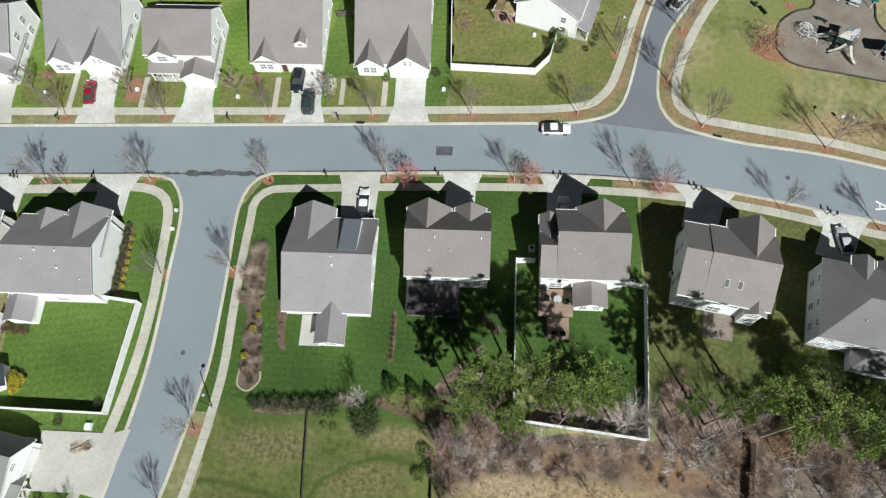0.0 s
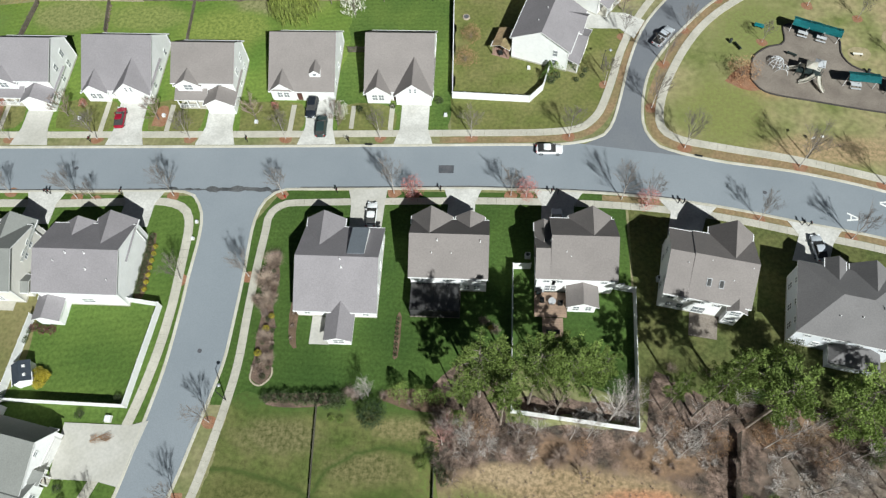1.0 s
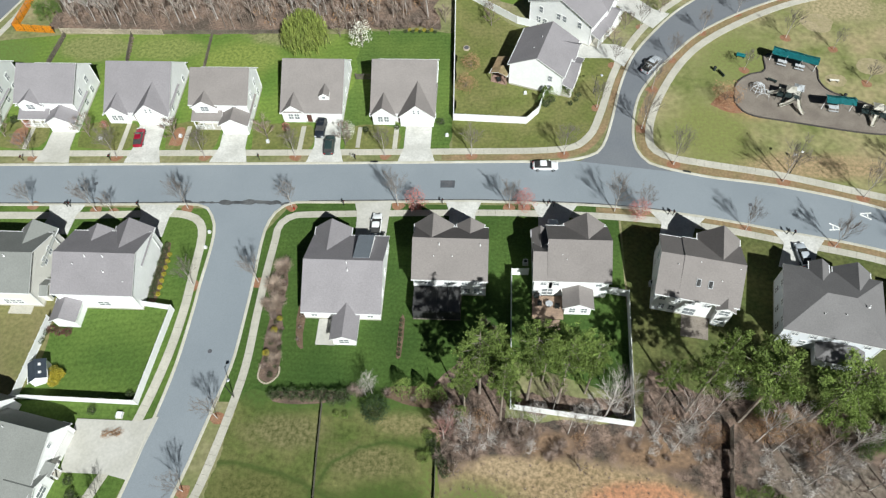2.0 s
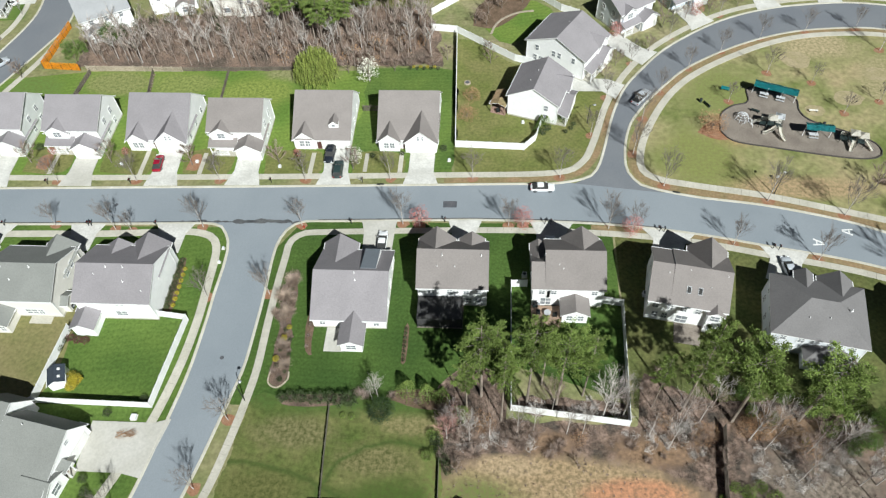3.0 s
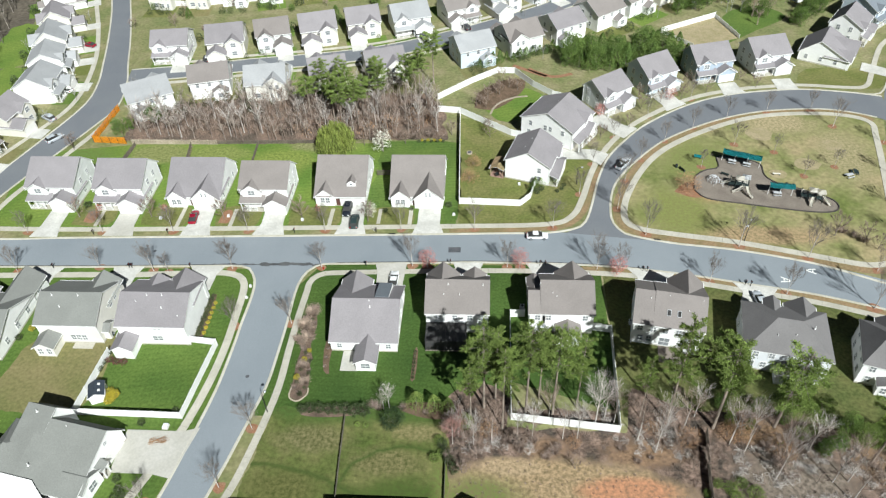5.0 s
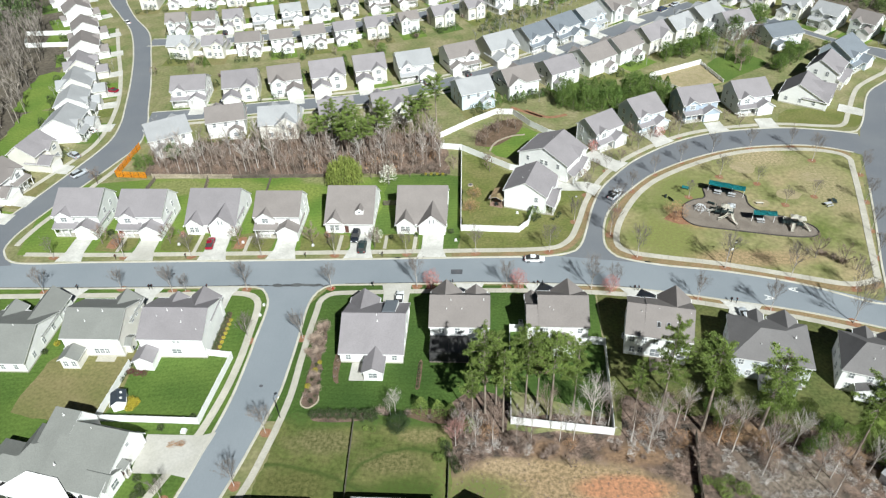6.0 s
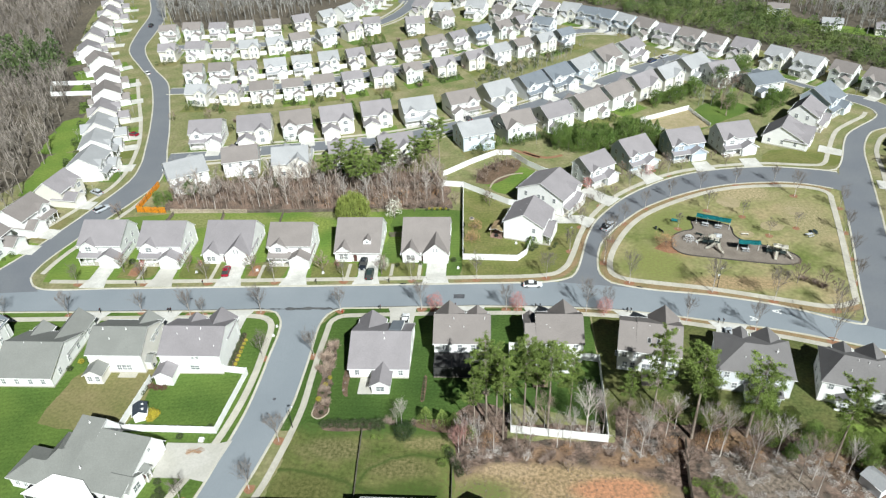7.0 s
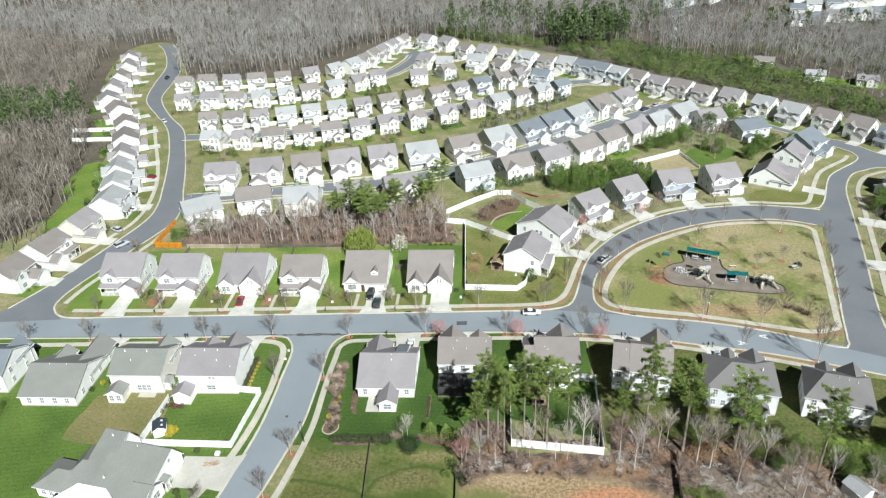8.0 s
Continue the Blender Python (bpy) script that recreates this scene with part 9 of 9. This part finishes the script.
def street_lamp(x, y, h, turn, label, head="steel"):
    root = thing("street_lamp", pose(x, y, 0, 0, 0, turn), label, "street lamp", "street lamps")
    bm = bmesh.new()
    bar(bm, (0, 0, 0), (0, 0, h), 0.09, 0.055, 8)
    link("pole", as_mesh("pole", bm, "dark_metal"), root)
    bm = bmesh.new()
    bar(bm, (0, 0, h - 0.15), (0.9, 0, h + 0.15), 0.035, 0.03, 6)
    link("arm", as_mesh("arm", bm, "dark_metal"), root)
    bm = bmesh.new()
    bar(bm, (0.9, 0, h + 0.2), (0.9, 0, h + 0.02), 0.12, 0.3, 10)
    bar(bm, (0.9, 0, h + 0.02), (0.9, 0, h - 0.06), 0.26, 0.16, 10)
    link("lamp_head", as_mesh("lamp_head", bm, head), root)


street_lamp(-36.9, 14.0, 5.0, 70, "dark post lamp beside the footpath")
street_lamp(56.2, 60.2, 5.2, 60, "dark post lamp at the park edge", "trim")
street_lamp(22.0, 79.4, 5.0, 0, "dark post lamp at the crescent")


def utility_box(x, y, w, label, mat="lamp_white"):
    root = tagged(new("utility_box"), label, "utility box")
    root.matrix_world = pose(x, y, 0)
    bm = bmesh.new()
    box(bm, -w / 2, w / 2, -w / 2, w / 2, 0.05, 0.5)
    bmesh.ops.bevel(bm, geom=bm.edges[:], offset=0.04, segments=1)
    link("cabinet", as_mesh("cabinet", bm, mat), root)
    bm = bmesh.new()
    box(bm, -w / 2 - 0.1, w / 2 + 0.1, -w / 2 - 0.1, w / 2 + 0.1, 0, 0.06)
    link("pad", as_mesh("pad", bm, "concrete"), root)


for x, y, w in ((-54.0, 10.4, 0.9), (-58.8, 66.4, 0.5), (-41.2, 65.4, 0.5), (-6.6, 67.8, 0.5), (-47.8, 41.0, 0.4), (-47.8, 44.2, 0.4), (8.5, 79.2, 0.5), (-74.6, 65.4, 0.5)):
    utility_box(x, y, w, "small pale utility cabinet on a pad in the lawn")
bm = bmesh.new()
bar(bm, (0, 0, 0), (0, 0, 0.5), 0.11, 0.11, 8)
bar(bm, (0, 0, 0.5), (0, 0, 0.72), 0.13, 0.04, 8)
bar(bm, (-0.2, 0, 0.42), (0.2, 0, 0.42), 0.06, 0.06, 6)
tagged(link("fire_hydrant", as_mesh("fire_hydrant", bm, "lamp_red"), None, pose(-33.4, 49.6, 0.02)), "small red fire hydrant at the street corner", "hydrant")
for k, (x, y, a) in enumerate(((-16.6, 43.6, 0), (17.8, 33.6, 20), (23.0, 34.6, 0), (30.4, 38.2, 0), (8.2, 39.6, 0), (29.0, 36.2, 0))):
    root = thing("air_conditioner", pose(x, y, 0, 0, 0, a), "grey air conditioner unit beside a house wall", "air conditioner", "air conditioners")
    bm = bmesh.new()
    box(bm, -0.4, 0.4, -0.4, 0.4, 0.06, 0.85)
    bmesh.ops.bevel(bm, geom=bm.edges[:], offset=0.05, segments=1)
    link("casing", as_mesh("casing", bm, "plastic_grey"), root)
    bm = bmesh.new()
    bar(bm, (0, 0, 0.85), (0, 0, 0.88), 0.32, 0.32, 12)
    link("fan_grille", as_mesh("fan_grille", bm, "dark_metal"), root)
    bm = bmesh.new()
    box(bm, -0.5, 0.5, -0.5, 0.5, 0, 0.06)
    link("pad", as_mesh("pad", bm, "concrete"), root)
root = thing("fire_pit", pose(-3.7, 91.9, 0), "pale round stone fire pit on the lawn", "fire pit")
bm = bmesh.new()
bar(bm, (0, 0, 0), (0, 0, 0.32), 0.75, 0.7, 14)
link("ring", as_mesh("ring", bm, "stone"), root)
bm = bmesh.new()
bar(bm, (0, 0, 0.32), (0, 0, 0.34), 0.5, 0.5, 12)
link("ash_bed", as_mesh("ash_bed", bm, "patch"), root)

# ---- play area ----
BEDLINE = [(49.2, 77.5), (50.2, 82.4), (53.3, 85.2), (56.6, 86.4), (57.2, 90.8), (61, 90.6), (66.6, 88.0), (66.6, 83.6), (68.4, 80.6), (74, 77.8), (79, 74.6), (79.8, 71.6), (77.6, 70.0), (71.6, 70.2), (59.2, 72.6), (51.5, 74.4)]
sheet("play_area", BEDLINE, 0.034, "playbed", "grey-brown bark play surface inside a dark border", "play area", 4)
sweep("play_border", BEDLINE + [BEDLINE[0]], [(-0.1, 0), (-0.1, 0.26), (0.1, 0.26), (0.1, 0)], "border", "dark timber border round the play area", "edging", step=1.2, gap=0.01)


def shade_canopy(x, y, length, width, turn, label):
    root = thing("shade_canopy", pose(x, y, 0, 0, 0, turn), label, "canopy", "canopies in the play area")
    bm = bmesh.new()
    n = 8
    top = []
    for i in range(n + 1):
        u = -length / 2 + length * i / n
        sag = 0.1 * math.sin(math.pi * ((i * 2 / n) % 1))
        top.append([bm.verts.new((u, v, z - sag)) for v, z in ((-width / 2, 2.75), (0, 3.3), (width / 2, 2.75))])
    for a, b in zip(top, top[1:]):
        for k in range(2):
            bm.faces.new((a[k], b[k], b[k + 1], a[k + 1]))
    bmesh.ops.solidify(bm, geom=bm.faces[:], thickness=0.05)
    link("canopy_cloth", as_mesh("canopy_cloth", bm, "teal"), root)
    k = max(2, round(length / 3.2))
    for i in range(k + 1):
        u = -length / 2 + 0.15 + (length - 0.3) * i / k
        bm = bmesh.new()
        bar(bm, (u, 0, 0), (u, 0, 3.2), 0.07, 0.06, 8)
        link("post", as_mesh("post", bm, "trim"), root)
        bm = bmesh.new()
        for s in (-1, 1):
            bar(bm, (u, 0, 3.1), (u, s * width / 2, 2.68), 0.035, 0.03, 6)
        link("rafter", as_mesh("rafter", bm, "trim"), root)


shade_canopy(62.0, 87.9, 8.9, 2.4, -21.5, "long teal fabric shade canopy on white posts")
shade_canopy(67.9, 76.0, 5.4, 2.2, -7, "short teal fabric shade canopy on white posts")


def slide(parent, x, y, z, turn, length, curl=0.0):
    bm = bmesh.new()
    n, rings = 8, []
    for i in range(n + 1):
        f = i / n
        a = curl * f
        px, py = (length * f, 0) if not curl else (length * math.sin(a) / curl, length * (1 - math.cos(a)) / curl)
        zz = z * (1 - f) ** 1.25 + 0.25
        s = Vector((-math.sin(a), math.cos(a), 0))
        rings.append([bm.verts.new(Vector((px, py, zz + dz)) + s * o) for o, dz in ((-0.36, 0.32), (-0.3, 0.0), (0.3, 0.0), (0.36, 0.32))])
    for a, b in zip(rings, rings[1:]):
        for k in range(3):
            bm.faces.new((a[k], b[k], b[k + 1], a[k + 1]))
    bmesh.ops.solidify(bm, geom=bm.faces[:], thickness=0.05)
    link("slide", as_mesh("slide", bm, "play_beige"), parent, pose(x, y, 0, 0, 0, turn), "beige plastic slide")


def play_structure(x, y, turn, label, towers, slides):
    root = thing("play_structure", pose(x, y, 0, 0, 0, turn), label, "playground", "play structures")
    for tx, ty, h, canopy in towers:
        bm = bmesh.new()
        box(bm, tx - 0.65, tx + 0.65, ty - 0.65, ty + 0.65, h - 0.06, h)
        link("platform", as_mesh("platform", bm, "play_dark"), root)
        for sx in (-0.62, 0.62):
            for sy in (-0.62, 0.62):
                bm = bmesh.new()
                bar(bm, (tx + sx, ty + sy, 0), (tx + sx, ty + sy, h + 1.6), 0.06, 0.06, 6)
                link("post", as_mesh("post", bm, "play_dark"), root)
        bm = bmesh.new()
        lattice(bm, [tx - 0.6 + 0.12 * k for k in range(11)], [h + 0.1, h + 0.2, h + 0.85, h + 0.95], lambda i, j: j != 1 or i % 2 == 0, ty + 0.58, ty + 0.62)
        link("guard_panel", as_mesh("guard_panel", bm, "play_beige"), root)
        if canopy:
            bm = bmesh.new()
            r = [bm.verts.new((tx + sx * 0.95, ty + sy * 0.95, h + 1.6)) for sx, sy in ((-1, -1), (1, -1), (1, 1), (-1, 1))]
            p = bm.verts.new((tx, ty, h + 2.2))
            for i in range(4):
                bm.faces.new((r[i], r[(i + 1) % 4], p))
            bmesh.ops.solidify(bm, geom=bm.faces[:], thickness=0.05)
            link("tower_roof", as_mesh("tower_roof", bm, canopy), root)
    for s in slides:
        slide(root, *s)
    return root


ps = play_structure(59.4, 78.0, -18, "beige and dark green climbing frame with curving slides", [(-1.8, 0.4, 1.2, None), (-0.4, 0.2, 1.5, "play_beige"), (1.0, 0.0, 1.5, None), (1.0, 1.4, 1.2, "lamp_white")], [(1.5, -0.6, 1.5, -80, 2.8, 0.9), (0.8, -0.7, 1.5, -130, 2.6, -0.8), (-2.2, 0.6, 1.2, 175, 2.0)])
bm = bmesh.new()
for i in range(7):
    a = math.pi * i / 6
    bar(bm, (-4.6 + 1.1 * math.cos(a), -0.6, 1.3 * math.sin(a)), (-4.6 + 1.1 * math.cos(a), 0.6, 1.3 * math.sin(a)), 0.035, 0.035, 5)
    if i:
        b = math.pi * (i - 1) / 6
        for y in (-0.6, 0.6):
            bar(bm, (-4.6 + 1.1 * math.cos(b), y, 1.3 * math.sin(b)), (-4.6 + 1.1 * math.cos(a), y, 1.3 * math.sin(a)), 0.035, 0.035, 5)
link("arch_climber", as_mesh("arch_climber", bm, "lamp_white"), ps)
play_structure(75.0, 73.6, -14, "small beige climbing frame with two slides", [(-0.8, 0.6, 1.2, "play_beige"), (0.8, 0.3, 1.2, "play_beige"), (-2.4, 0.8, 1.0, None)], [(1.4, 0.4, 1.2, -20, 2.2, -0.6), (-0.6, -0.2, 1.2, -100, 2.0), (0.8, 1.0, 1.2, 70, 2.0)])
root = thing("swing_set", pose(54.2, 81.2, 0, 0, 0, -30), "pale metal climbing dome on the play surface", "playground")
for k in range(8):
    a = k * math.pi / 4
    bm = bmesh.new()
    prev = None
    for i in range(5):
        t = i / 4 * math.pi / 2
        p = (1.5 * math.cos(a) * math.cos(t), 1.5 * math.sin(a) * math.cos(t), 1.5 * math.sin(t))
        if prev:
            bar(bm, prev, p, 0.04, 0.04, 5)
        prev = p
    link("rib", as_mesh("rib", bm, "lamp_white"), root)
for i in range(1, 4):
    t = i / 4 * math.pi / 2
    bm = bmesh.new()
    for k in range(8):
        a, b = k * math.pi / 4, (k + 1) * math.pi / 4
        bar(bm, (1.5 * math.cos(a) * math.cos(t), 1.5 * math.sin(a) * math.cos(t), 1.5 * math.sin(t)), (1.5 * math.cos(b) * math.cos(t), 1.5 * math.sin(b) * math.cos(t), 1.5 * math.sin(t)), 0.035, 0.035, 5)
    link("hoop", as_mesh("hoop", bm, "lamp_white"), root)
root.name = "climbing_dome"


def picnic_table(x, y, turn, mat, label):
    root = thing("picnic_table", pose(x, y, 0, 0, 0, turn), label, "table", "picnic tables")
    for nm, b in (("tabletop", (-0.9, 0.9, -0.37, 0.37, 0.72, 0.77)), ("bench", (-0.9, 0.9, -0.85, -0.57, 0.42, 0.47)), ("bench", (-0.9, 0.9, 0.57, 0.85, 0.42, 0.47))):
        bm = bmesh.new()
        box(bm, *b)
        link(nm, as_mesh(nm, bm, mat), root)
    for sx in (-0.65, 0.65):
        bm = bmesh.new()
        for s in (-1, 1):
            bar(bm, (sx, s * 0.75, 0), (sx, s * 0.2, 0.72), 0.045, 0.045, 5)
        bar(bm, (sx, -0.8, 0.4), (sx, 0.8, 0.4), 0.04, 0.04, 5)
        link("leg_frame", as_mesh("leg_frame", bm, "play_dark"), root)


def bench(x, y, turn, mat, label, back=True):
    root = thing("bench", pose(x, y, 0, 0, 0, turn), label, "bench", "park benches")
    for nm, b in (("seat", (-0.9, 0.9, -0.22, 0.22, 0.42, 0.47)),) + ((("backrest", (-0.9, 0.9, 0.2, 0.26, 0.52, 0.9)),) if back else ()):
        bm = bmesh.new()
        box(bm, *b)
        link(nm, as_mesh(nm, bm, mat), root)
    for sx in (-0.7, 0.7):
        bm = bmesh.new()
        box(bm, sx - 0.04, sx + 0.04, -0.2, 0.24, 0, 0.42)
        link("leg", as_mesh("leg", bm, "play_dark"), root)


for x, y, a in ((60.2, 88.4, -21), (63.4, 87.2, -21)):
    picnic_table(x, y, a, "plastic_grey", "grey picnic table under a teal canopy")
picnic_table(67.4, 76.0, -7, "plastic_grey", "grey picnic table under a teal canopy")
picnic_table(85.9, 83.0, 20, "plastic_grey", "grey picnic table on the park lawn")
picnic_table(87.6, 84.4, 80, "play_dark", "dark picnic table on the park lawn")
bench(69.4, 83.6, -5, "play_beige", "cream backless bench on the park lawn", False)
bench(47.8, 85.2, 120, "play_dark", "dark slatted bench at the play area")
bench(57.4, 83.4, 150, "play_dark", "dark slatted bench at the play area")
bench(52.4, 90.2, -20, "teal", "teal metal bench on the park lawn")
for x, y in ((46.6, 86.4), (70.4, 79.4), (61.6, 80.4)):
    root = thing("litter_bin", pose(x, y, 0), "dark round litter bin in the park", "bin", "litter bins")
    bm = bmesh.new()
    bar(bm, (0, 0, 0), (0, 0, 0.85), 0.27, 0.3, 12)
    link("body", as_mesh("body", bm, "play_dark"), root)
    bm = bmesh.new()
    bar(bm, (0, 0, 0.85), (0, 0, 1.0), 0.33, 0.12, 12)
    link("lid", as_mesh("lid", bm, "dark_metal"), root)
root = thing("dog_station", pose(57.4, 63.6, 0), "small white sign post on the park lawn", "sign")
bm = bmesh.new()
bar(bm, (0, 0, 0), (0, 0, 1.6), 0.04, 0.04, 6)
link("post", as_mesh("post", bm, "dark_metal"), root)
bm = bmesh.new()
box(bm, -0.25, 0.25, -0.06, 0.0, 1.0, 1.6)
link("panel", as_mesh("panel", bm, "lamp_white"), root)

# ---- power line tower in the distance ----
root = thing("lattice_tower", pose(102, 313, 0, 0, 0, 30), "grey steel lattice power line tower", "pylon")


def tower_r(z):
    return 3.4 * (1 - z / 30) ** 1.2 + 0.5


for sx in (-1, 1):
    for sy in (-1, 1):
        bm = bmesh.new()
        for i in range(6):
            z0, z1 = i * 5, (i + 1) * 5
            bar(bm, (sx * tower_r(z0), sy * tower_r(z0), z0), (sx * tower_r(min(z1, 30)), sy * tower_r(min(z1, 30)), z1), 0.13, 0.13, 4)
        bmesh.ops.remove_doubles(bm, verts=bm.verts, dist=0.06)
        link("leg", as_mesh("leg", bm, "steel"), root)
for i in range(6):
    bm = bmesh.new()
    z0, z1 = i * 5, (i + 1) * 5
    a, b = tower_r(z0), tower_r(min(z1, 30))
    for p, q in (((-1, -1), (1, -1)), ((1, -1), (1, 1)), ((1, 1), (-1, 1)), ((-1, 1), (-1, -1))):
        bar(bm, (p[0] * a, p[1] * a, z0), (q[0] * b, q[1] * b, z1), 0.08, 0.08, 3)
        bar(bm, (q[0] * a, q[1] * a, z0), (p[0] * b, p[1] * b, z1), 0.08, 0.08, 3)
    link("brace", as_mesh("brace", bm, "steel"), root)
for z in (21, 25, 29):
    bm = bmesh.new()
    bar(bm, (-5, 0, z), (5, 0, z), 0.14, 0.14, 4)
    bar(bm, (-5, 0, z), (0, 0, z + 1.2), 0.08, 0.08, 3)
    bar(bm, (5, 0, z), (0, 0, z + 1.2), 0.08, 0.08, 3)
    link("cross_arm", as_mesh("cross_arm", bm, "steel"), root)

# cut branches lying on the corner house's driveway
random.seed(77)
root = thing("brush_pile", pose(-54.6, 7.5, 0.1, 0, 0, 8), "loose pile of cut reddish branches on a driveway", "branches")
bm = bmesh.new()
for i in range(70):
    x, y, a = rnd(-1.4, 1.4), rnd(-0.5, 0.5), rnd(-0.5, 0.5)
    p = Vector((x, y, rnd(0.02, 0.3)))
    bar(bm, p, p + Vector((math.cos(a), math.sin(a), rnd(-0.05, 0.15))) * rnd(0.5, 1.3), 0.03, 0.012, 3)
pile = link("heap", as_mesh("heap", bm, "dead_leaf"), root)
tagged(pile, kind="stuff")
